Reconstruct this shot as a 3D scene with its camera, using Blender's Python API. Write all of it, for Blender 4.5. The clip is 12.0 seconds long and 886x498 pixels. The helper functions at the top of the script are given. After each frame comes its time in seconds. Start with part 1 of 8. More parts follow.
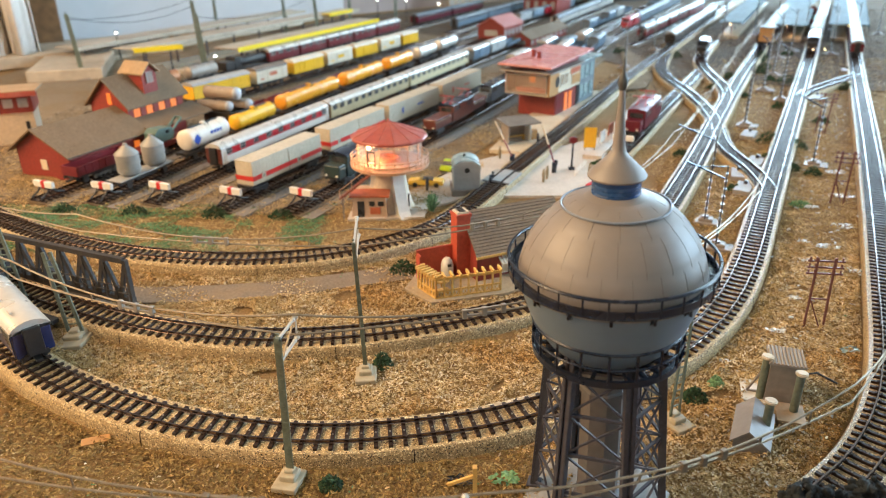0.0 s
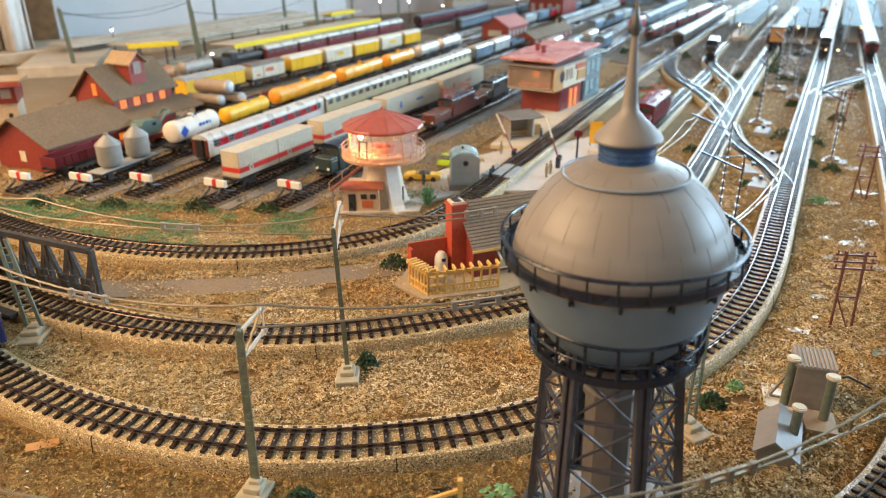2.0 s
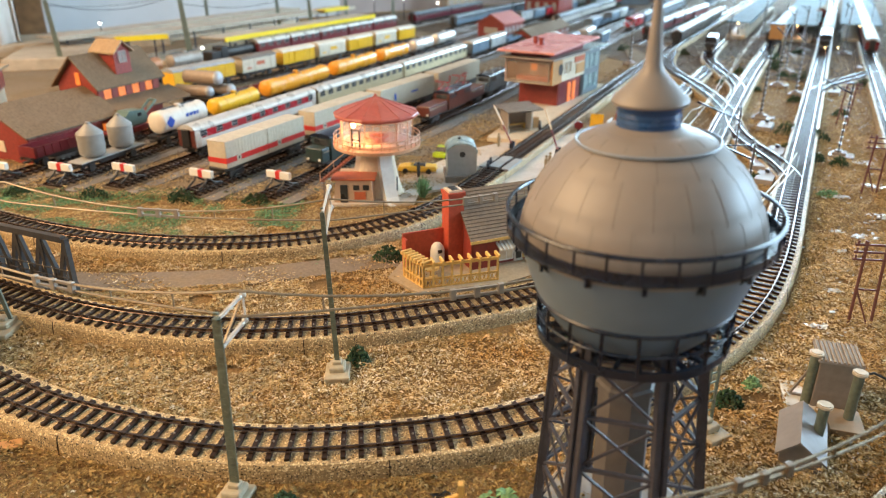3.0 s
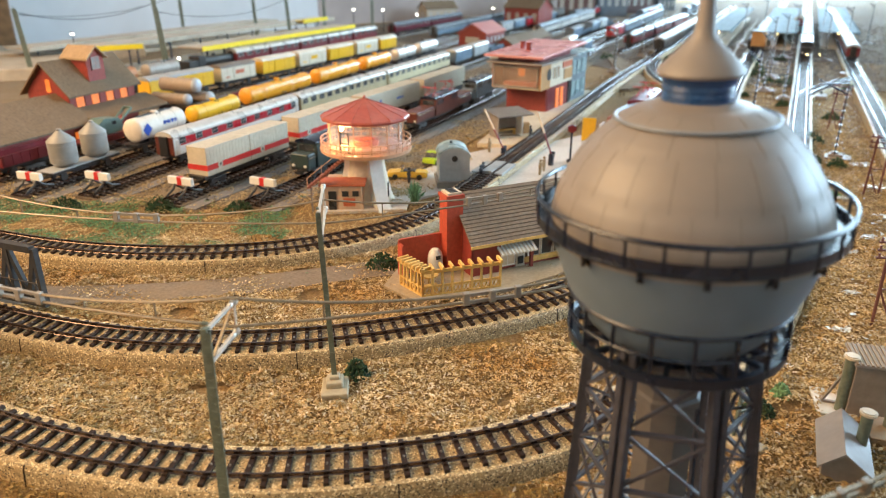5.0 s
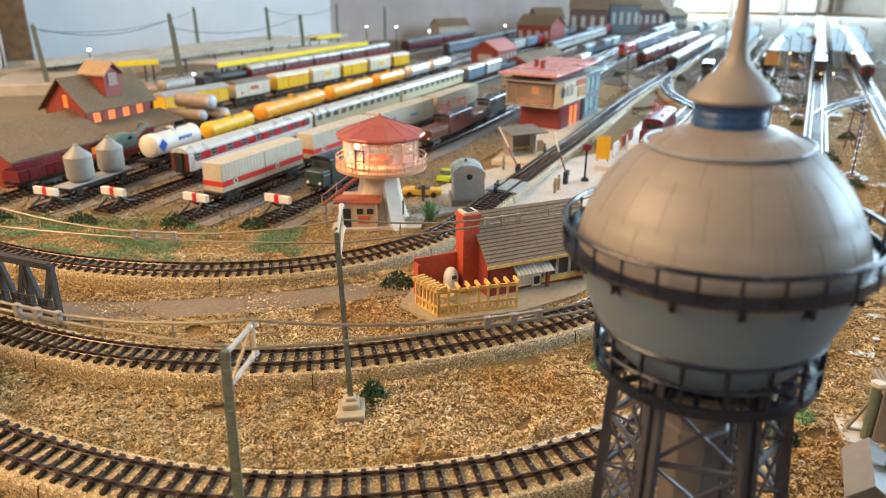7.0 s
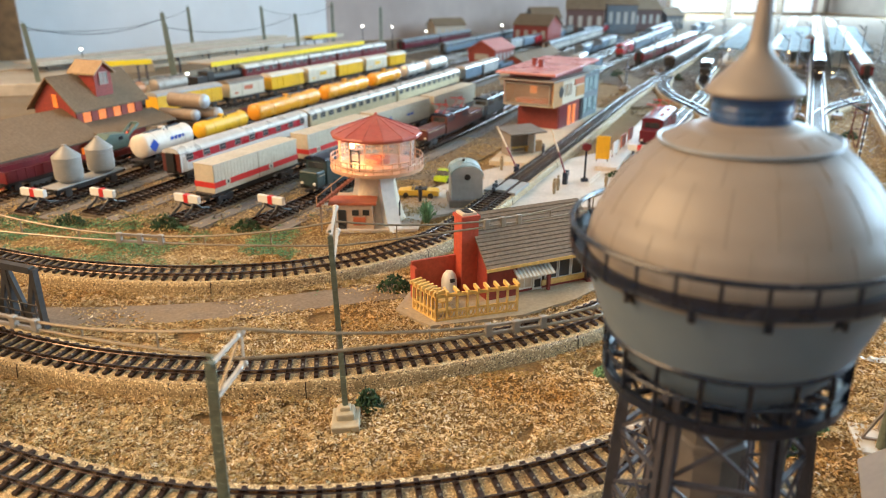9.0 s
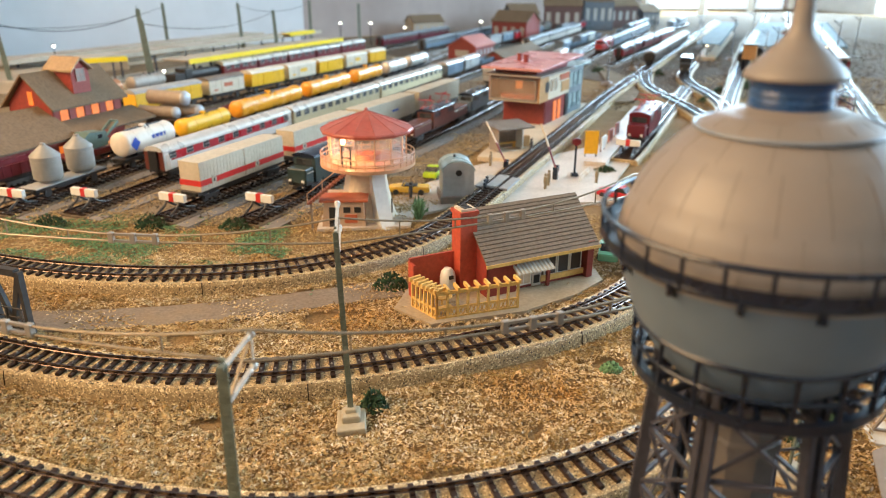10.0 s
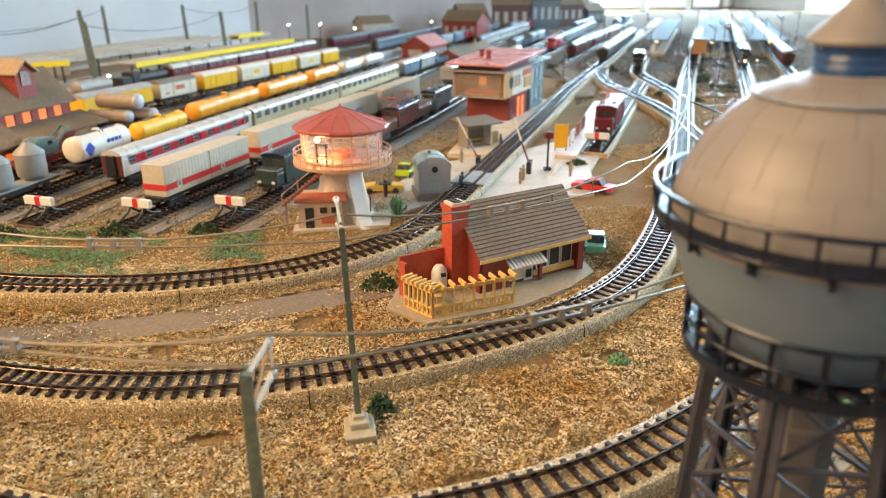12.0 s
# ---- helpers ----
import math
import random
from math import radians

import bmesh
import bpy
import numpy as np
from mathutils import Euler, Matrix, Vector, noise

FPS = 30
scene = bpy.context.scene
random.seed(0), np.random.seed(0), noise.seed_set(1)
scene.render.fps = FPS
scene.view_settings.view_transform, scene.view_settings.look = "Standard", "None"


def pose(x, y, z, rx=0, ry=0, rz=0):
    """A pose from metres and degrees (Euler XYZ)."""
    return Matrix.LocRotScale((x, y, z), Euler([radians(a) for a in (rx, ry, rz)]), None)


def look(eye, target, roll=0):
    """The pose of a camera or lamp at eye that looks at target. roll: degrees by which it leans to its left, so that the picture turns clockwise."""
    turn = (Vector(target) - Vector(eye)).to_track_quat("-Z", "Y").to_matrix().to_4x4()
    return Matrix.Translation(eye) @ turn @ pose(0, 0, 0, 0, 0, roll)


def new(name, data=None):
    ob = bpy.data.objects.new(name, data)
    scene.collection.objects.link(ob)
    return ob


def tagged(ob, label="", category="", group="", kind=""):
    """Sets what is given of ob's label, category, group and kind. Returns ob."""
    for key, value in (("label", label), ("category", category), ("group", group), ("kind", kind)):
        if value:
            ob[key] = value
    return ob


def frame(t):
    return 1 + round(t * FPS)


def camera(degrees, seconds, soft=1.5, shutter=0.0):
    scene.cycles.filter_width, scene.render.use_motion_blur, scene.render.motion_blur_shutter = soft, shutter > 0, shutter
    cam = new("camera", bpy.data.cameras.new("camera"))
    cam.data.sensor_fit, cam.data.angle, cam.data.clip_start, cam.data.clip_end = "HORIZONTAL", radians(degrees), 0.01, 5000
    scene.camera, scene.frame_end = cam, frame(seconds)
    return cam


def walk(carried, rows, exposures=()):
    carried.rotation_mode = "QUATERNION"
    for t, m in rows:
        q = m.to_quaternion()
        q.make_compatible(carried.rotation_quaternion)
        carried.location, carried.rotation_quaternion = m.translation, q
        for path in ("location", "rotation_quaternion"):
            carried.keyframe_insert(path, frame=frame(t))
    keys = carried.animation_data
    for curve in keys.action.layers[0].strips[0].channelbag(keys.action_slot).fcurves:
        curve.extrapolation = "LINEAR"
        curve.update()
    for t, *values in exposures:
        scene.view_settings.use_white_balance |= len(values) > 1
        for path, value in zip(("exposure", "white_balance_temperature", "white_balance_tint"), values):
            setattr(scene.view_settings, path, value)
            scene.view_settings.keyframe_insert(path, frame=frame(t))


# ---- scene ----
cam = camera(64.1, 12.0, soft=1.0)
PATH = [
    (0, (0.034, -0.003, 0.336), (0.009, 1.817, -0.493), -0.4),
    (0.5, (0.034, -0.001, 0.331), (0.007, 1.82, -0.496), -0.3),
    (1, (0.036, 0.014, 0.321), (0.002, 1.837, -0.501), -0.2),
    (1.5, (0.04, 0.029, 0.31), (0.001, 1.855, -0.504), -0.2),
    (2, (0.044, 0.039, 0.3), (0.005, 1.87, -0.505), -0.2),
    (2.5, (0.044, 0.05, 0.286), (0.011, 1.883, -0.515), -0.1),
    (3, (0.041, 0.066, 0.276), (0.02, 1.9, -0.52), 0.2),
    (3.2, (0.039, 0.07, 0.278), (0.024, 1.905, -0.517), 0.3),
    (4.8, (0.029, 0.092, 0.257), (0.056, 1.942, -0.5), 0.1),
    (5, (0.024, 0.096, 0.255), (0.063, 1.946, -0.503), 0.1),
    (5.5, (0.02, 0.099, 0.257), (0.059, 1.953, -0.491), 0.1),
    (6, (0.017, 0.099, 0.258), (0.048, 1.96, -0.476), 0.2),
    (6.5, (0.015, 0.101, 0.256), (0.038, 1.966, -0.468), 0.2),
    (7, (0.018, 0.101, 0.257), (0.032, 1.968, -0.462), 0.3),
    (9, (0.017, 0.118, 0.252), (0.041, 1.985, -0.465), 0.3),
    (9.5, (0.011, 0.123, 0.25), (0.061, 1.988, -0.469), 0.4),
    (10, (0.0, 0.128, 0.247), (0.089, 1.991, -0.475), 0.3),
    (10.5, (-0.011, 0.131, 0.244), (0.12, 1.992, -0.476), 0.1),
    (11, (-0.017, 0.136, 0.242), (0.152, 1.994, -0.48), -0.1),
    (11.5, (-0.023, 0.139, 0.238), (0.178, 1.995, -0.48), -0.2),
    (12, (-0.031, 0.146, 0.236), (0.199, 1.999, -0.479), -0.2),
]
walk(cam, [(t, look(eye, target, roll)) for t, eye, target, roll in PATH])

# the eye of a small phone camera, focused on the garden house
cam.data.dof.use_dof = True
cam.data.dof.focus_distance = 0.50
cam.data.dof.aperture_fstop = 10.0

# ---- light: daylight from the far window, added east fill, unseen warm lamp at left ----
world = bpy.data.worlds.new("room_world")
world.use_nodes = True
scene.world = world
wn = world.node_tree
sky = wn.nodes.new("ShaderNodeTexSky")
sky.sky_type, sky.sun_disc = "NISHITA", False
sky.sun_elevation, sky.sun_rotation = radians(35), radians(25)
wn.links.new(sky.outputs[0], wn.nodes["Background"].inputs[0])
wn.nodes["Background"].inputs[1].default_value = 0.12


def area_lamp(name, m, sx, sy, power, color):
    data = bpy.data.lights.new(name, "AREA")
    data.shape, data.size, data.size_y, data.energy, data.color = "RECTANGLE", sx, sy, power, color
    ob = new(name, data)
    ob.matrix_basis = m
    return ob


def point_lamp(name, x, y, z, power, color, r=0.004):
    data = bpy.data.lights.new(name, "POINT")
    data.energy, data.color, data.shadow_soft_size = power, color, r
    ob = new(name, data)
    ob.location = (x, y, z)
    return ob


area_lamp("window_daylight", look((2.43, 5.38, 1.10), (0.75, 1.0, 0.0)), 2.15, 2.16, 272.0, (0.55, 0.80, 1.0))
# Added fill for the right-hand side; no window is known there.
area_lamp("east_fill_light", look((3.28, 1.5, 0.98), (0.4, 0.7, 0.0)), 1.8, 1.0, 168.0, (0.50, 0.76, 1.0))
# Unseen warm lamp inferred from the lit left sides; bare panel without a fixture.
area_lamp("warm_lamp_light", look((-1.28, 0.40, 1.02), (0.0, 0.6, 0.0)), 1.30, 1.00, 52.0, (1.0, 0.655, 0.345))


# ---- materials ----
def material(name, color, rough=0.6, metal=0.0, scale=300.0, vary=0.25, bump=0.15, dirt=0.15, dirt_color=(0.12, 0.09, 0.06), dirt_scale=30.0,
             island=0.0, alpha=1.0, trans=0.0, emit=None, emit_power=0.0, coat=0.0, depth=0.0006, spec=0.5):
    """A surface with fine grain, larger stains, and relief; sizes per metre."""
    m = bpy.data.materials.new(name)
    m.use_nodes = True
    nt = m.node_tree
    nd, ln = nt.nodes, nt.links
    bsdf = nd["Principled BSDF"]
    coord = nd.new("ShaderNodeTexCoord")
    fine = nd.new("ShaderNodeTexNoise")
    fine.inputs["Scale"].default_value, fine.inputs["Detail"].default_value = scale, 5.0
    ln.new(coord.outputs["Object"], fine.inputs["Vector"])
    big = nd.new("ShaderNodeTexNoise")
    big.inputs["Scale"].default_value, big.inputs["Detail"].default_value = dirt_scale, 6.0
    ln.new(coord.outputs["Object"], big.inputs["Vector"])
    ramp = nd.new("ShaderNodeMapRange")
    ramp.inputs["From Min"].default_value, ramp.inputs["From Max"].default_value = 0.3, 0.7
    ramp.inputs["To Min"].default_value, ramp.inputs["To Max"].default_value = 1.0 - vary, 1.0 + vary
    ln.new(fine.outputs["Fac"], ramp.inputs["Value"])
    tone = nd.new("ShaderNodeMix")
    tone.data_type, tone.blend_type = "RGBA", "MULTIPLY"
    tone.inputs["Factor"].default_value = 1.0
    tone.inputs["A"].default_value = (*color, 1)
    ln.new(ramp.outputs[0], tone.inputs["B"])
    last = tone.outputs["Result"]
    if island:
        geo = nd.new("ShaderNodeNewGeometry")
        isl = nd.new("ShaderNodeMapRange")
        isl.inputs["To Min"].default_value, isl.inputs["To Max"].default_value = 1.0 - island, 1.0 + island
        ln.new(geo.outputs["Random Per Island"], isl.inputs["Value"])
        t2 = nd.new("ShaderNodeMix")
        t2.data_type, t2.blend_type = "RGBA", "MULTIPLY"
        t2.inputs["Factor"].default_value = 1.0
        ln.new(last, t2.inputs["A"])
        ln.new(isl.outputs[0], t2.inputs["B"])
        last = t2.outputs["Result"]
    if dirt:
        spot = nd.new("ShaderNodeMapRange")
        spot.inputs["From Min"].default_value, spot.inputs["From Max"].default_value = 0.48, 0.72
        spot.inputs["To Max"].default_value = dirt
        ln.new(big.outputs["Fac"], spot.inputs["Value"])
        t3 = nd.new("ShaderNodeMix")
        t3.data_type = "RGBA"
        t3.inputs["B"].default_value = (*dirt_color, 1)
        ln.new(spot.outputs[0], t3.inputs["Factor"])
        ln.new(last, t3.inputs["A"])
        last = t3.outputs["Result"]
    ln.new(last, bsdf.inputs["Base Color"])
    rr = nd.new("ShaderNodeMapRange")
    rr.inputs["From Min"].default_value, rr.inputs["From Max"].default_value = 0.3, 0.7
    rr.inputs["To Min"].default_value, rr.inputs["To Max"].default_value = max(0.02, rough - 0.1), min(1.0, rough + 0.1)
    ln.new(big.outputs["Fac"], rr.inputs["Value"])
    ln.new(rr.outputs[0], bsdf.inputs["Roughness"])
    bsdf.inputs["Metallic"].default_value = metal
    bsdf.inputs["Alpha"].default_value = alpha
    bsdf.inputs["Specular IOR Level"].default_value = spec
    bsdf.inputs["Transmission Weight"].default_value = trans
    bsdf.inputs["Coat Weight"].default_value = coat
    if bump:
        b = nd.new("ShaderNodeBump")
        b.inputs["Strength"].default_value, b.inputs["Distance"].default_value = bump, depth
        ln.new(fine.outputs["Fac"], b.inputs["Height"])
        ln.new(b.outputs[0], bsdf.inputs["Normal"])
    if emit:
        bsdf.inputs["Emission Color"].default_value = (*emit, 1)
        bsdf.inputs["Emission Strength"].default_value = emit_power
    return m


def nodes_of(m):
    return m.node_tree.nodes, m.node_tree.links, m.node_tree.nodes["Principled BSDF"]


def glitter(m, scale, share, color, rough=0.25):
    """Adds bright flakes to a ballast material."""
    nd, ln, bsdf = nodes_of(m)
    coord = nd.new("ShaderNodeTexCoord")
    vor = nd.new("ShaderNodeTexVoronoi")
    vor.inputs["Scale"].default_value = scale
    ln.new(coord.outputs["Object"], vor.inputs["Vector"])
    sep = nd.new("ShaderNodeSeparateColor")
    ln.new(vor.outputs["Color"], sep.inputs[0])
    cut = nd.new("ShaderNodeMath")
    cut.operation = "LESS_THAN"
    cut.inputs[1].default_value = share
    ln.new(sep.outputs[0], cut.inputs[0])
    mix = nd.new("ShaderNodeMix")
    mix.data_type = "RGBA"
    mix.inputs["B"].default_value = (*color, 1)
    old = bsdf.inputs["Base Color"].links[0].from_socket
    ln.new(cut.outputs[0], mix.inputs["Factor"])
    ln.new(old, mix.inputs["A"])
    ln.new(mix.outputs["Result"], bsdf.inputs["Base Color"])
    dark = nd.new("ShaderNodeMix")
    dark.data_type = "RGBA"
    dark.inputs["B"].default_value = (0.05, 0.04, 0.03, 1)
    cut2 = nd.new("ShaderNodeMath")
    cut2.operation = "GREATER_THAN"
    cut2.inputs[1].default_value = 0.92
    ln.new(sep.outputs[1], cut2.inputs[0])
    ln.new(cut2.outputs[0], dark.inputs["Factor"])
    ln.new(mix.outputs["Result"], dark.inputs["A"])
    ln.new(dark.outputs["Result"], bsdf.inputs["Base Color"])
    bm = nd.new("ShaderNodeBump")
    bm.inputs["Strength"].default_value, bm.inputs["Distance"].default_value = 0.6, 0.0008
    ln.new(vor.outputs["Distance"], bm.inputs["Height"])
    ln.new(bm.outputs[0], bsdf.inputs["Normal"])
    r2 = nd.new("ShaderNodeMix")
    r2.data_type = "FLOAT"
    r2.inputs["A"].default_value, r2.inputs["B"].default_value = 0.40, rough
    ln.new(cut.outputs[0], r2.inputs["Factor"])
    ln.new(r2.outputs[0], bsdf.inputs["Roughness"])


def stripes(m, axis, per_metre, dark=0.6, bump=0.5):
    """Adds fine parallel grooves along an object axis: 0 x, 1 y, 2 z."""
    nd, ln, bsdf = nodes_of(m)
    coord = nd.new("ShaderNodeTexCoord")
    sep = nd.new("ShaderNodeSeparateXYZ")
    ln.new(coord.outputs["Object"], sep.inputs[0])
    mul = nd.new("ShaderNodeMath")
    mul.operation = "MULTIPLY"
    mul.inputs[1].default_value = per_metre * 2 * math.pi
    ln.new(sep.outputs[axis], mul.inputs[0])
    sn = nd.new("ShaderNodeMath")
    sn.operation = "SINE"
    ln.new(mul.outputs[0], sn.inputs[0])
    rg = nd.new("ShaderNodeMapRange")
    rg.inputs["From Min"].default_value, rg.inputs["From Max"].default_value = -1.0, -0.3
    rg.inputs["To Min"].default_value, rg.inputs["To Max"].default_value = dark, 1.0
    ln.new(sn.outputs[0], rg.inputs["Value"])
    mix = nd.new("ShaderNodeMix")
    mix.data_type, mix.blend_type = "RGBA", "MULTIPLY"
    mix.inputs["Factor"].default_value = 1.0
    old = bsdf.inputs["Base Color"].links[0].from_socket
    ln.new(old, mix.inputs["A"])
    ln.new(rg.outputs[0], mix.inputs["B"])
    ln.new(mix.outputs["Result"], bsdf.inputs["Base Color"])
    b = nd.new("ShaderNodeBump")
    b.inputs["Strength"].default_value, b.inputs["Distance"].default_value = bump, 0.0005
    ln.new(rg.outputs[0], b.inputs["Height"])
    ln.new(b.outputs[0], bsdf.inputs["Normal"])
    return m


M_FLOCK = material("tan_flock", (0.25, 0.155, 0.068), 0.9, scale=700, vary=0.45, bump=0.8, dirt=0.5, dirt_color=(0.17, 0.10, 0.045), dirt_scale=16, depth=0.0015, spec=0.15)


def island_colours(m, stops):
    """Gives each loose flake one of a run of colours."""
    nd, ln, bsdf = nodes_of(m)
    geo = nd.new("ShaderNodeNewGeometry")
    ramp = nd.new("ShaderNodeValToRGB")
    el = ramp.color_ramp.elements
    while len(el) < len(stops):
        el.new(0.5)
    for e, (p, c) in zip(el, stops):
        e.position, e.color = p, (*c, 1)
    ln.new(geo.outputs["Random Per Island"], ramp.inputs[0])
    mix = nd.new("ShaderNodeMix")
    mix.data_type, mix.blend_type = "RGBA", "MULTIPLY"
    mix.inputs["Factor"].default_value = 1.0
    ln.new(bsdf.inputs["Base Color"].links[0].from_socket, mix.inputs["A"])
    ln.new(ramp.outputs[0], mix.inputs["B"])
    ln.new(mix.outputs["Result"], bsdf.inputs["Base Color"])


M_CHIP = material("tan_flock_chips", (0.84, 0.82, 0.80), 0.85, scale=60, vary=0.25, bump=0, dirt=0.9, dirt_color=(0.72, 0.48, 0.19), dirt_scale=11, spec=0.12)
island_colours(M_CHIP, [(0.0, (0.25, 0.15, 0.055)), (0.2, (0.51, 0.36, 0.165)), (0.5, (0.74, 0.56, 0.30)), (0.82, (0.90, 0.74, 0.48)), (1.0, (0.97, 0.89, 0.73))])
M_CHIPDARK = material("olive_flock_chips", (1.0, 1.0, 1.0), 0.85, scale=60, vary=0.2, bump=0, dirt=0.4, dirt_color=(0.7, 0.6, 0.4), dirt_scale=11)
island_colours(M_CHIPDARK, [(0.0, (0.16, 0.10, 0.032)), (0.5, (0.31, 0.205, 0.066)), (1.0, (0.47, 0.32, 0.12))])
M_CHIPGOLD = material("fine_golden_flock", (1.0, 1.0, 1.0), 0.6, scale=60, vary=0.2, bump=0, dirt=0.6, dirt_color=(0.72, 0.62, 0.40), dirt_scale=22, spec=0.5)
island_colours(M_CHIPGOLD, [(0.0, (0.30, 0.20, 0.075)), (0.5, (0.51, 0.355, 0.15)), (1.0, (0.72, 0.54, 0.28))])
M_CHIPGREY = material("yard_grit", (1.0, 1.0, 1.0), 0.9, scale=60, vary=0.2, bump=0, dirt=0.6, dirt_color=(0.75, 0.55, 0.32), dirt_scale=10, spec=0.2)
island_colours(M_CHIPGREY, [(0.0, (0.05, 0.04, 0.032)), (0.5, (0.17, 0.135, 0.10)), (0.85, (0.33, 0.27, 0.19)), (1.0, (0.55, 0.50, 0.44))])
M_CHIPPALE = material("pale_grey_flakes", (1.0, 1.0, 1.0), 0.7, scale=60, vary=0.2, bump=0, dirt=0.3, dirt_color=(0.75, 0.6, 0.4), dirt_scale=10)
island_colours(M_CHIPPALE, [(0.0, (0.24, 0.17, 0.10)), (0.6, (0.42, 0.35, 0.26)), (1.0, (0.66, 0.66, 0.64))])
M_GREEN = material("green_turf", (0.15, 0.28, 0.135), 0.95, scale=400, vary=0.4, bump=0.6, dirt=0.3, dirt_scale=60, island=0.5)
M_BUSH = material("dark_green_lichen", (0.025, 0.06, 0.025), 0.95, scale=500, vary=0.5, bump=0.5, dirt=0.4, dirt_color=(0.10, 0.09, 0.03), dirt_scale=90, island=0.5)
M_PATH = material("grey_brown_path", (0.20, 0.15, 0.105), 0.8, scale=500, vary=0.25, bump=0.35, dirt=0.4, dirt_color=(0.30, 0.20, 0.10), dirt_scale=25)
M_PLAZA = material("pale_plaza", (0.58, 0.51, 0.44), 0.5, scale=300, vary=0.12, bump=0.2, dirt=0.35, dirt_color=(0.33, 0.26, 0.18), dirt_scale=20)
M_GRAVEL = material("brown_yard_ground", (0.215, 0.165, 0.11), 0.9, scale=600, vary=0.45, bump=0.6, dirt=0.6, dirt_color=(0.20, 0.125, 0.055), dirt_scale=11, spec=0.2)
M_FARGROUND = material("dark_far_ground", (0.13, 0.10, 0.075), 0.95, scale=260, vary=0.5, bump=0.7, dirt=0.8, dirt_color=(0.12, 0.07, 0.035), dirt_scale=9, depth=0.002, spec=0.12)
M_YARD = material("grey_yard_ballast", (0.27, 0.235, 0.195), 0.85, scale=900, vary=0.35, bump=0.5, dirt=0.35, dirt_scale=20)
M_BED = material("glitter_ballast", (0.44, 0.31, 0.155), 0.8, scale=500, vary=0.3, bump=0.0, dirt=0.25, dirt_color=(0.22, 0.14, 0.07), dirt_scale=12, spec=0.35)
glitter(M_BED, 1300, 0.19, (0.90, 0.74, 0.45), 0.18)
M_YARDBED = material("dark_yard_bed", (0.12, 0.092, 0.065), 0.9, scale=700, vary=0.45, bump=0.6, dirt=0.5, dirt_color=(0.22, 0.14, 0.06), dirt_scale=25, spec=0.3)
M_STRIP = material("grey_yard_path", (0.19, 0.17, 0.155), 0.75, scale=400, vary=0.2, bump=0.25, dirt=0.35, dirt_color=(0.2, 0.14, 0.08), dirt_scale=18)
M_RAIL = material("browned_rail", (0.14, 0.10, 0.082), 0.22, 0.85, scale=150, vary=0.25, bump=0.05, dirt=0.4, dirt_color=(0.07, 0.04, 0.025), dirt_scale=40)
M_SLEEPER = material("brown_plastic_sleeper", (0.026, 0.013, 0.008), 0.40, scale=500, vary=0.25, bump=0.2, dirt=0.12, dirt_color=(0.10, 0.06, 0.03), dirt_scale=50, spec=0.26)
M_STUD = material("steel_stud", (0.45, 0.40, 0.33), 0.3, 0.9, bump=0)
# Darker, bluer than the upper shell: the underside's shade put into its colour.
M_UNDERTANK = material("shaded_lower_shell", (0.135, 0.188, 0.245), 0.42, scale=60, vary=0.06, bump=0.04, dirt=0.2, dirt_color=(0.15, 0.15, 0.13), dirt_scale=14)
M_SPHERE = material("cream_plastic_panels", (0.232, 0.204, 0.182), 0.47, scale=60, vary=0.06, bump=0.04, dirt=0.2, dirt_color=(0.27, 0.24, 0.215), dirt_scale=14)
M_STEEL = material("dark_grey_steel", (0.007, 0.012, 0.027), 0.27, scale=300, vary=0.2, bump=0.1, dirt=0.25, dirt_color=(0.03, 0.04, 0.06), dirt_scale=30)
M_BROWNSTEEL = material("brown_grey_steel", (0.058, 0.058, 0.074), 0.38, scale=300, vary=0.2, bump=0.1, dirt=0.3, dirt_color=(0.06, 0.05, 0.05), dirt_scale=30)
M_COLUMN = material("grey_brown_panel", (0.15, 0.135, 0.125), 0.55, scale=200, vary=0.1, bump=0.1, dirt=0.25)
M_BLUEBAND = material("blue_black_band", (0.018, 0.060, 0.165), 0.28, scale=200, vary=0.2, bump=0.05, dirt=0.1)
M_MAST = material("grey_green_mast", (0.155, 0.18, 0.135), 0.5, 0.2, scale=300, vary=0.2, bump=0.1, dirt=0.3, dirt_scale=40)
M_MASTFOOT = material("beige_mast_foot", (0.42, 0.36, 0.25), 0.5, scale=200, vary=0.12, bump=0.1)
M_WIRE = material("tinned_wire", (0.33, 0.27, 0.19), 0.46, 0.7, scale=300, vary=0.2, bump=0.0, dirt=0.3, dirt_color=(0.2, 0.12, 0.06))
M_GIRDER = material("bridge_grey", (0.042, 0.038, 0.036), 0.65, scale=250, vary=0.2, bump=0.1, dirt=0.3, dirt_scale=30, spec=0.3)
M_RED = material("brick_red_plastic", (0.24, 0.035, 0.025), 0.5, scale=250, vary=0.18, bump=0.15, dirt=0.2, dirt_color=(0.2, 0.05, 0.03))
M_ORANGE = material("terracotta_plastic", (0.50, 0.13, 0.06), 0.42, scale=200, vary=0.12, bump=0.08, dirt=0.15, dirt_color=(0.3, 0.08, 0.04))
M_REDROOF = material("faded_red_roof", (0.36, 0.075, 0.052), 0.42, scale=200, vary=0.12, bump=0.1, dirt=0.3, dirt_color=(0.5, 0.25, 0.2))
M_CREAM = material("cream_plaster", (0.62, 0.52, 0.38), 0.6, scale=250, vary=0.1, bump=0.12, dirt=0.2, dirt_color=(0.4, 0.3, 0.2))
M_WHITE = material("white_plastic", (0.72, 0.69, 0.63), 0.4, scale=200, vary=0.06, bump=0.05, dirt=0.15, dirt_color=(0.45, 0.38, 0.3))
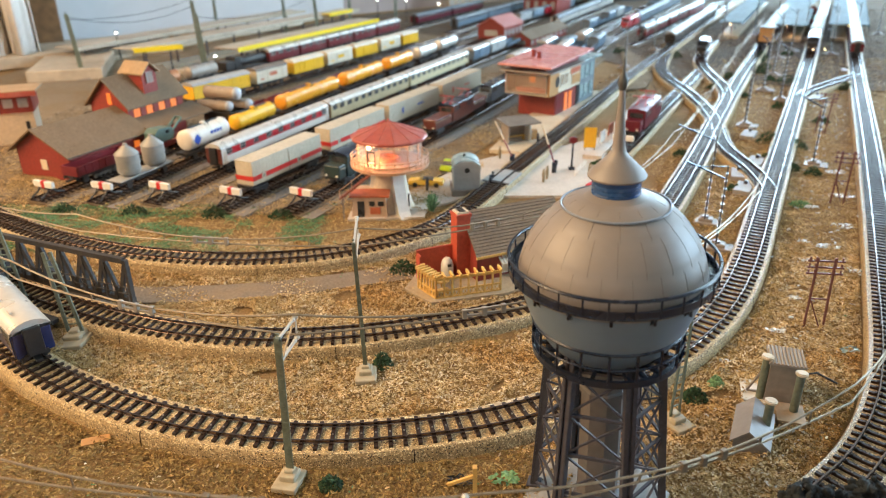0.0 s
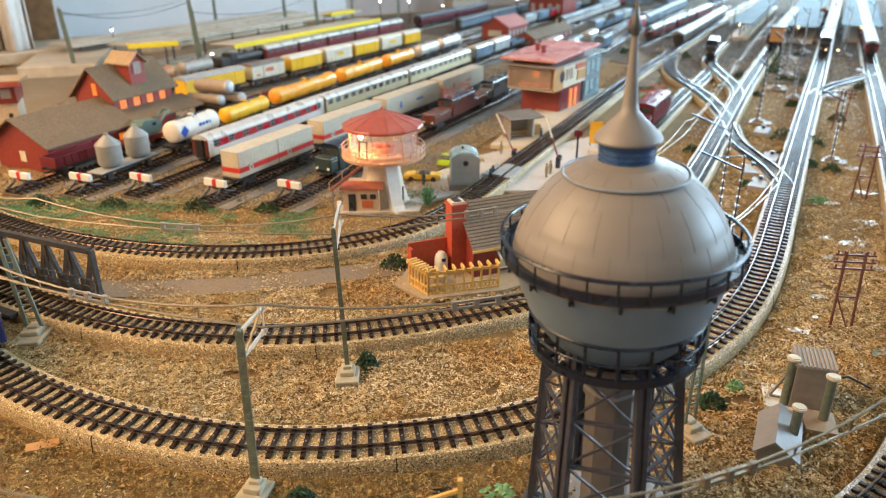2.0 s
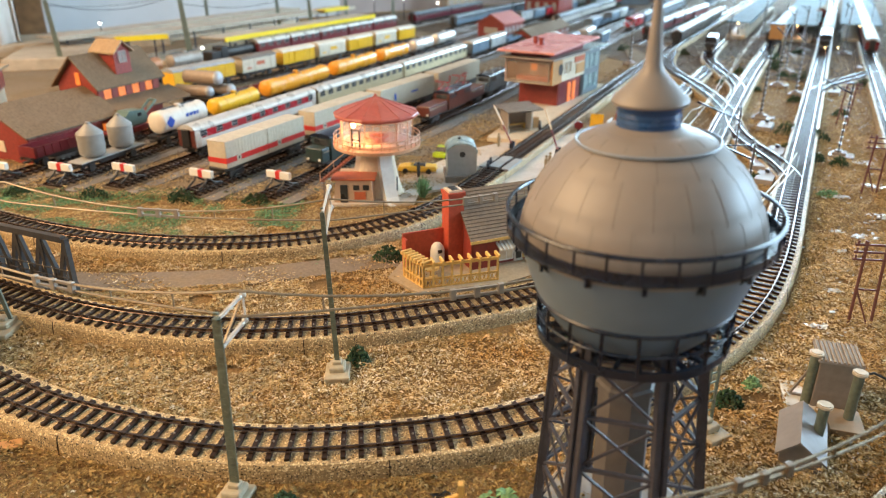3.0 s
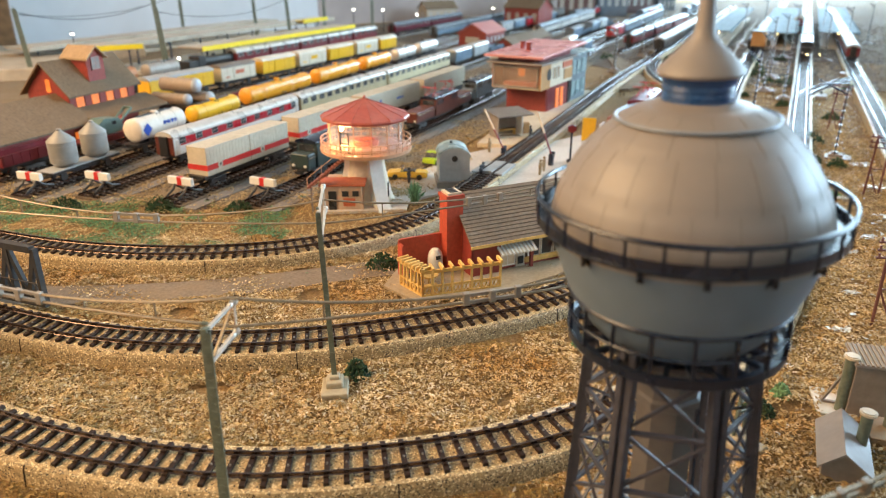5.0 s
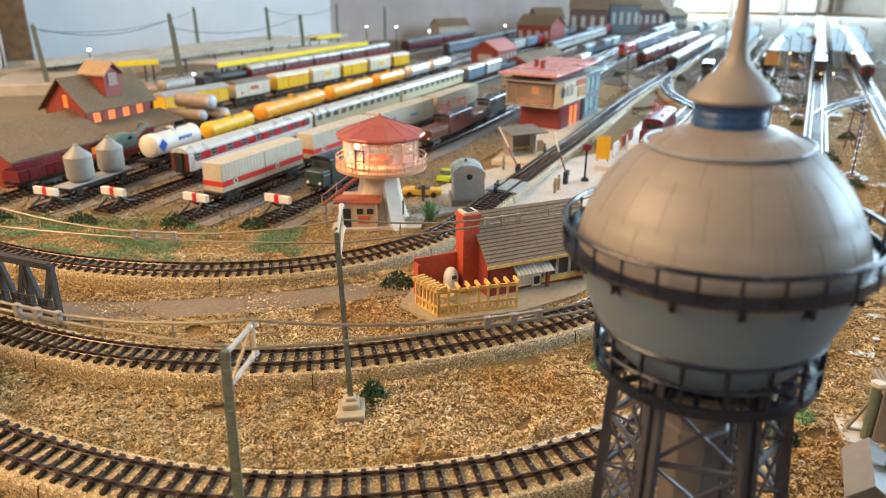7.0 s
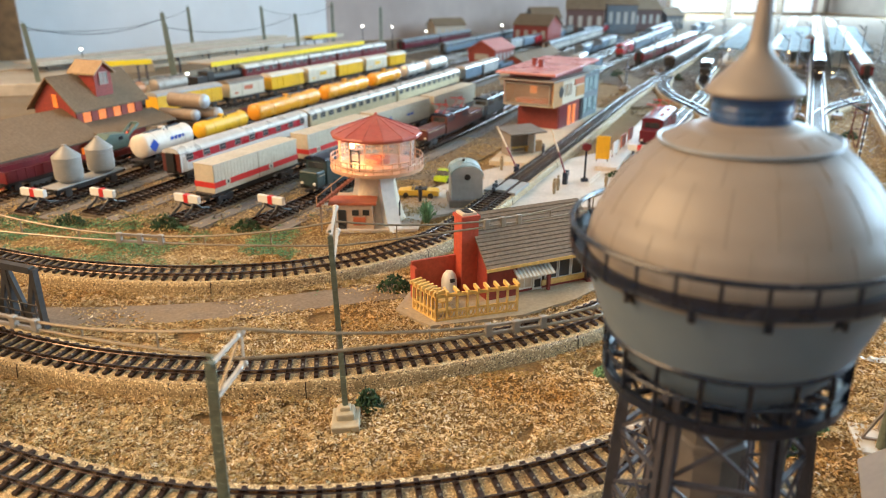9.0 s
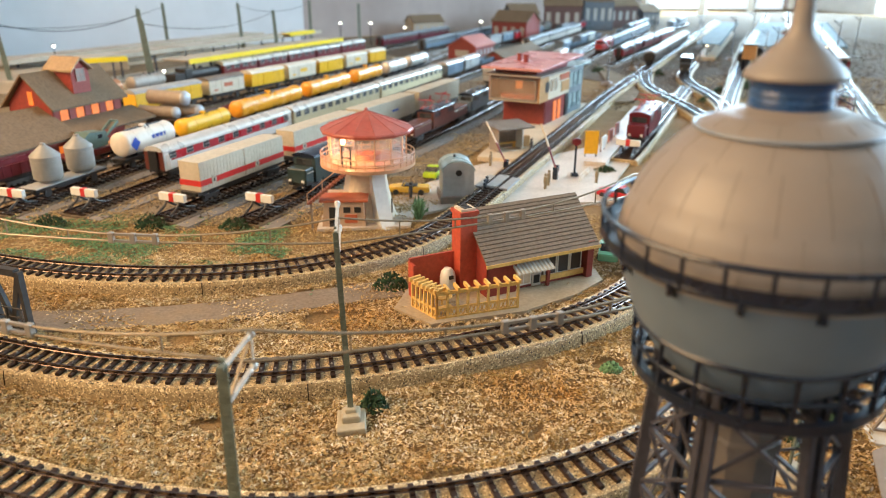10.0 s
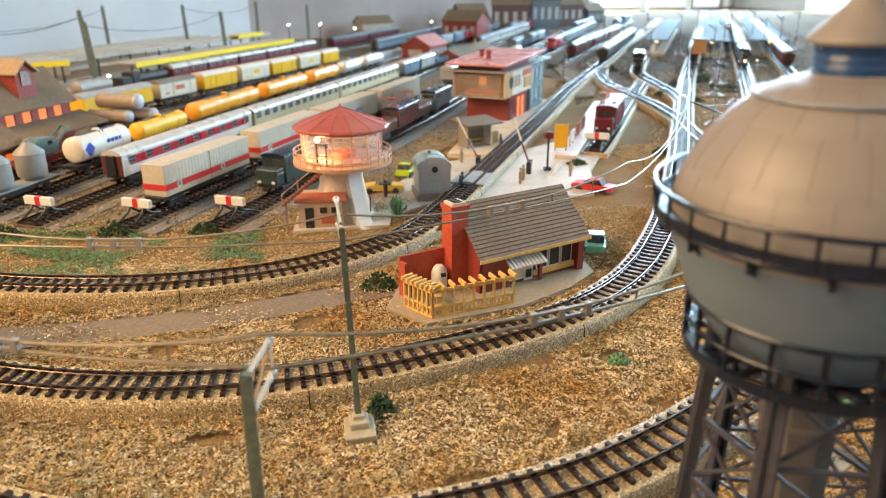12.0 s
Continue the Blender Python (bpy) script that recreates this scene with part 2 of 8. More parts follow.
M_YELLOWWOOD = material("yellow_timber", (0.68, 0.42, 0.12), 0.55, scale=300, vary=0.15, bump=0.1, dirt=0.15)
M_GREYROOF = material("grey_brown_shingle", (0.19, 0.155, 0.125), 0.6, scale=350, vary=0.2, bump=0.2, dirt=0.25, dirt_scale=30)
M_GREY = material("grey_plastic", (0.33, 0.325, 0.31), 0.5, scale=200, vary=0.12, bump=0.1, dirt=0.2)
M_BROWNGREY = material("taupe_plastic", (0.26, 0.22, 0.19), 0.5, scale=200, vary=0.12, bump=0.1, dirt=0.2)
M_DARK = material("black_plastic", (0.022, 0.021, 0.021), 0.4, scale=300, vary=0.25, bump=0.08, dirt=0.2)
M_GLASSDARK = material("dark_window", (0.025, 0.028, 0.032), 0.3, scale=50, vary=0.2, bump=0, dirt=0)
M_GLOW = material("lit_window", (0.40, 0.12, 0.03), 0.5, scale=90, vary=0.5, bump=0, dirt=0.2, emit=(1.0, 0.22, 0.03), emit_power=0.75)
M_BULB = material("lamp_bulb", (1, 0.9, 0.7), 0.4, bump=0, dirt=0, emit=(1.0, 0.62, 0.25), emit_power=14.0)
M_CLEAR = material("clear_plastic", (0.95, 0.9, 0.85), 0.1, scale=30, vary=0.05, bump=0, dirt=0.0, alpha=0.22)
M_BLUE = material("dark_blue_coach", (0.013, 0.022, 0.075), 0.25, scale=200, vary=0.15, bump=0.03, dirt=0.1, coat=0.3)
M_SILVER = material("silver_roof", (0.60, 0.57, 0.52), 0.33, 0.35, scale=100, vary=0.08, bump=0.04, dirt=0.2, dirt_color=(0.35, 0.3, 0.25))
M_BEIGE = material("beige_container", (0.50, 0.43, 0.32), 0.5, scale=200, vary=0.08, bump=0.06, dirt=0.15)
M_SIGNALRED = material("signal_red", (0.55, 0.03, 0.025), 0.35, scale=200, vary=0.1, bump=0.05, dirt=0.1)
M_DARKRED = material("dark_red_coach", (0.16, 0.018, 0.022), 0.35, scale=200, vary=0.15, bump=0.05, dirt=0.15)
M_YELLOW = material("yellow_wagon", (0.78, 0.42, 0.02), 0.35, scale=200, vary=0.08, bump=0.04, dirt=0.12)
M_ORANGETANK = material("orange_tank", (0.80, 0.33, 0.025), 0.25, scale=150, vary=0.08, bump=0.03, dirt=0.12)
M_TEAL = material("teal_crane", (0.10, 0.16, 0.14), 0.5, scale=200, vary=0.1, bump=0.05, dirt=0.15)
M_OLIVE = material("dark_green_loco", (0.022, 0.042, 0.042), 0.35, scale=200, vary=0.15, bump=0.05, dirt=0.15)
M_BROWNLOCO = material("brown_loco", (0.11, 0.03, 0.02), 0.35, scale=200, vary=0.15, bump=0.05, dirt=0.15)
M_LIME = material("lime_car", (0.42, 0.55, 0.03), 0.25, bump=0, vary=0.05, dirt=0)
M_YCAR = material("yellow_car", (0.80, 0.50, 0.07), 0.25, bump=0, vary=0.05, dirt=0.05)
M_GREENCAR = material("green_car", (0.18, 0.50, 0.30), 0.25, bump=0, vary=0.05, dirt=0.05)
M_REDCAR = material("red_car", (0.50, 0.02, 0.03), 0.5, bump=0, vary=0.05, dirt=0.05)
M_FIGURE = material("figure_dark", (0.05, 0.05, 0.055), 0.6, bump=0, vary=0.2, dirt=0)
M_FIGURE2 = material("figure_tan", (0.25, 0.19, 0.11), 0.6, bump=0, vary=0.2, dirt=0)
M_WALLDARK = material("pale_room_wall", (0.62, 0.58, 0.53), 0.8, scale=12, vary=0.06, bump=0.05, dirt=0.1, dirt_scale=2)
M_WALL = material("grey_white_wall", (0.55, 0.55, 0.555), 0.8, scale=12, vary=0.04, bump=0.05, dirt=0.08, dirt_color=(0.5, 0.48, 0.45), dirt_scale=2)
M_WOOD = material("brown_wood", (0.22, 0.11, 0.045), 0.5, scale=40, vary=0.3, bump=0.1, dirt=0.2, dirt_scale=8)
M_CLOTH = material("white_curtain", (0.80, 0.76, 0.70), 0.9, scale=60, vary=0.06, bump=0.1, dirt=0.05)
M_BOARD = material("pale_board", (0.46, 0.38, 0.28), 0.55, scale=60, vary=0.12, bump=0.08, dirt=0.25, dirt_scale=10)
M_TURQ = material("pale_turquoise_roof", (0.32, 0.42, 0.42), 0.3, 0.2, scale=200, vary=0.08, bump=0.05, dirt=0.15)
M_TEXTBLUE = material("blue_lettering", (0.02, 0.07, 0.35), 0.4, bump=0, vary=0.05, dirt=0)
stripes(M_GREYROOF, 1, 260, 0.55, 0.8)


# ---- mesh building, in millimetres ----
class Shape:
    def __init__(self):
        self.bm = bmesh.new()

    def box(self, cx, cy, cz, sx, sy, sz, rx=0, ry=0, rz=0, bevel=0.0):
        """A box by its centre and sizes."""
        m = Matrix.LocRotScale((cx, cy, cz), Euler([radians(a) for a in (rx, ry, rz)]), (sx, sy, sz))
        got = bmesh.ops.create_cube(self.bm, size=1.0, matrix=m)
        if bevel:
            edges = list({e for v in got["verts"] for e in v.link_edges})
            bmesh.ops.bevel(self.bm, geom=edges, offset=bevel, segments=2, affect="EDGES", profile=0.5)
        return self

    def bar(self, a, b, w, h=None):
        """A square bar between two points."""
        a, b = Vector(a), Vector(b)
        d = b - a
        m = Matrix.Translation((a + b) / 2) @ d.to_track_quat("Z", "Y").to_matrix().to_4x4() @ Matrix.Diagonal((w, h or w, d.length, 1))
        bmesh.ops.create_cube(self.bm, size=1.0, matrix=m)
        return self

    def cyl(self, a, b, r0, r1=None, n=12):
        a, b = Vector(a), Vector(b)
        d = b - a
        m = Matrix.Translation((a + b) / 2) @ d.to_track_quat("Z", "Y").to_matrix().to_4x4()
        bmesh.ops.create_cone(self.bm, cap_ends=True, segments=n, radius1=r0, radius2=r0 if r1 is None else r1, depth=d.length, matrix=m)
        return self

    def ball(self, x, y, z, r, sx=1, sy=1, sz=1, u=12, v=8):
        m = Matrix.LocRotScale((x, y, z), None, (sx, sy, sz))
        bmesh.ops.create_uvsphere(self.bm, u_segments=u, v_segments=v, radius=r, matrix=m)
        return self

    def lathe(self, profile, n=32, cx=0, cy=0, cz=0, close=False):
        """Turns (radius, height) points round the vertical axis."""
        rings = []
        for r, z in profile:
            if r < 1e-6:
                rings.append([self.bm.verts.new((cx, cy, cz + z))])
            else:
                rings.append([self.bm.verts.new((cx + r * math.cos(2 * math.pi * k / n), cy + r * math.sin(2 * math.pi * k / n), cz + z)) for k in range(n)])
        pairs = list(zip(rings, rings[1:])) + ([(rings[-1], rings[0])] if close else [])
        for a, b in pairs:
            for k in range(n):
                q = [a[k % len(a)], a[(k + 1) % n % len(a)], b[(k + 1) % n % len(b)], b[k % len(b)]]
                q = [v for i, v in enumerate(q) if v not in q[:i]]
                if len(q) > 2:
                    self.bm.faces.new(q)
        return self

    def prism(self, poly, y0, y1):
        """A polygon of (x, z) points pulled from y0 to y1."""
        a = [self.bm.verts.new((x, y0, z)) for x, z in poly]
        b = [self.bm.verts.new((x, y1, z)) for x, z in poly]
        n = len(poly)
        self.bm.faces.new(a)
        self.bm.faces.new(b[::-1])
        for k in range(n):
            self.bm.faces.new((a[k], b[k], b[(k + 1) % n], a[(k + 1) % n]))
        return self

    def slab(self, poly, z0, z1):
        """A polygon of (x, y) points pulled from z0 to z1."""
        a = [self.bm.verts.new((x, y, z0)) for x, y in poly]
        b = [self.bm.verts.new((x, y, z1)) for x, y in poly]
        n = len(poly)
        self.bm.faces.new(a[::-1])
        self.bm.faces.new(b)
        for k in range(n):
            self.bm.faces.new((a[k], a[(k + 1) % n], b[(k + 1) % n], b[k]))
        return self

    def tube(self, pts, r, n=6, closed=False):
        pts = [Vector(p) for p in pts]
        rings = []
        for k, p in enumerate(pts):
            if closed:
                d = pts[(k + 1) % len(pts)] - pts[k - 1]
            else:
                d = pts[min(k + 1, len(pts) - 1)] - pts[max(k - 1, 0)]
            d.normalize()
            side = d.cross(Vector((0, 0, 1)))
            side = side.normalized() if side.length > 1e-4 else Vector((1, 0, 0))
            up = side.cross(d)
            rings.append([self.bm.verts.new(p + r * (math.cos(2 * math.pi * j / n) * side + math.sin(2 * math.pi * j / n) * up)) for j in range(n)])
        pairs = list(zip(rings, rings[1:])) + ([(rings[-1], rings[0])] if closed else [])
        for a, b in pairs:
            for j in range(n):
                self.bm.faces.new((a[j], a[(j + 1) % n], b[(j + 1) % n], b[j]))
        if not closed:
            self.bm.faces.new(rings[0][::-1])
            self.bm.faces.new(rings[-1])
        return self

    def strip(self, line, section):
        """Sweeps an open or closed (across, up) section along a flat line of (x, y, z, nx, ny)."""
        rings = [[self.bm.verts.new((x + nx * s, y + ny * s, z + u)) for s, u in section] for x, y, z, nx, ny in line]
        n = len(section)
        for a, b in zip(rings, rings[1:]):
            for j in range(n):
                self.bm.faces.new((a[j], a[(j + 1) % n], b[(j + 1) % n], b[j]))
        self.bm.faces.new(rings[0][::-1])
        self.bm.faces.new(rings[-1])
        return self

    def move(self, m):
        bmesh.ops.transform(self.bm, matrix=m, verts=self.bm.verts)
        return self

    def mesh(self, name, mat, smooth=False):
        bm = self.bm
        bmesh.ops.recalc_face_normals(bm, faces=bm.faces)
        bmesh.ops.scale(bm, vec=(0.001, 0.001, 0.001), verts=bm.verts)
        if smooth:
            for f in bm.faces:
                f.smooth = True
            for e in bm.edges:
                if len(e.link_faces) == 2 and e.calc_face_angle(0) > 0.6:
                    e.smooth = False
        me = bpy.data.meshes.new(name)
        bm.to_mesh(me)
        bm.free()
        me.materials.append(mat)
        return me


def part(name, shape, mat, parent, label="", smooth=False, at=None):
    """One mesh object under a thing or part."""
    me = shape if isinstance(shape, bpy.types.Mesh) else shape.mesh(name, mat, smooth)
    ob = new(name, me)
    ob.parent = parent
    if at is not None:
        ob.matrix_basis = at
    return tagged(ob, label)


def thing(name, m, label, category, group="", kind=""):
    ob = new(name)
    ob.empty_display_size = 0.01
    ob.matrix_basis = m
    return tagged(ob, label, category, group, kind)


def single(name, shape, mat, label, category, m=None, group="", kind="", smooth=False):
    """A thing of one mesh."""
    ob = new(name, shape.mesh(name, mat, smooth))
    if m is not None:
        ob.matrix_basis = m
    return tagged(ob, label, category, group, kind)


def spline(points, step=0.004):
    """A smooth flat line through points (x, y in metres), evenly spaced: rows of x, y, nx, ny."""
    p = np.array(points, float)
    p = np.vstack([2 * p[0] - p[1], p, 2 * p[-1] - p[-2]])
    out = []
    for k in range(1, len(p) - 2):
        a, b, c, d = p[k - 1:k + 3]
        for u in np.linspace(0, 1, 24, endpoint=False):
            out.append(0.5 * (2 * b + (c - a) * u + (2 * a - 5 * b + 4 * c - d) * u**2 + (3 * b - a - 3 * c + d) * u**3))
    out = np.array(out + [p[-2]])
    for _ in range(3):
        out[8:-8] = sum(out[8 + k:len(out) - 8 + k] for k in range(-8, 9)) / 17
    dist = np.r_[0, np.cumsum(np.linalg.norm(np.diff(out, axis=0), axis=1))]
    n = max(2, int(dist[-1] / step))
    s = np.linspace(0, dist[-1], n + 1)
    xy = np.stack([np.interp(s, dist, out[:, k]) for k in (0, 1)], 1)
    t = np.gradient(xy, axis=0)
    t /= np.linalg.norm(t, axis=1, keepdims=True)
    return np.c_[xy, -t[:, 1], t[:, 0]]


def along(line, s):
    """Place and heading at s metres along a line made by spline()."""
    d = np.r_[0, np.cumsum(np.linalg.norm(np.diff(line[:, :2], axis=0), axis=1))]
    x, y, nx, ny = (float(np.interp(s, d, line[:, k])) for k in range(4))
    return x, y, math.degrees(math.atan2(-nx, ny))


def length_of(line):
    return float(np.linalg.norm(np.diff(line[:, :2], axis=0), axis=1).sum())


def at_y(line, y):
    """Arc length at which a line that runs away from the viewer reaches y."""
    d = np.r_[0, np.cumsum(np.linalg.norm(np.diff(line[:, :2], axis=0), axis=1))]
    k = int(np.argmin(line[:, 1]))
    return float(np.interp(y, line[k:, 1], d[k:]))


# ---- room and layout board ----
def wall_piece(name, m, sx, sy, sz, label, mat=M_WALL):
    return single(name, Shape().box(0, 0, 0, sx * 1000, sy * 1000, sz * 1000), mat, label, "wall", m, kind="structure")


# the wall behind the yard runs slantwise, the window wall closes the far end
WALL_A, WALL_B, WALL_C = Vector((-2.3, 1.05, 0)), Vector((-0.42, 3.12, 0)), Vector((3.30, 6.30, 0))


def wall_run(name, a, b, z0, z1, u0, u1, label, mat):
    d = b - a
    c = a.lerp(b, (u0 + u1) / 2)
    n = Vector((-d.y, d.x, 0)).normalized() * 0.04
    return wall_piece(name, pose(c.x + n.x, c.y + n.y, (z0 + z1) / 2, 0, 0, math.degrees(math.atan2(d.y, d.x))), d.length * (u1 - u0), 0.08, z1 - z0, label, mat)


M_WALLFAR = material("blue_grey_wall_paint", (0.36, 0.295, 0.27), 0.8, scale=12, vary=0.08, bump=0.05, dirt=0.3, dirt_color=(0.22, 0.17, 0.16), dirt_scale=2)
wall_run("wall_west", WALL_A, WALL_B, -0.82, 2.50, 0, 1.0, "plain grey-white painted room wall behind the layout", M_WALL)
wall_run("wall_north", WALL_B, WALL_C, -0.82, 2.50, 0, 0.50, "beige-grey room wall beside the window", M_WALLFAR)
wall_run("wall_north", WALL_B, WALL_C, -0.82, -0.13, 0.50, 0.97, "beige-grey room wall below the window", M_WALLFAR)
wall_run("wall_north", WALL_B, WALL_C, 2.32, 2.50, 0.50, 0.97, "beige-grey room wall above the window", M_WALLFAR)
wall_run("wall_north", WALL_B, WALL_C, -0.82, 2.50, 0.97, 1.0, "beige-grey room wall beside the window", M_WALLFAR)
wall_piece("wall_south_west", pose(-2.34, -0.66, 0.84), 0.08, 3.44, 3.32, "plain pale painted room wall", M_WALLDARK)
wall_piece("wall_south", pose(0.5, -2.36, 0.84), 5.7, 0.08, 3.32, "plain pale painted room wall", M_WALLDARK)
# Unseen side window, added to carry the east fill light.
for y, z, sy, sz in ((-0.925, 0.84, 2.85, 3.32), (4.45, 0.84, 3.9, 3.32), (1.5, -0.21, 2.0, 1.22), (1.5, 2.025, 2.0, 0.95)):
    wall_piece("wall_east", pose(3.36, y, z), 0.08, sy, sz, "plain pale painted room wall round the added window", M_WALLDARK)
win2 = thing("added_window", pose(3.36, 1.5, 0.975, 0, 0, 90), "added unseen window with white frame for the east fill light", "window", kind="structure")
for nm, cx, cz, sx, sz in (("frame", 0, -555, 2000, 40), ("frame", 0, 555, 2000, 40), ("frame", -980, 0, 40, 1070), ("frame", 980, 0, 40, 1070), ("mullion", 0, 0, 40, 1070)):
    part(nm, Shape().box(cx, 0, cz, sx, 50, sz, bevel=5), M_WHITE, win2)
single("ceiling", Shape().box(500, 2100, 2530, 5800, 9000, 60), M_WALLDARK, "plain pale room ceiling", "ceiling", kind="structure")
single("floor", Shape().box(500, 2100, -830, 5800, 9000, 40), M_WOOD, "brown wooden room floor under the layout", "floor", kind="structure")
wc = WALL_B.lerp(WALL_C, 0.735)
win = thing("window_1", pose(wc.x, wc.y + 0.03, 1.095, 0, 0, 40.5), "large bright window with white frame at the end of the room", "window", kind="structure")
for nm, cx, cz, sx, sz in (("frame", 0, -1200, 2300, 50), ("frame", 0, 1200, 2300, 50), ("frame", -1125, 0, 50, 2350), ("frame", 1125, 0, 50, 2350), ("mullion", -375, 0, 45, 2350), ("mullion", 375, 0, 45, 2350)):
    part(nm, Shape().box(cx, -20, cz, sx, 50, sz, bevel=5), M_WHITE, win)

M_SKY = material("bright_sky", (0.9, 0.95, 1.0), 0.9, bump=0, vary=0, dirt=0, emit=(0.80, 0.92, 1.0), emit_power=1.15)
single("backdrop", Shape().box(0, 0, 0, 4200, 20, 3000), M_SKY, "glowing sky sheet outside the added side window", "sky", pose(4.2, 1.5, 0.9, 0, 0, 90), kind="structure")
single("backdrop", Shape().box(0, 0, 0, 5000, 20, 4600), M_SKY, "bright overcast sky outside the window", "sky", pose(wc.x - 0.25, wc.y + 0.7, 1.3, 0, 0, 40.5), kind="structure")

# ground sheet of the layout, gently uneven where the eye comes near
gx0, gx1, gy0, gy1, gn, gm = -2.25, 3.25, -0.35, 6.2, 150, 150
gs = Shape()
gxs = [gx0 + (gx1 - gx0) * (0.5 + 0.5 * math.copysign(abs(2 * k / gn - 1) ** 1.6, 2 * k / gn - 1)) for k in range(gn + 1)]
gys = [gy0 + (gy1 - gy0) * (k / gm) ** 1.5 for k in range(gm + 1)]
grid = [[gs.bm.verts.new((x * 1000, y * 1000, 1.6 * noise.noise((x * 14, y * 14, 0)) + 0.9 * noise.noise((x * 60, y * 60, 3)) - 1.0)) for x in gxs] for y in gys]
for a, b in zip(grid, grid[1:]):
    for k in range(gn):
        gs.bm.faces.new((a[k], a[k + 1], b[k + 1], b[k]))
table = thing("layout_table", Matrix.Identity(4), "plain wooden table that carries the model layout", "table", kind="structure")
part("tabletop", Shape().box(500, 2900, -22, 5480, 6480, 28, bevel=3), M_WOOD, table)
for x in (-2150, -400, 1350, 3150):
    for y in (-250, 1500, 3300, 5900):
        part("leg", Shape().box(x, y, -423, 70, 70, 774, bevel=4), M_WOOD, table)
single("ground", gs, M_FLOCK, "yellow-brown flocked ground of the model layout", "ground", kind="structure", smooth=True)


# ---- tracks ----
def strip_line(line, z):
    return [(x * 1000, y * 1000, z, nx, ny) for x, y, nx, ny in line]


def sleeper_mesh():
    s = Shape()
    s.box(0, 0, 0, 3.0, 30, 2.2, bevel=0.35)
    for y in (-10.4, -6.4, 6.4, 10.4):
        s.box(0, y, 1.4, 2.4, 1.6, 0.9)
    return s.mesh("sleeper", M_SLEEPER)


SLEEPER = sleeper_mesh()
STUD = Shape().cyl((0, 0, 0), (0, 0, 0.8), 0.8, 0.5, 6).mesh("stud", M_STUD)
PITCH = 0.0089


def track(points, label, bed=10.5, width=37.0, pieces=(0, 0), bedmat=M_BED, group="tracks of the layout", pitch=PITCH):
    """A line of track: ballast bed, two rails, sleepers. Sleepers between the two lengths given are pieces of their own."""
    line = spline(points)
    tr = thing("railway_track", Matrix.Identity(4), label, "railway track", group, kind="structure")
    h = width / 2
    part("ballast_bed", Shape().strip(strip_line(line, 0), [(-h - 1.8, -2), (-h - 0.9, bed * 0.75), (-h + 0.2, bed), (h - 0.2, bed), (h + 0.9, bed * 0.75), (h + 1.8, -2)]), bedmat, tr, "tan glittering ballast bed")
    for s in (-8.7, 8.7):
        part("rail", Shape().strip(strip_line(line, bed + 2.0), [(s - 0.9, 0), (s - 0.45, 0.6), (s - 0.55, 2.6), (s + 0.55, 2.6), (s + 0.45, 0.6), (s + 0.9, 0)]), M_RAIL, tr, "browned metal rail")
    total = length_of(line)
    if pieces[1] > 0.5:
        for k in range(int((pieces[1] - pieces[0]) / 0.19)):
            x, y, a = along(line, pieces[0] + 0.06 + 0.19 * k)
            part("bed_joint", Shape().prism([(-h - 2.1, -2), (-h - 1.2, bed * 0.75), (-h - 0.1, bed - 0.1), (h + 0.1, bed - 0.1), (h + 1.2, bed * 0.75), (h + 2.1, -2)], -0.35, 0.35).move(Matrix(((0, 1, 0, 0), (1, 0, 0, 0), (0, 0, 1, 0), (0, 0, 0, 1)))), M_SLEEPER, tr, "dark joint between two bed pieces", at=pose(x, y, 0, 0, 0, a))
    n = int(total / pitch)
    rest, verts, faces = [], [], []
    unit = np.array([(-1.5, -15, 0), (1.5, -15, 0), (1.5, 15, 0), (-1.5, 15, 0), (-1.3, -14.8, 2.2), (1.3, -14.8, 2.2), (1.3, 14.8, 2.2), (-1.3, 14.8, 2.2)]) / 1000
    for k in range(n):
        s = (k + 0.5) * pitch
        x, y, a = along(line, s)
        if pieces[0] <= s <= pieces[1]:
            part("sleeper", SLEEPER, None, tr, at=pose(x, y, (bed + 0.9) / 1000, 0, 0, a))
            part("stud", STUD, None, tr, at=pose(x, y, (bed + 1.9) / 1000))
        else:
            c, sn = math.cos(radians(a)), math.sin(radians(a))
            o = len(verts)
            verts += [(x + c * u - sn * v, y + sn * u + c * v, w + (bed - 0.2) / 1000) for u, v, w in unit]
            faces += [tuple(o + q for q in f) for f in ((4, 5, 6, 7), (0, 1, 5, 4), (1, 2, 6, 5), (2, 3, 7, 6), (3, 0, 4, 7))]
    if verts:
        me = bpy.data.meshes.new("far_sleepers")
        me.from_pydata(verts, [], faces)
        me.materials.append(M_SLEEPER)
        ob = new("far_sleepers", me)
        ob.parent = tr
        tagged(ob, kind="stuff")
    return line


T_OUTER = [(-0.70, 0.93), (-0.55, 0.735), (-0.44, 0.60), (-0.345, 0.508), (-0.258, 0.449), (-0.169, 0.411), (-0.086, 0.394), (-0.025, 0.395), (0.043, 0.406), (0.10, 0.426), (0.175, 0.468),
           (0.244, 0.526), (0.297, 0.592), (0.349, 0.68), (0.398, 0.776), (0.468, 0.914), (0.582, 1.138), (0.756, 1.48), (0.995, 1.95), (1.44, 2.83), (2.0, 3.93), (2.75, 5.42)]
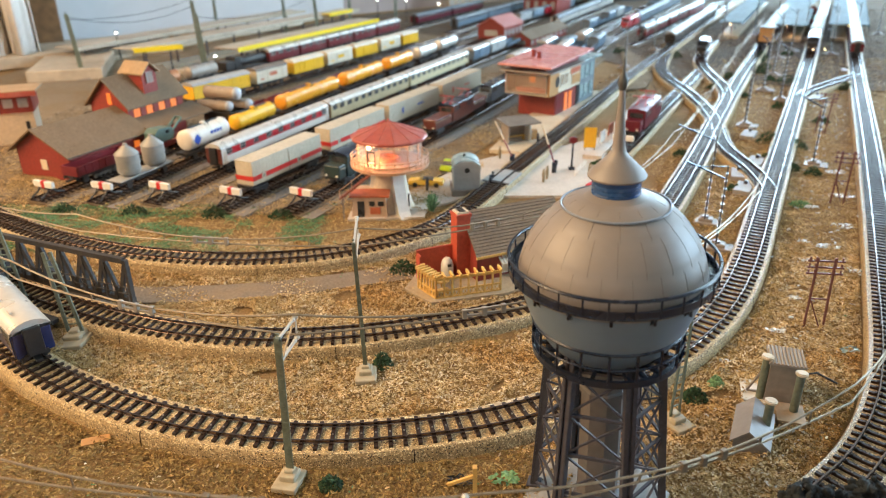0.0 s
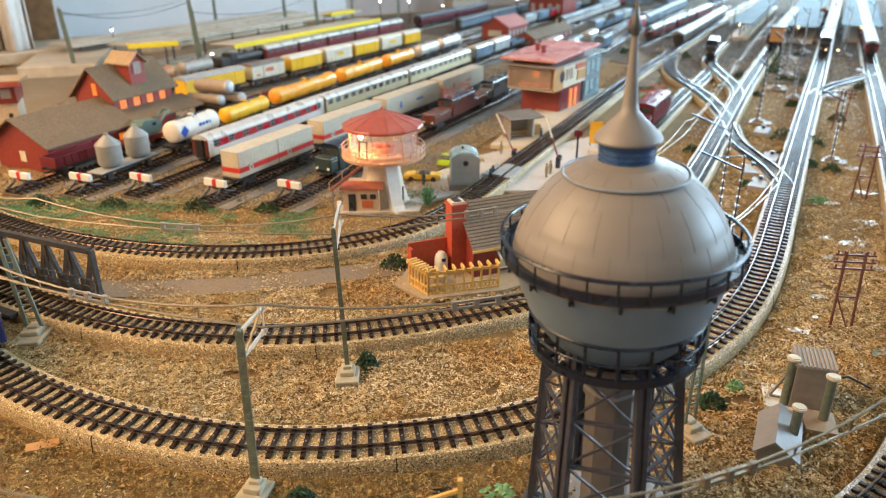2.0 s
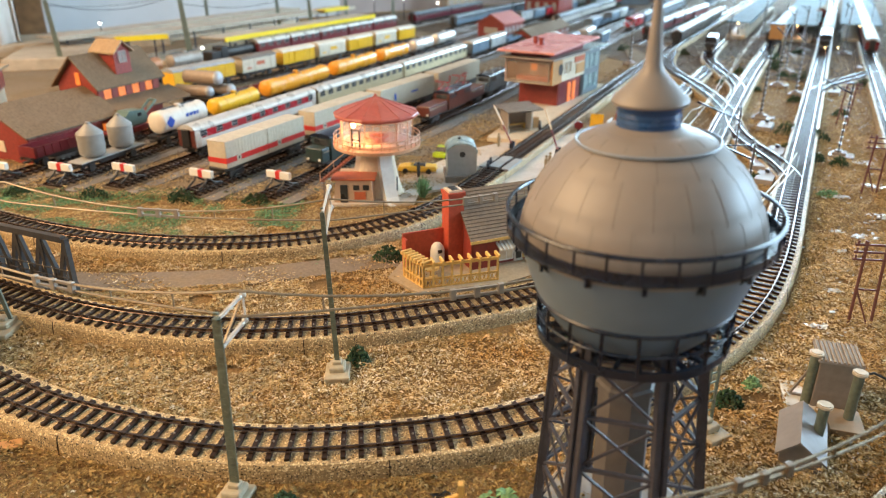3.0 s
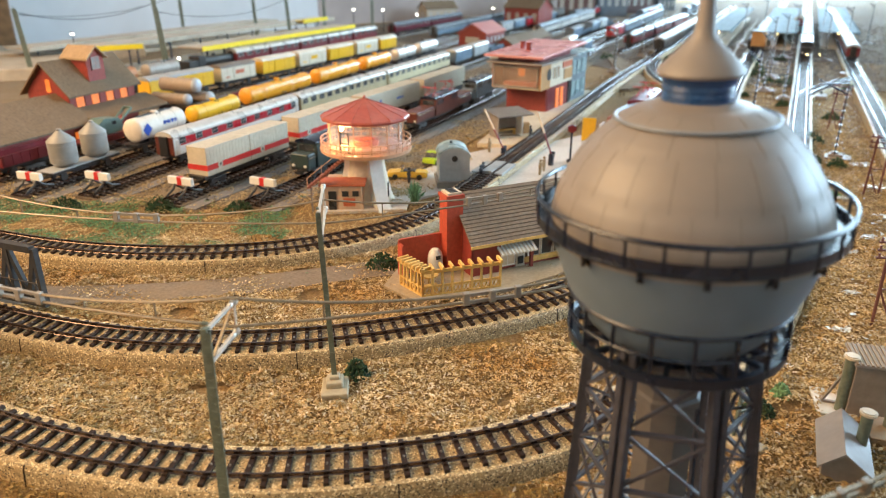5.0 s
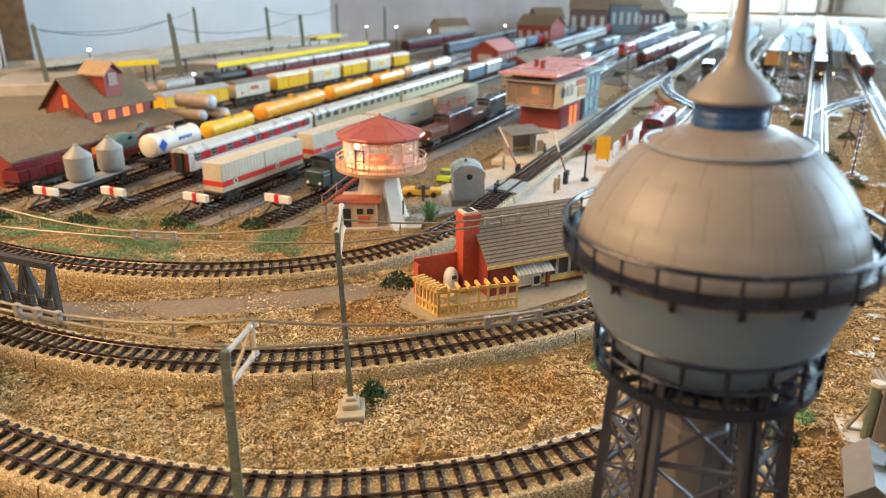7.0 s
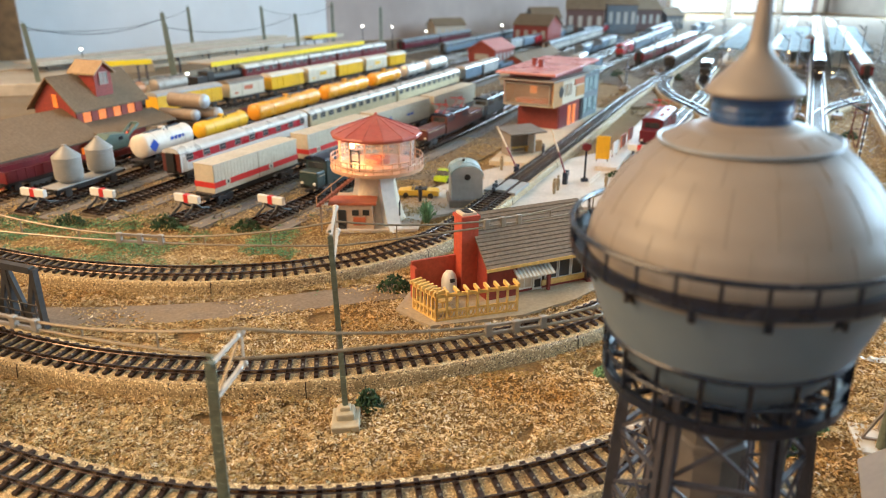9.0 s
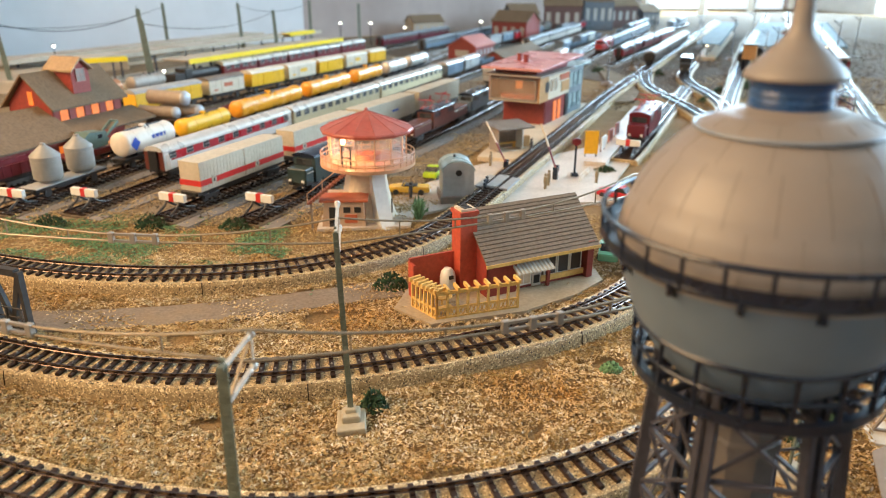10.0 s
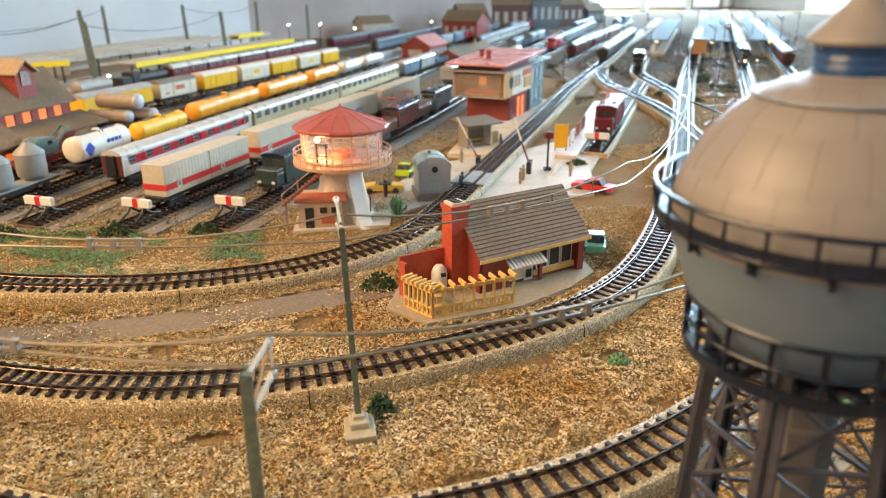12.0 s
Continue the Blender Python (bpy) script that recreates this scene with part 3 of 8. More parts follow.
T_MIDDLE = [(-0.80, 0.80), (-0.65, 0.737), (-0.50, 0.667), (-0.408, 0.622), (-0.31, 0.572), (-0.218, 0.538), (-0.138, 0.525), (-0.065, 0.528), (0.009, 0.545), (0.10, 0.581), (0.16, 0.622),
            (0.205, 0.672), (0.238, 0.722), (0.285, 0.80), (0.346, 0.918), (0.429, 1.088), (0.511, 1.265), (0.664, 1.585), (0.845, 1.95), (1.279, 2.80), (1.8, 3.83), (2.5, 5.22)]
T_INNER = [(-0.72, 0.98), (-0.60, 0.865), (-0.501, 0.787), (-0.40, 0.733), (-0.307, 0.699), (-0.209, 0.684), (-0.126, 0.692), (-0.067, 0.713), (-0.006, 0.754), (0.034, 0.806), (0.072, 0.882),
           (0.107, 0.958), (0.169, 1.09), (0.235, 1.229), (0.337, 1.452), (0.428, 1.65), (0.557, 1.906), (0.842, 2.47), (1.25, 3.28), (1.75, 4.27)]
T_FRONT = [(-0.60, 0.62), (-0.45, 0.43), (-0.32, 0.325), (-0.17, 0.262), (-0.02, 0.245), (0.10, 0.254), (0.196, 0.287), (0.264, 0.335), (0.3075, 0.369), (0.3545, 0.423), (0.394, 0.486), (0.429, 0.553), (0.462, 0.618),
           (0.540, 0.773), (0.718, 1.133), (1.036, 1.789), (1.333, 2.389), (1.9, 3.54), (2.6, 4.95)]
L_OUTER = track(T_OUTER, "curved model railway track on a raised tan bed", pieces=(0.30, 1.75), pitch=0.0100)
L_MIDDLE = track(T_MIDDLE, "curved model railway track through the truss bridge", pieces=(0.35, 1.65))
L_INNER = track(T_INNER, "curved model railway track bending past the lattice hut", pieces=(0.20, 1.65))
L_FRONT = track(T_FRONT, "model railway track curving round the corner of the layout", pieces=(0.75, 1.35))

# crossovers between the long tracks
track([(0.462, 0.90), (0.474, 0.98), (0.472, 1.06), (0.478, 1.136), (0.505, 1.24)], "short curved crossover track with a turnout", bed=9.0, width=36)
track([(0.515, 1.27), (0.535, 1.40), (0.543, 1.56), (0.540, 1.66), (0.555, 1.79), (0.585, 1.90), (0.635, 2.03)], "curved crossover track with a turnout", bed=9.0, width=36)
L_BRANCH = track([(0.585, 1.42), (0.610, 1.48), (0.636, 1.573), (0.652, 1.70), (0.685, 1.90), (0.75, 2.06), (0.84, 2.25)], "winding branch track between the main lines", bed=9.0, width=36)
track([(0.755, 1.47), (0.80, 1.53), (0.90, 1.62), (1.0, 1.71)], "short curved crossover track to the right-hand line", bed=9.0, width=36)
L_SIDING = track([(0.30, 1.09), (0.345, 1.175), (0.43, 1.345), (0.53, 1.545), (0.66, 1.80)], "siding with the red locomotive on a pale bed", bed=6.0)

# the yard: parallel dead-end tracks
Y_SPEC = [((-0.175, 0.835), (-0.069, 1.05), (0.038, 1.270), (0.133, 1.475), (0.25, 1.75), (0.45, 2.25), (0.80, 3.1)),
          ((-0.265, 0.845), (-0.173, 1.04), (-0.071, 1.245), (0.046, 1.47), (0.20, 1.81), (0.40, 2.27)),
          ((-0.365, 0.868), (-0.282, 1.065), (-0.197, 1.27), (-0.10, 1.475), (0.075, 1.865), (0.30, 2.36)),
          ((-0.441, 0.87), (-0.373, 1.055), (-0.297, 1.275), (-0.21, 1.50), (-0.062, 1.86), (0.17, 2.43)),
          ((-0.522, 0.878), (-0.45, 1.06), (-0.365, 1.30), (-0.27, 1.53), (-0.12, 1.90), (0.12, 2.48)),
          ((-0.60, 1.22), (-0.50, 1.40), (-0.40, 1.58), (-0.28, 1.81), (-0.067, 2.23), (0.10, 2.56)),
          ((-0.68, 1.36), (-0.58, 1.56), (-0.47, 1.80), (-0.30, 2.18), (-0.10, 2.62))]
YARD = []
for k, pts in enumerate(Y_SPEC):
    YARD.append(track(pts, "straight yard track on a grey bed", bed=4.0, width=40, pieces=(0, 0.40) if k < 5 else (0, 0), bedmat=M_YARDBED, group="yard tracks"))
for line in YARD[:5]:
    shifted = [(x + 0.030 * nx, y + 0.030 * ny, nx, ny) for x, y, nx, ny in line]
    if shifted[0][0] < line[0][0]:
        shifted = [(x - 0.030 * nx, y - 0.030 * ny, nx, ny) for x, y, nx, ny in line]
    single("yard_path", Shape().strip(strip_line(shifted, 0), [(-9, -2), (-8.5, 3.2), (8.5, 3.2), (9, -2)]), M_STRIP, "narrow grey path beside a yard track", "path", group="yard paths", kind="structure")

# darker ground under the yard and far down the line
single("yard_ground", Shape().slab([(-900, 900), (-600, 890), (-140, 835), (-70, 870), (20, 1000), (110, 1190), (215, 1420), (330, 1690), (460, 2000), (-250, 2700), (-1100, 2300), (-1100, 1300)], -2.5, 1.6), M_GRAVEL, "grey-brown gravelled yard ground", "ground", kind="structure")
single("far_ground", Shape().slab([(-800, 2250), (450, 1960), (600, 1700), (1000, 1560), (1500, 1560), (3100, 3600), (3100, 6100), (1000, 4300), (-380, 3060)], -2.5, 1.1), M_FARGROUND, "dark brown ground far down the line", "ground", kind="structure")

# path and plaza
path_line = spline([(-0.37, 0.628), (-0.283, 0.622), (-0.20, 0.627), (-0.136, 0.638), (-0.091, 0.651), (-0.055, 0.662), (-0.01, 0.675)])
single("path", Shape().strip(strip_line(path_line, 0), [(-17, -2), (-17, 1.0), (17, 1.0), (17, -2)]), M_PATH, "grey-brown trodden path from the bridge to the house", "path", kind="structure")
single("plaza", Shape().slab([(-30, 850), (10, 868), (30, 880), (60, 905), (240, 905), (270, 1010), (330, 1130), (345, 1240), (200, 1130), (130, 1110), (70, 1060), (-30, 920)], -2, 2.2), M_PLAZA,
       "pale paved square round the crossing", "pavement", kind="structure")
single("platform", Shape().slab([(95, 1110), (185, 1085), (255, 1240), (335, 1400), (400, 1540), (330, 1560), (180, 1340)], 0, 7), M_CREAM, "pale station platform beside the track", "platform", kind="structure")
single("platform", Shape().slab([(240, 1075), (268, 1066), (360, 1260), (470, 1500), (442, 1512)], 0, 8), M_PLAZA, "narrow pale platform along the track", "platform", kind="structure")


def mound(x, y):
    """Height of the little heaps into which the flock is glued, in metres."""
    return 0.0026 * max(0.0, noise.noise((x * 62, y * 62, 11)) + 0.25) + 0.0022 * noise.noise((x * 150, y * 150, 4))


def chips(name, count, box, size, mat, label, z=0.3, clump=None, seed=1, keep=None, rise=1.0):
    """Loose scatter: thin bent flakes lying on the ground, joined."""
    rng = np.random.default_rng(seed)
    x = rng.uniform(box[0], box[1], count)
    y = rng.uniform(box[2], box[3], count)
    if clump is not None:
        f = np.array([noise.noise((a * clump, b * clump, seed)) for a, b in zip(x, y)])
        ok = f > rng.uniform(-0.35, 0.55, count)
        x, y = x[ok], y[ok]
    if keep is not None:
        ok = keep(x, y)
        x, y = x[ok], y[ok]
    n = len(x)
    base = np.array([(-1.25, -0.25, 0), (0.25, -0.46, 0.26), (1.25, 0.12, 0.04), (-0.15, 0.46, 0.24)])
    tri = np.array([(0, 1, 2), (0, 2, 3)])
    sc = size * rng.uniform(0.45, 1.3, n)
    a, tilt, turn = rng.uniform(0, 2 * np.pi, n), rng.normal(0, 0.42, n), rng.normal(0, 0.5, n)
    pts = base[None] * sc[:, None, None] * rng.uniform(0.6, 1.4, (n, 4, 3))
    px, py, pz = pts[..., 0], pts[..., 1], pts[..., 2]
    py, pz = py * np.cos(turn)[:, None] - pz * np.sin(turn)[:, None], py * np.sin(turn)[:, None] + pz * np.cos(turn)[:, None]
    px, pz = px * np.cos(tilt)[:, None] - pz * np.sin(tilt)[:, None], px * np.sin(tilt)[:, None] + pz * np.cos(tilt)[:, None]
    c, s = np.cos(a)[:, None], np.sin(a)[:, None]
    heap = np.array([mound(p, q) for p, q in zip(x, y)]) + rng.uniform(0, 0.0009, n)
    v = np.stack([x[:, None] + c * px - s * py, y[:, None] + s * px + c * py, pz + z / 1000 + rise * heap[:, None]], -1).reshape(-1, 3)
    f = (tri[None] + 4 * np.arange(n)[:, None, None]).reshape(-1, 3)
    me = bpy.data.meshes.new(name)
    me.from_pydata(v.tolist(), [], f.tolist())
    me.materials.append(mat)
    return tagged(new(name, me), label, "ground cover", kind="stuff")


def off_lines(lines, half):
    pts = np.vstack([l[:, :2] for l in lines])

    def test(x, y):
        ok = np.ones(len(x), bool)
        cells = {}
        for px, py in pts:
            cells.setdefault((int(px // 0.03), int(py // 0.03)), []).append((px, py))
        for k in range(len(x)):
            i, j = int(x[k] // 0.03), int(y[k] // 0.03)
            for di in (-1, 0, 1):
                for dj in (-1, 0, 1):
                    for px, py in cells.get((i + di, j + dj), ()):
                        if (px - x[k]) ** 2 + (py - y[k]) ** 2 < half * half:
                            ok[k] = False
        return ok
    return test


NEAR = [L_OUTER, L_MIDDLE, L_INNER, L_FRONT]
clear = off_lines(NEAR, 0.0225)
clear_path = off_lines([path_line], 0.0175)


OUTER_X = L_OUTER[(L_OUTER[:, 0] < 0.2) & (L_OUTER[:, 1] < 0.7)]


def before(x, y):
    """True on the darker strip of ground before the outer track."""
    return (y < np.interp(x, OUTER_X[:, 0], OUTER_X[:, 1])) & (x < 0.09 + 0.03 * np.sin(90 * y))


def covered(x, y):
    """False in the few spots where the flock has worn off."""
    return np.array([noise.noise((a * 21, b * 34, 5)) > -0.50 for a, b in zip(x, y)])


chips("ground_flock", 380000, (-0.45, 0.50, 0.29, 0.75), 0.00118, M_CHIP, "golden-tan foam flakes strewn on the ground", keep=lambda x, y: clear(x, y) & covered(x, y) & ~before(x, y) & (clear_path(x, y) | (np.sin(x * 900) * np.sin(y * 1300) + 0.7 * np.sin(x * 47 + y * 61) > 0.9)), seed=2)
chips("ground_flock", 210000, (-0.75, 0.70, 0.72, 1.15), 0.00105, M_CHIPGOLD, "fine golden flock strewn on the ground", keep=lambda x, y: clear(x, y) & ((y < 0.86) | (x > 0.33) | (x < -0.55)), seed=3)
chips("ground_flock", 20000, (0.30, 1.2, 0.9, 2.0), 0.002, M_CHIP, "brown foam flakes strewn between the lines", keep=lambda x, y: clear(x, y) & (x > 0.30 + 0.42 * (y - 0.9)), seed=4)
chips("front_flock", 110000, (-0.45, 0.13, 0.26, 0.62), 0.00125, M_CHIPDARK, "dark olive-brown flock before the outer track", z=0.4, keep=lambda x, y: clear(x, y) & before(x, y), seed=16)
chips("shade_flock", 90000, (-0.45, 0.02, 0.36, 0.62), 0.00118, M_CHIPGOLD, "golden-brown flock drifting over the tan", z=1.0, keep=lambda x, y: clear(x, y) & clear_path(x, y) & covered(x, y) & ~before(x, y) & (np.array([noise.noise((a * 16, b * 22, 2)) for a, b in zip(x, y)]) * 0.5 - 1.7 * (x + 0.12) + np.random.default_rng(5).uniform(-0.3, 0.3, len(x)) > 0.12), seed=19)
chips("front_flock", 9000, (-0.45, 0.13, 0.26, 0.62), 0.0014, M_CHIP, "stray golden flakes before the outer track", z=0.8, clump=18, keep=lambda x, y: clear(x, y) & before(x, y), seed=17)
chips("yard_grit", 42000, (-0.75, 0.33, 0.84, 1.75), 0.0017, M_CHIPGREY, "dark and tan grit strewn between the yard tracks", z=1.6, keep=lambda x, y: off_lines(YARD, 0.019)(x, y) & (x < 0.06 + 0.45 * (y - 1.1)) & (x < -0.06 + 3.0 * (y - 0.86)), seed=11)
chips("ground_flock", 60000, (-0.62, 0.0, 0.84, 1.02), 0.0011, M_CHIPGOLD, "golden flock drifting between the yard track ends", z=1.8, clump=20, keep=lambda x, y: off_lines(YARD, 0.012)(x, y), seed=14)
chips("ground_flock", 40000, (-0.16, 0.16, 0.845, 1.28), 0.0012, M_CHIPGOLD, "golden flock round the control tower and the square", z=2.4, clump=15, keep=lambda x, y: off_lines(YARD[:1] + [L_INNER], 0.020)(x, y) & (x < 0.0 + 0.42 * (y - 0.83)), seed=15)
chips("far_grit", 26000, (-0.2, 1.9, 1.5, 3.2), 0.003, M_CHIPGREY, "dark grit strewn between the far tracks", z=1.2, keep=lambda x, y: clear(x, y) & (x > 0.35 + 0.45 * (y - 1.6)), seed=12)
chips("pale_flakes", 22000, (0.16, 0.75, 0.30, 1.2), 0.0015, M_CHIPPALE, "pale grey flakes among the tan flock", z=0.7, clump=16, keep=lambda x, y: clear(x, y) & (x > 0.20 + 0.42 * np.maximum(0, y - 0.55)), seed=13)
chips("moss_flock", 130000, (0.15, 0.80, 0.28, 1.25), 0.0014, M_CHIPGOLD, "golden-brown mossy clumps of flock on the right-hand ground", z=0.6, clump=38, keep=lambda x, y: clear(x, y) & (x > 0.20 + 0.42 * np.maximum(0, y - 0.55)), seed=18, rise=2.2)
foot = off_lines(NEAR, 0.039)
# Real olive flock, with part of the beds' foot shadow in its dark colour.
chips("bed_foot_flock", 150000, (-0.45, 0.46, 0.29, 0.86), 0.0014, M_CHIPDARK, "olive-brown flock along the foot of the beds, darker partly as their shade", z=0.9, clump=26, keep=lambda x, y: clear(x, y) & ~foot(x, y) & clear_path(x, y), seed=8)
chips("green_turf", 90000, (-0.62, -0.10, 0.72, 0.875), 0.0011, M_GREEN, "patches of green foam turf before the yard", z=1.0, keep=lambda x, y: clear(x, y) & (np.array([noise.noise((a * 17, b * 30, 5)) + 0.35 * noise.noise((a * 70, b * 70, 8)) - 0.9 * a for a, b in zip(x, y)]) + np.random.default_rng(31).uniform(-0.22, 0.22, len(x)) > 0.33), seed=5)
chips("green_turf", 5000, (-0.35, 0.55, 0.30, 0.72), 0.0018, M_GREEN, "scattered tufts of green foam", clump=42, keep=lambda x, y: clear(x, y) & (np.array([noise.noise((a * 30, b * 30, 7)) for a, b in zip(x, y)]) > 0.42), seed=6)


# ---- water tower ----
def ring_points(r, z, n=48):
    return [(r * math.cos(2 * math.pi * k / n), r * math.sin(2 * math.pi * k / n), z) for k in range(n)]


M_SEAM = material("shell_seam", (0.195, 0.17, 0.15), 0.85, bump=0, vary=0.1, dirt=0.1, spec=0.1)
M_DARKMAST = material("dark_lattice_mast", (0.075, 0.075, 0.068), 0.45, 0.2, scale=300, vary=0.2, bump=0.1, dirt=0.3, dirt_scale=40)
# Paler than the posts: the rungs' metal glint is put into the colour.
M_RUNG = material("rung_glint", (0.34, 0.34, 0.33), 0.35, 0.3, scale=300, vary=0.15, bump=0, dirt=0.2)
M_RIM = material("blue_grey_rim", (0.20, 0.23, 0.27), 0.35, bump=0, vary=0.1, dirt=0.1)


def water_tower(m):
    tw = thing("water_tower", m, "tall spherical water tower model, cream tank on dark lattice legs", "water tower")
    part("base_slab", Shape().lathe([(0, 0), (47, 0), (47, 2.4), (45, 3), (0, 3)], 6), M_GREY, tw, "grey base slab")
    part("centre_column", Shape().lathe([(0, 3), (15, 3), (15, 6), (12.8, 7), (12.8, 84), (14.2, 85), (14.2, 88), (12.8, 89), (12.8, 106), (0, 106)], 8), M_COLUMN, tw, "grey-brown panelled column")
    legs, r0, r1, top = 6, 40.5, 32.0, 117.0
    tip = lambda k, z: (lambda r, a: (r * math.cos(a), r * math.sin(a), z))(r0 + (r1 - r0) * z / top, math.pi / 3 * k - 0.30)
    for k in range(legs):
        aa = math.pi / 3 * k - 0.30
        ra, ta = Vector((math.cos(aa), math.sin(aa), 0)), Vector((-math.sin(aa), math.cos(aa), 0))
        lo, hi = Vector(tip(k, 2)), Vector(tip(k, top + 6))
        lg = Shape().bar(lo, hi, 1.6, 1.6)
        for sgn in (-1, 1):
            lg.bar(lo + ta * 2.2 * sgn, hi + ta * 2.2 * sgn, 1.5, 4.6).bar(lo + ta * 2.2 * sgn + ra * 1.6, hi + ta * 2.2 * sgn + ra * 1.6, 2.4, 1.0)
        part("leg", lg, M_BROWNSTEEL, tw)
        part("foot_plate", Shape().box(lo.x, lo.y, 3.6, 9, 9, 1.6, rz=math.degrees(aa), bevel=0.3), M_BROWNSTEEL, tw)
    zs = [4, 31, 58, 85, 114]
    for k in range(legs):
        for z0, z1 in zip(zs, zs[1:]):
            a0, b0, a1, b1 = tip(k, z0), tip(k + 1, z0), tip(k, z1), tip(k + 1, z1)
            for p, q, w in ((a0, b1, 1.2), (b0, a1, 1.2), (a1, b1, 1.7)):
                part("brace", Shape().bar(p, q, w), M_BROWNSTEEL, tw)
    # lower gallery
    part("lower_gallery", Shape().lathe([(38.5, 114), (41, 114), (42.4, 115), (42.4, 117.5), (38.5, 117.5)], 48, close=True), M_STEEL, tw, "dark outer ring of the lower gallery", smooth=True)
    part("inner_ring", Shape().lathe([(24.5, 114.5), (27, 114.5), (27, 117.5), (24.5, 117.5)], 40, close=True), M_STEEL, tw, smooth=True)
    for k in range(24):
        a = 2 * math.pi * (k + 0.5) / 24
        part("floor_bar", Shape().bar((17 * math.cos(a), 17 * math.sin(a), 116), (41 * math.cos(a), 41 * math.sin(a), 116), 2.0, 1.8), M_STEEL, tw)
    for z, r in ((126, 0.75), (135.5, 1.2)):
        part("handrail", Shape().tube(ring_points(42.0, z), r, 6, True), M_STEEL, tw, smooth=True)
    for k in range(18):
        a = 2 * math.pi * k / 18
        part("railing_post", Shape().bar((42 * math.cos(a), 42 * math.sin(a), 117), (42 * math.cos(a), 42 * math.sin(a), 135.5), 1.3), M_STEEL, tw)
    part("kerb_ring", Shape().lathe([(40.8, 117.4), (42.6, 117.4), (42.8, 119.2), (42.3, 119.2), (41.5, 118.2)], 40, close=True), M_STEEL, tw)
    # neck under the tank
    part("tank_neck", Shape().lathe([(12.8, 104), (15, 107), (16.5, 110), (16.8, 112), (0, 112)], 32), M_STEEL, tw, smooth=True)
    # the tank: rows of slightly parted panels
    cz, rr = 157.0, 51.5
    prof = []
    for k in range(0, 61):
        th = math.pi * (0.045 + (0.835) * k / 60)
        r = rr * math.sin(th)
        z = cz - rr * (0.985 if th < math.pi / 2 else 1.05) * math.cos(th)
        prof.append((r, z))
    for cut in (36, 43, 51):
        r, z = prof[cut]
        prof[cut] = (r - 0.4, z)
    split = 34
    part("tank", Shape().lathe([(0, prof[split][1])] + prof[split:] + [(0, prof[-1][1] + 1)], 96), M_SPHERE, tw, "cream plastic upper tank shell", smooth=True)
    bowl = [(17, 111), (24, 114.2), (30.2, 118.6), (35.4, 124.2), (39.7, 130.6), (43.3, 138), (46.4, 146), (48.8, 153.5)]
    part("lower_tank", Shape().lathe([(0, 110.6)] + bowl + [(prof[split][0] - 0.5, 158.5), prof[split], (0, prof[split][1] - 0.2)], 96), M_UNDERTANK, tw, "lower tank shell, its shade put into a darker blue-grey", smooth=True)
    for k0, k1, n, off in ((36, 43, 20, 0.0), (43, 51, 20, 0.157), (51, 59, 14, 0.1)):
        pts = [(prof[q][0] - 0.02, 0, prof[q][1]) for q in range(k0, k1 + 1)]
        seam = Shape().tube(pts, 0.14, 4).mesh("panel_seam", M_SEAM, True)
        for j in range(n):
            part("panel_seam", seam, None, tw, at=pose(0, 0, 0, 0, 0, math.degrees(2 * math.pi * j / n + off)))
    # walkway round the ball
    part("walkway", Shape().lathe([(49, 163), (55.6, 163.4), (56.2, 164.5), (55.6, 166), (49, 166)], 64, close=True), M_STEEL, tw, "dark walkway ring", smooth=True)
    for k in range(16):
        a = 2 * math.pi * (k + 0.5) / 16
        ca, sa = math.cos(a), math.sin(a)
        part("bracket", Shape().bar((49 * ca, 49 * sa, 157), (54.5 * ca, 54.5 * sa, 163), 1.5, 1.5).bar((54 * ca, 54 * sa, 159.5), (54 * ca, 54 * sa, 164), 1.4), M_STEEL, tw)
    part("handrail", Shape().tube(ring_points(56, 174.5, 64), 0.95, 6, True), M_STEEL, tw, smooth=True)
    for k in range(28):
        a = 2 * math.pi * k / 28
        part("railing_post", Shape().bar((55.9 * math.cos(a), 55.9 * math.sin(a), 164), (55.9 * math.cos(a), 55.9 * math.sin(a), 174.5), 0.9), M_STEEL, tw)
    part("mesh_band", Shape().lathe([(55.5, 165), (56.1, 165), (56.1, 168.5), (55.5, 168.5)], 64, close=True), M_STEEL, tw, smooth=True)
    # cap, band, pointed roof
    part("cap_rail", Shape().tube(ring_points(28.4, 203.2, 56), 0.7, 8, True), M_RIM, tw, smooth=True)
    part("cap", Shape().lathe([(27.9, 200.5), (28.1, 202.6), (27.6, 203.2), (22, 205.6), (16, 207.6), (12.9, 209.4), (0, 209.4)], 48), M_SPHERE, tw, smooth=True)
    part("dark_band", Shape().lathe([(12.8, 208.5), (12.8, 210), (12.4, 210.4), (12.8, 211), (12.4, 212.8), (12.8, 213.4), (12.4, 215), (12.8, 215.6), (12.8, 218.5)], 32), M_BLUEBAND, tw, "blue-black band below the pointed roof", smooth=True)
    part("pointed_roof", Shape().lathe([(0, 218), (14.8, 218), (15.2, 219), (14.5, 220.4), (10.4, 224.4), (6.3, 228.4), (4.0, 231.2), (3.3, 234), (2.6, 243), (1.9, 253), (1.5, 260), (1.3, 263), (0, 263)], 40), M_SPHERE, tw, "cream pointed roof with thin spire", smooth=True)
    part("finial", Shape().lathe([(0, 262.5), (1.5, 262.5), (2.3, 265), (2.4, 267.5), (1.5, 270), (0.9, 271.5), (0.7, 277), (0, 278)], 20), M_DARKMAST, tw, "dark knob at the tip of the spire", smooth=True)
    return tw


water_tower(pose(0.1268, 0.347, 0.0, 0, -1.9, 0))


# ---- catenary masts and wires ----


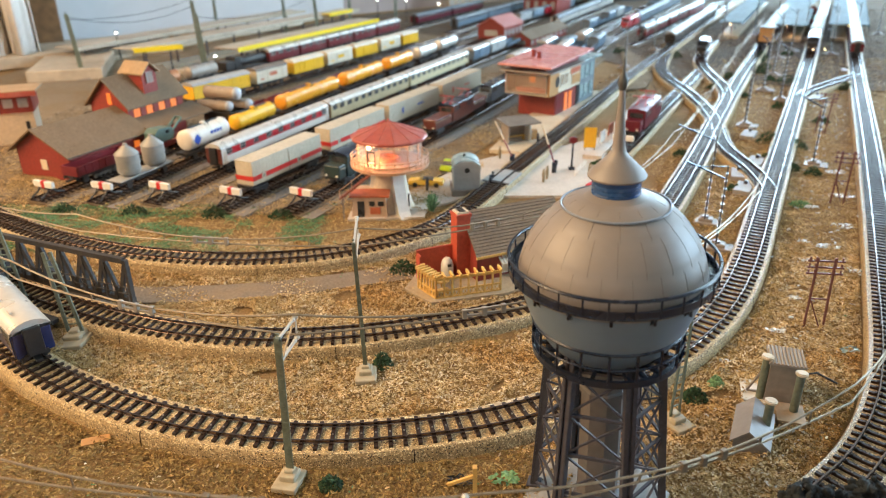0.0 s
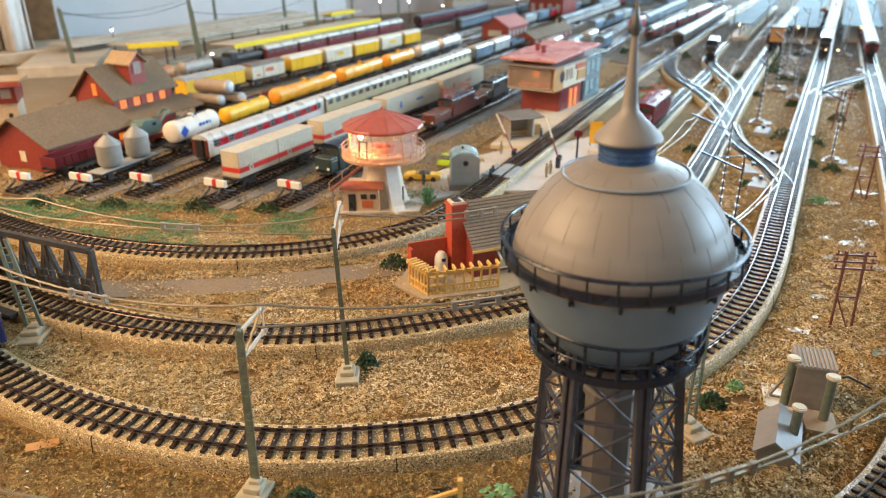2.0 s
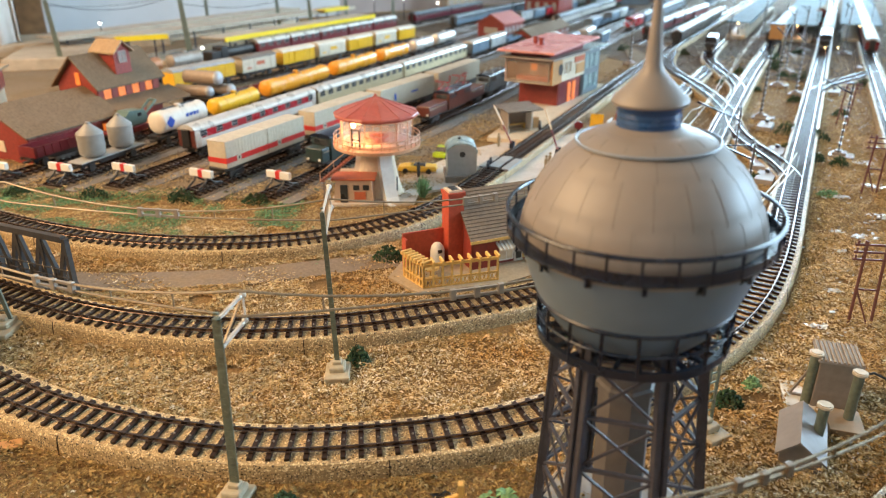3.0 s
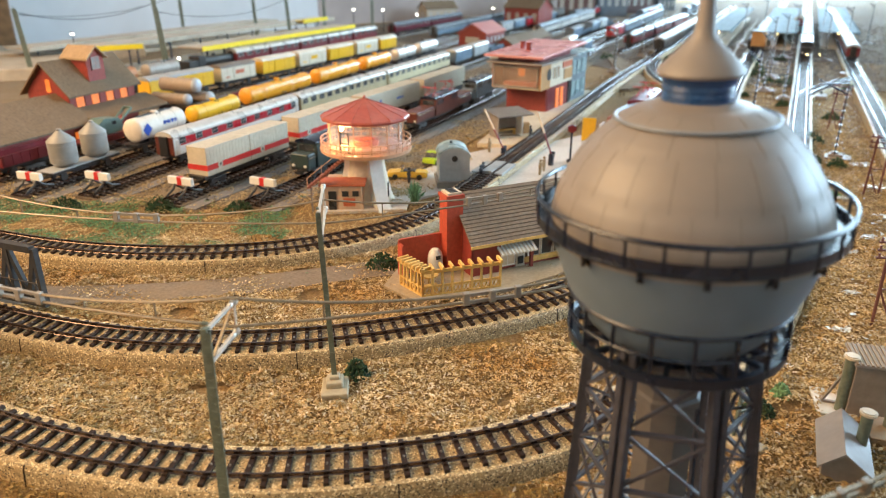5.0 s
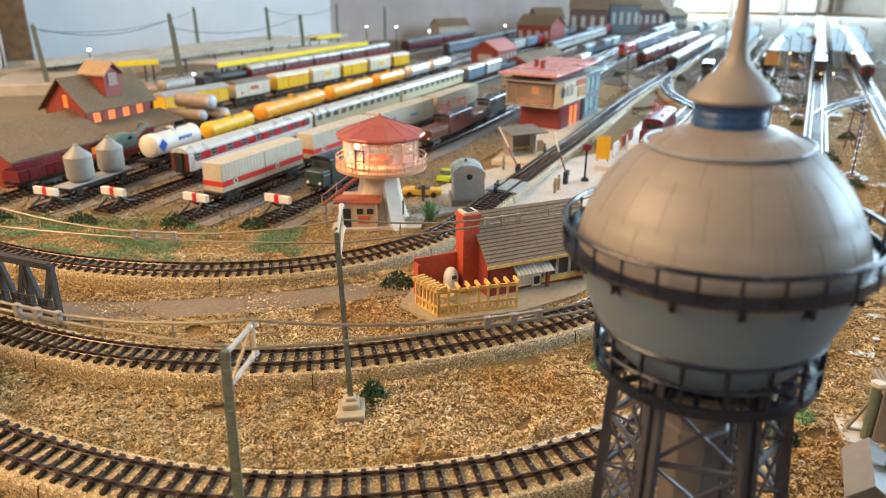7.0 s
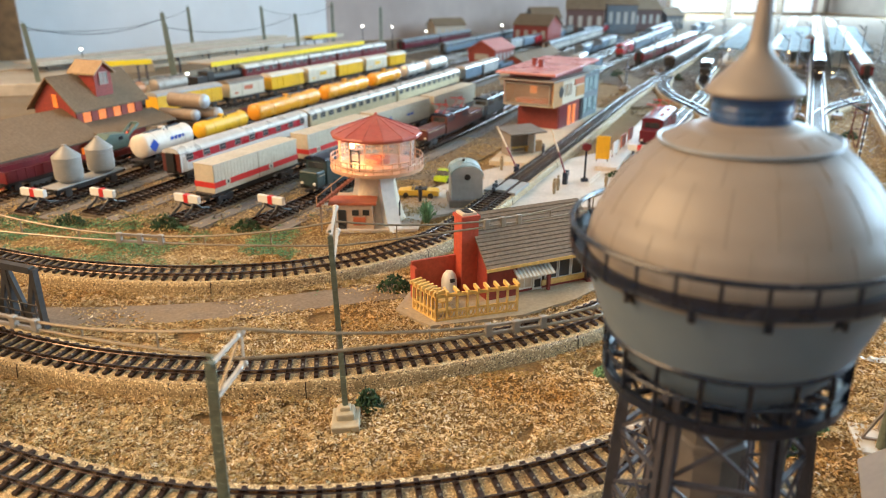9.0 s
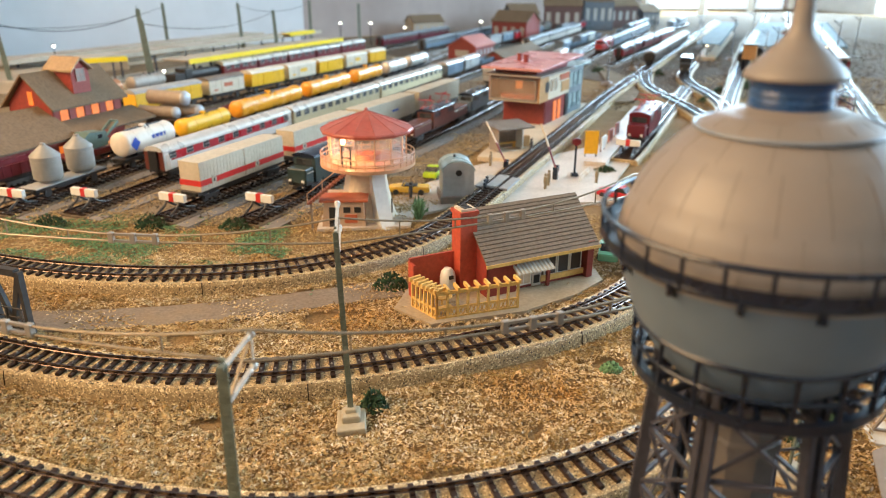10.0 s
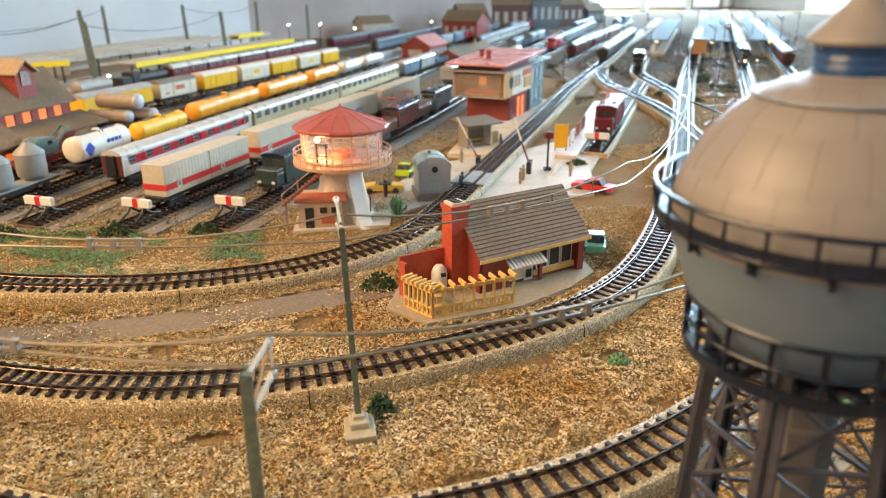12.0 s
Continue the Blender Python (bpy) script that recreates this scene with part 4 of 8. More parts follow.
def mast(m, height, arm=(0, 26), lattice=False, group="catenary masts", slim=1.0):
    """A catenary mast; its arm reaches along local +y."""
    ms = thing("catenary_mast", m, "grey-green metal catenary mast on a beige foot" if not lattice else "lattice catenary mast with a grey foot", "mast", group)
    main = group == "catenary masts"
    part("foot", Shape().box(0, -3, 2.0, 17, 22, 4.0, bevel=0.9).box(0, -1, 5.4, 11, 12, 5, bevel=1.2).box(0, 0, 8.6, 6.5, 6, 3.4, bevel=0.8), M_MASTFOOT if main else M_BROWNGREY, ms, "beige plastic foot" if main else "taupe foot")
    if lattice:
        s = Shape()
        for x in (-2.6, 2.6):
            s.bar((x * 1.6, 0, 6), (x * 0.8, 0, height), 1.1, 2.0)
        n = int(height / (7 if main else 9.5))
        for k in range(n):
            z = 9 + k * (height - 10) / n
            w = 2.6 * (1.6 - 0.8 * z / height)
            if main:
                s.bar((-w, 0, z), (w, 0, z), 0.9)
            else:
                part("rung", Shape().box(0, 0, z, 2 * w, 2.4, 2.6), M_RUNG, ms)
        part("post", s, M_MAST if main else M_DARKMAST, ms)
    else:
        s = Shape()
        s.bar((-1.3 * slim, 0, 8), (-1.0 * slim, 0, height), 0.7, 2.8 * slim).bar((1.3 * slim, 0, 8), (1.0 * slim, 0, height), 0.7, 2.8 * slim)
        for k in range(int(height / 4)):
            s.box(0, 0, 10 + 4 * k, 2.4 * slim, 1.4, 1.2)
        s.box(0, 0, height, 2.8 * slim, 3.2 * slim, 1.4)
        part("post", s, M_MAST, ms)
    a, reach = arm
    if reach and lattice:
        part("arm", Shape().bar((0, 0, height - 15), (0, reach, height + 1), 1.5), M_STEEL, ms, "thin dark slanting arm")
        part("stay", Shape().bar((0, 0, height - 1), (0, reach * 0.7, height - 4), 0.9), M_STEEL, ms)
    elif reach:
        metal, h = M_ARM, height
        part("arm", Shape().bar((0, 0, h - 1), (0, reach, h + 1), 1.5), metal, ms, "thin pale metal arm")
        part("lower_arm", Shape().bar((0, 1.5, h - 17), (0, reach, h - 14), 1.7).bar((0, reach, h - 15), (0, reach, h + 1), 0.9), metal, ms)
        part("stay", Shape().bar((0, 2.4, h - 17), (0, reach * 0.85, h - 1.5), 1.1), M_WIRE, ms)
        for z in (h + 1, h - 14):
            part("insulator", Shape().ball(0, reach, z, 1.9).ball(0, reach - 4, z - (0.3 if z > h else 0.6), 1.5), metal, ms)
    return ms


def catenary(line, s_list, z_top, z_low, label, clamps=(), radius=0.55, clamp_mat=None):
    """Carrier and contact wire over a line between the given lengths along it; three clamps join them in the middle of the spans listed."""
    wr = thing("catenary_wire", Matrix.Identity(4), label, "overhead wire", "overhead wires")
    top, low = [], []

    def wires(a, b, u):
        pa, pb = along(line, a), along(line, b)
        mx, my, _ = along(line, a + (b - a) * u)
        x, y = 500 * (pa[0] + (pb[0] - pa[0]) * u + mx), 500 * (pa[1] + (pb[1] - pa[1]) * u + my)
        return Vector((x, y, z_low + (z_top - z_low) * (0.26 + 0.74 * (2 * u - 1) ** 2))), Vector((x, y, z_low))

    for i, (a, b) in enumerate(zip(s_list, s_list[1:])):
        for k in range(13 if b == s_list[-1] else 12):
            p, q = wires(a, b, k / 12)
            top.append(p)
            low.append(q)
            if k in (2, 4, 8, 10):
                part("dropper", Shape().bar(p, q, 0.8), M_WIRE, wr)
        if i in clamps:
            for du in (-0.055, 0.0, 0.055):
                p, q = wires(a, b, 0.5 + du)
                p2, q2 = wires(a, b, 0.52 + du)
                turn = math.degrees(math.atan2(q2.y - q.y, q2.x - q.x))
                part("clamp", Shape().box(0, 0, 0, 3.4, 3.0, p.z - q.z + 2.6, bevel=0.4), clamp_mat or M_BRASS, wr, "pale clamp block", at=Matrix.Translation((p + q) / 2000) @ pose(0, 0, 0, 0, 0, turn))
            for z in (0, 1):
                e0, e1 = wires(a, b, 0.445)[z], wires(a, b, 0.555)[z]
                part("clamp_bar", Shape().bar(e0, e1, 1.5), clamp_mat or M_WIRE, wr)
    part("carrier_wire", Shape().tube(top, radius, 6), M_WIRE, wr, smooth=True)
    part("contact_wire", Shape().tube(low, radius, 6), M_WIRE, wr, smooth=True)
    return wr


M_ARM = material("pale_silver_arm", (0.60, 0.58, 0.53), 0.35, 0.3, scale=200, vary=0.1, bump=0, dirt=0.15)
M_PALECLAMP = material("pale_clamp", (0.33, 0.29, 0.24), 0.4, 0.2, scale=200, vary=0.1, bump=0, dirt=0.1)
M_BRASS = material("dark_brass", (0.24, 0.20, 0.15), 0.4, 0.5, scale=200, vary=0.2, bump=0.05, dirt=0.2)
mast(pose(-0.0735, 0.362, 0, -3, -0.3, -11), 107, (0, 28))
mast(pose(-0.0365, 0.484, 0.0, 0, -1.8, 4), 119, (0, 49), slim=0.62)
mast(pose(-0.303, 0.541, 0, 0, -6, 0) @ Matrix.Diagonal((1.5, 1.5, 1, 1)), 86, (0, 0), True)
mast(pose(-0.380, 0.592, 0, 0, -4, 0) @ Matrix.Diagonal((1.5, 1.5, 1, 1)), 86, (0, 0), True)
mast(pose(0.198, 0.423, 0, 0, 0, 28), 104, (0, 46), True)
mast(pose(0.334, 0.735, 0, 0, 3, 70) @ Matrix.Diagonal((1.4, 1.4, 1, 1)), 97, (0, 32), True, "lattice masts of the main lines")
mast(pose(0.346, 0.811, 0, 0, 3, 70) @ Matrix.Diagonal((1.4, 1.4, 1, 1)), 118, (0, 32), True, "lattice masts of the main lines")
mast(pose(0.585, 1.040, 0, 0, -1, 60) @ Matrix.Diagonal((1.5, 1.5, 1, 1)), 104, (0, 24), True, "lattice masts of the main lines")

catenary(L_OUTER, [0.36, 0.61, 0.856, 1.115, 1.375], 109, 94, "double catenary wire over the outer track", clamps=(1, 2), radius=0.75, clamp_mat=M_PALECLAMP)
catenary(L_MIDDLE, [0.30, 0.56, 0.815, 1.045, 1.29, 1.54], 111, 95, "double catenary wire over the middle track", clamps=(1, 2), radius=0.65, clamp_mat=M_PALECLAMP)
catenary(L_MIDDLE, [1.54, 1.78, 2.04, 2.34, 2.7], 108, 96, "bright catenary wire far along the middle track", radius=0.5)
catenary(L_INNER, [1.95, 2.3, 2.7], 108, 96, "catenary wire far along the inner track", radius=0.5)
catenary(L_FRONT, [0.29, 0.545, 0.796, 1.028, 1.28], 97, 84, "double catenary wire over the front track", clamps=(1, 2), radius=0.7)
mast(pose(0.040, 0.212, 0, 0, 0, 0), 96, (0, 34))
# Front mast's arm as a standing stick; its lit look is the yellow colour.
single("front_mast_arm", Shape().bar((0, 0, 0), (-1.5, 0, 76), 3.0, 2.4).bar((-1, 0, 70), (-16, 4, 60), 1.6, 1.6), M_YELLOWWOOD, "lit arm of the front mast, built as a pale yellow stick", "stick", pose(0.0475, 0.29, 0.0))


# ---- truss bridge on the middle track ----
def truss_bridge(m, length=330.0):
    br = thing("truss_bridge", m, "dark grey steel truss bridge carrying the middle track", "bridge")
    part("deck", Shape().box(-length / 2 - 20, 0, 4, length - 50, 50, 4), M_GIRDER, br)
    for side in (-1, 1):
        y = side * 31
        s = Shape()
        x1 = 0 if side > 0 else -84
        s.bar((x1, y, 7), (-length, y, 7), 5, 8).bar((x1 - 4, y, 50), (-length, y, 50), 5, 5)
        part("chord", s, M_GIRDER, br)
        for k in range(0 if side > 0 else 3, 12):
            x = -2 - 28 * k
            t = Shape()
            t.bar((x, y, 6), (x, y, 51), 3.2, 4.4)
            part("upright", t, M_GIRDER, br)
            if k < 11:
                t = Shape().bar((x, y, 50), (x - 14, y, 10), 3, 4) 
                t.bar((x - 28, y, 50), (x - 14, y, 10), 3, 4).box(x - 14, y, 11, 12, 5, 8)
                part("diagonal", t, M_GIRDER, br)
        h = Shape()
        h.tube([(x1, y * 0.85, 24), (-length, y * 0.85, 24)], 0.5, 5).tube([(x1, y * 0.85, 17), (-length, y * 0.85, 17)], 0.5, 5)
        for k in range(0 if side > 0 else 6, 23):
            h.bar((-2 - 14 * k, y * 0.85, 8), (-2 - 14 * k, y * 0.85, 24), 1.2)
        part("handrail", h, M_GIRDER, br)
    return br


bx, by, ba = along(L_MIDDLE, 0.572)
truss_bridge(pose(bx, by, 0.004, 0, 0, ba))


# ---- garden house ----
def window_in(parent, x, z, w, h, y, frame_mat, pane_mat, bars=(1, 1), face="y", name="window", depth=1.0):
    """A framed window set on a wall that faces -y (or along x)."""
    wn_ = part(name, Shape().box(x, y, z, w, depth, h), pane_mat, parent, smooth=False)
    f = Shape()
    t = max(0.6, 0.07 * min(w, h))
    for sx in (-1, 1):
        f.box(x + sx * (w / 2), y, z, t, depth + 1.0, h + t)
        f.box(x, y, z + sx * (h / 2), w, depth + 1.0, t)
    for k in range(1, bars[0]):
        f.box(x - w / 2 + w * k / bars[0], y, z, t * 0.8, depth + 0.7, h)
    for k in range(1, bars[1]):
        f.box(x, y, z - h / 2 + h * k / bars[1], w, depth + 0.7, t * 0.8)
    part("window_frame", f, frame_mat, wn_)
    return wn_


def garden_house(m):
    gh = thing("garden_house", m, "small red-brick bungalow with grey shingle roof and chimney", "house")
    part("base_plate", Shape().slab([(-74, 16), (-60, -22), (14, -34), (70, -26), (108, -12), (116, 8), (112, 66), (-20, 66), (-48, 46)], 0, 3), M_TANPLATE, gh, "pale paved base plate")
    L, D, H = 104.0, 56.0, 33.0
    wall = Shape()
    wall.box(14, 1, H / 2 + 3, 28, 2, H).box(L / 2 + 14, 5, 6.5, L - 28, 2, 7).box(L - 3, 2, H / 2 + 3, 6, 8, H)
    part("front_wall", wall, M_RED, gh)
    gab = [(0, 3), (D, 3), (D, H), (D * 0.62, H + 33), (0, H - 2)]
    for x0 in (0, L - 2):
        g = Shape().prism(gab, x0, x0 + 2)
        g.move(Matrix(((0, 1, 0, 0), (1, 0, 0, 0), (0, 0, 1, 0), (0, 0, 0, 1))))
        part("gable_wall", g, M_RED, gh)
    part("back_wall", Shape().box(L / 2, D - 1, H / 2 + 2, L, 2, H), M_RED, gh)
    # roof slopes as courses of shingle
    ridge_y, ridge_z = D * 0.62, H + 35
    n = 15
    swap = Matrix(((0, 1, 0, 0), (1, 0, 0, 0), (0, 0, 1, 0), (0, 0, 0, 1)))
    rf = part("roof", Shape().prism([(ridge_y, ridge_z + 0.5), (D + 6, H + 6), (D + 6, H + 4), (ridge_y, ridge_z - 1.5)], -3, L + 4).move(swap), M_SHINGLE, gh, "grey-brown shingle roof")
    for k in range(n):
        u0, u1 = k / n, (k + 1) / n
        y0, z0 = -5 + (ridge_y + 5) * u0, H - 1 + (ridge_z - H + 1) * u0
        y1, z1 = -5 + (ridge_y + 5) * u1, H - 1 + (ridge_z - H + 1) * u1
        part("shingle_course", Shape().prism([(y0, z0 + 1.1), (y1, z1 + 0.2), (y1, z1 - 1.2), (y0, z0 - 0.6)], -3, L + 4).move(swap), M_SHINGLE, rf)
    part("fascia", Shape().box(L / 2 + 0.5, -5.2, H - 1.4, L + 8, 1.2, 2.6), M_YELLOWWOOD, gh, "yellow eaves board")
    ch = part("chimney", Shape().box(-7, 26, 36, 15, 15, 70).box(-7, 26, 70, 17, 17, 3), M_BRICKRED, gh, "red brick chimney stack")
    part("chimney_cap", Shape().box(-7, 26, 72.4, 13, 13, 2.4, bevel=0.3), M_CREAM, ch)
    for y in (22, 26, 30):
        part("flue", Shape().box(-7, y, 73.8, 7, 2.4, 0.8), M_DARK, ch, "dark flue opening")
    # windows and entrance
    for x in (62, 75, 88):
        window_in(gh, x + 2, 19, 11, 17, 4.5, M_WHITE, M_GLASSDARK)
    part("sill_panel", Shape().box(77, 3.4, 8, 46, 1.6, 5), M_YELLOWWOOD, gh, "cream panel below the windows")
    window_in(gh, 36, 15, 14, 16, 2.2, M_WHITE, M_CREAM, (2, 1))
    dr = part("door", Shape().box(50, 4, 14, 9, 1.4, 22), M_WHITE, gh, "white glazed door")
    part("door_panes", Shape().box(50, 3.0, 19, 5.5, 0.6, 8).box(50, 3.0, 9, 5.5, 0.6, 7), M_GLASSDARK, dr)
    aw = part("awning", Shape().prism([(-9, 21.6), (3, 27.2), (3, 26.4), (-9, 20.8)], 24, 60).move(swap), M_CREAM, gh, "ribbed cream awning")
    for k in range(10):
        part("awning_rib", Shape().prism([(-9.4, 21.2), (3, 27.0), (3, 28.2), (-9.4, 22.4)], 24.2 + 3.6 * k, 26.0 + 3.6 * k).move(swap), M_WHITE, aw)
    part("awning_post", Shape().bar((58.5, -1, 3), (58.5, -1, 24), 2.6), M_RED, aw, "red post")
    # patio wall and oven
    part("patio_wall", Shape().box(-30, 31, 19, 48, 2, 33).box(-53, 28, 17, 2, 10, 30), M_BRICKRED, gh, "red patio wall")
    ov = part("patio_oven", Shape().lathe([(0, 3), (6.5, 3), (6.5, 18), (5.5, 22), (3.2, 25), (0, 26)], 16, -24, 22), M_WHITE, gh, "white round patio oven", smooth=True)
    part("oven_mouth", Shape().box(-24, 16.2, 19, 4, 2, 3), M_DARK, ov)
    # pergola: lattice fence, posts, beams
    pg = part("pergola", Shape().bar((-53, -17, 24), (13, -26, 24), 2.2, 2.6).bar((-53, -17, 24), (-60, 12, 24), 2.2, 2.6), M_YELLOWWOOD, gh, "yellow timber pergola with lattice fence")
    p0, p1, p2 = Vector((-60, 12, 0)), Vector((-53, -17, 0)), Vector((13, -26, 0))
    for a, b, n in ((p1, p2, 8), (p0, p1, 6)):
        lat = Shape()
        lat.bar(a + Vector((0, 0, 3.6)), b + Vector((0, 0, 3.6)), 1.6, 1.6).bar(a + Vector((0, 0, 11)), b + Vector((0, 0, 11)), 1.4, 1.6)
        m_ = int((b - a).length / 3.4)
        for k in range(m_):
            q0, q1 = a.lerp(b, k / m_), a.lerp(b, (k + 1) / m_)
            lat.bar(q0 + Vector((0, 0, 4)), q1 + Vector((0, 0, 11)), 0.7).bar(q1 + Vector((0, 0, 4)), q0 + Vector((0, 0, 11)), 0.7)
        part("lattice", lat, M_YELLOWWOOD, pg)
        out = (b - a).cross(Vector((0, 0, 1))).normalized()
        for k in range(n + 1):
            q = a.lerp(b, k / n)
            part("post", Shape().bar(q + Vector((0, 0, 3)), q + Vector((0, 0, 24)), 1.7), M_YELLOWWOOD, pg)
            part("beam", Shape().bar(q + out * 3 + Vector((0, 0, 26.3)), q - out * 8 + Vector((0, 0, 26.3)), 1.9, 3.0), M_YELLOWWOOD, pg)
    tb = part("garden_table", Shape().lathe([(0, 10.4), (8, 10.4), (8, 11.6), (0, 11.6)], 16, -38, 4).cyl((-38, 4, 3), (-38, 4, 10.5), 0.9), M_YELLOWWOOD, gh)
    part("garden_bench", Shape().box(-44, -10, 8, 14, 4, 1.4).box(-49, -10, 5.5, 1.2, 4, 5).box(-39, -10, 5.5, 1.2, 4, 5), M_YELLOWWOOD, gh)
    return gh


M_TANPLATE = material("tan_base_plate", (0.38, 0.30, 0.20), 0.65, scale=300, vary=0.15, bump=0.2, dirt=0.4, dirt_color=(0.26, 0.19, 0.10), dirt_scale=25)
M_SHINGLE = material("shingle_courses", (0.185, 0.135, 0.09), 0.55, scale=350, vary=0.2, bump=0.2, dirt=0.25, dirt_scale=30)
M_BRICKRED = material("bright_brick_red", (0.46, 0.075, 0.04), 0.5, scale=300, vary=0.15, bump=0.2, dirt=0.2, dirt_color=(0.25, 0.05, 0.03))
garden_house(pose(0.060, 0.645, 0.001, 0, 0, 24))


# ---- control tower with the glazed drum ----
def control_tower(m):
    ct = thing("control_tower", m, "round cream control tower with glazed lantern and terracotta roof", "control tower")
    part("base_plate", Shape().slab([(-52, -48), (44, -40), (52, 40), (-50, 44)], 0, 3), M_PLAZA, ct, "tan base plate")
    sh = []
    for k in range(20):
        u = k / 19
        sh.append((30 - 12.5 * u ** 0.7 + 3.5 * max(0, u - 0.8) * 5, 3 + 54 * u))
    part("shaft", Shape().lathe([(0, 3)] + sh + [(0, 57)], 40), M_CREAM, ct, "flared cream concrete shaft", smooth=True)
    for a, w, k in ((-62, 15, 1.16), (70, 12, 1.0), (178, 12, 1.0)):
        part("buttress", Shape().prism([(8, 0), (42 * k, 0), (35 * k, 8), (29 * k, 22), (25 * k ** 0.5, 40), (23, 57), (8, 57)], -w / 2, w / 2).move(pose(0, 0, 0, 0, 0, a)), M_WHITE, ct, "white curved buttress")
    an = part("annex", Shape().prism([(-47, 3), (-2, 3), (-4, 30), (-44, 30)], -40, 4), M_ANNEX, ct, "cream entrance annex")
    part("annex_roof", Shape().box(-24, -31, 31.5, 50, 23, 2.6, rx=5, bevel=0.6), M_ORANGE, an, "terracotta lean-to roof")
    part("annex_door", Shape().box(-35, -40.4, 13.5, 8.5, 1, 21), M_GLASSDARK, an)
    for x in (-21, -10):
        part("annex_window", Shape().box(x, -40.4, 21, 7, 1, 6), M_GLASSDARK, an)
    part("sign_board", Shape().box(-17, -40.5, 11.5, 13, 1, 9), M_ORANGE, an)
    part("window_slit", Shape().box(25.5, -40, 26, 1.4, 5, 15), M_DARK, ct)
    gal = part("gallery", Shape().lathe([(18, 56), (44, 59), (50, 60), (50.5, 63.5), (48, 64), (0, 64)], 48), M_SALMON, ct, "terracotta gallery deck", smooth=True)
    rl = Shape()
    for z in (69, 74):
        rl.tube(ring_points(49.5, z, 48), 0.6, 6, True)
    for k in range(32):
        a = 2 * math.pi * k / 32
        rl.bar((49.5 * math.cos(a), 49.5 * math.sin(a), 63), (49.5 * math.cos(a), 49.5 * math.sin(a), 74), 0.7)
    part("gallery_railing", rl, M_SALMON, gal, "pale salmon railing")
    dk = Shape()
    dk.lathe([(0, 64.2), (39, 64.2), (39, 65.2), (0, 65.2)], 40)
    part("lantern_floor", dk, M_SALMON, ct, "pale salmon floor")
    part("control_desk", Shape().lathe([(9, 65), (14, 65), (14, 71), (9, 71)], 24, close=True), M_ORANGE, ct, "round red control desk")
    gl = part("glazing", Shape().lathe([(40, 64), (40.8, 95)], 48), M_CLEAR, ct, "clear glazed lantern drum", smooth=True)
    gl.visible_shadow = False
    for k in range(14):
        a = 2 * math.pi * k / 14
        part("glazing_bar", Shape().bar((40.6 * math.cos(a), 40.6 * math.sin(a), 64), (41 * math.cos(a), 41 * math.sin(a), 95), 0.9), M_SALMON, ct)
    for r, z in ((40.8, 65), (41, 94)):
        part("glazing_ring", Shape().tube(ring_points(r, z, 48), 0.9, 6, True), M_SALMON, ct)
    a = radians(-118)
    dd = Shape().box(0, 0, 74, 10, 1.2, 1).box(0, 0, 85, 10, 1.2, 1).box(-5, 0, 75, 1, 1.2, 22).box(5, 0, 75, 1, 1.2, 22)
    part("lantern_door", dd, M_DARK, ct, at=pose(0.0415 * math.cos(a), 0.0415 * math.sin(a), 0.001, 0, 0, -28))
    part("roof", Shape().lathe([(0, 94.5), (46, 94.5), (48.5, 95.5), (48.8, 97.5), (47.5, 99), (0, 116.5)], 14), M_REDROOF, ct, "terracotta conical roof")
    rb = Shape()
    for k in range(14):
        a = 2 * math.pi * k / 14
        rb.bar((47.5 * math.cos(a), 47.5 * math.sin(a), 99.2), (1 * math.cos(a), 1 * math.sin(a), 116.3), 0.4)
    rb.lathe([(0, 115.5), (2.4, 115.5), (1.4, 118.5), (0, 119.5)], 10)
    part("roof_ribs", rb, M_REDROOF, ct)
    part("lamp", Shape().ball(-24, -22, 88, 3.0), M_BULB, ct, "glowing bulb")
    st = Shape()
    for k in range(12):
        u = k / 11
        st.box(-58 + 36 * u, -42 - 4 * u, 30 + 30 * u, 5, 9, 1.2)
    st.bar((-60, -46, 29), (-20, -50, 61), 1.4).bar((-60, -37, 29), (-20, -41, 61), 1.4)
    sr = part("stair", st, M_STAIR, ct, "terracotta outer stair")
    part("stair_rail", Shape().bar((-60, -46, 40), (-20, -50, 72), 0.8).bar((-60, -46, 29), (-60, -46, 40), 0.8).bar((-44, -47, 42), (-44, -47, 55), 0.8).bar((-21, -50, 60), (-21, -50, 71), 0.8), M_SALMON, sr)
    part("stair_prop", Shape().bar((-57, -41, 0), (-57, -41, 29), 2.0), M_BROWNGREY, sr)
    return ct


M_STAIR = material("dull_terracotta", (0.26, 0.085, 0.055), 0.5, scale=200, vary=0.12, bump=0.05, dirt=0.15)
M_ANNEX = material("pale_salmon_plaster", (0.56, 0.40, 0.28), 0.6, scale=250, vary=0.08, bump=0.1, dirt=0.15, dirt_color=(0.5, 0.35, 0.25))
M_SALMON = material("salmon_plastic", (0.60, 0.35, 0.21), 0.4, scale=200, vary=0.08, bump=0.05, dirt=0.1)
control_tower(pose(-0.045, 0.866, 0.0, 0, 0, 0))
point_lamp("control_tower_lamp", -0.045 - 0.020, 0.866 - 0.018, 0.083, 0.11, (1.0, 0.63, 0.28))


# ---- rolling stock; local +x runs along the track, z = 0 at the rail head ----
def wheelset(name="wheelset"):
    s = Shape()
    for y in (-8.4, 8.4):
        s.cyl((0, y - 1.1, 5.2), (0, y + 1.1, 5.2), 5.2, n=14)
    s.cyl((0, -9, 5.2), (0, 9, 5.2), 1.0, n=6)
    return s.mesh(name, M_DARK)


WHEELSET = wheelset()
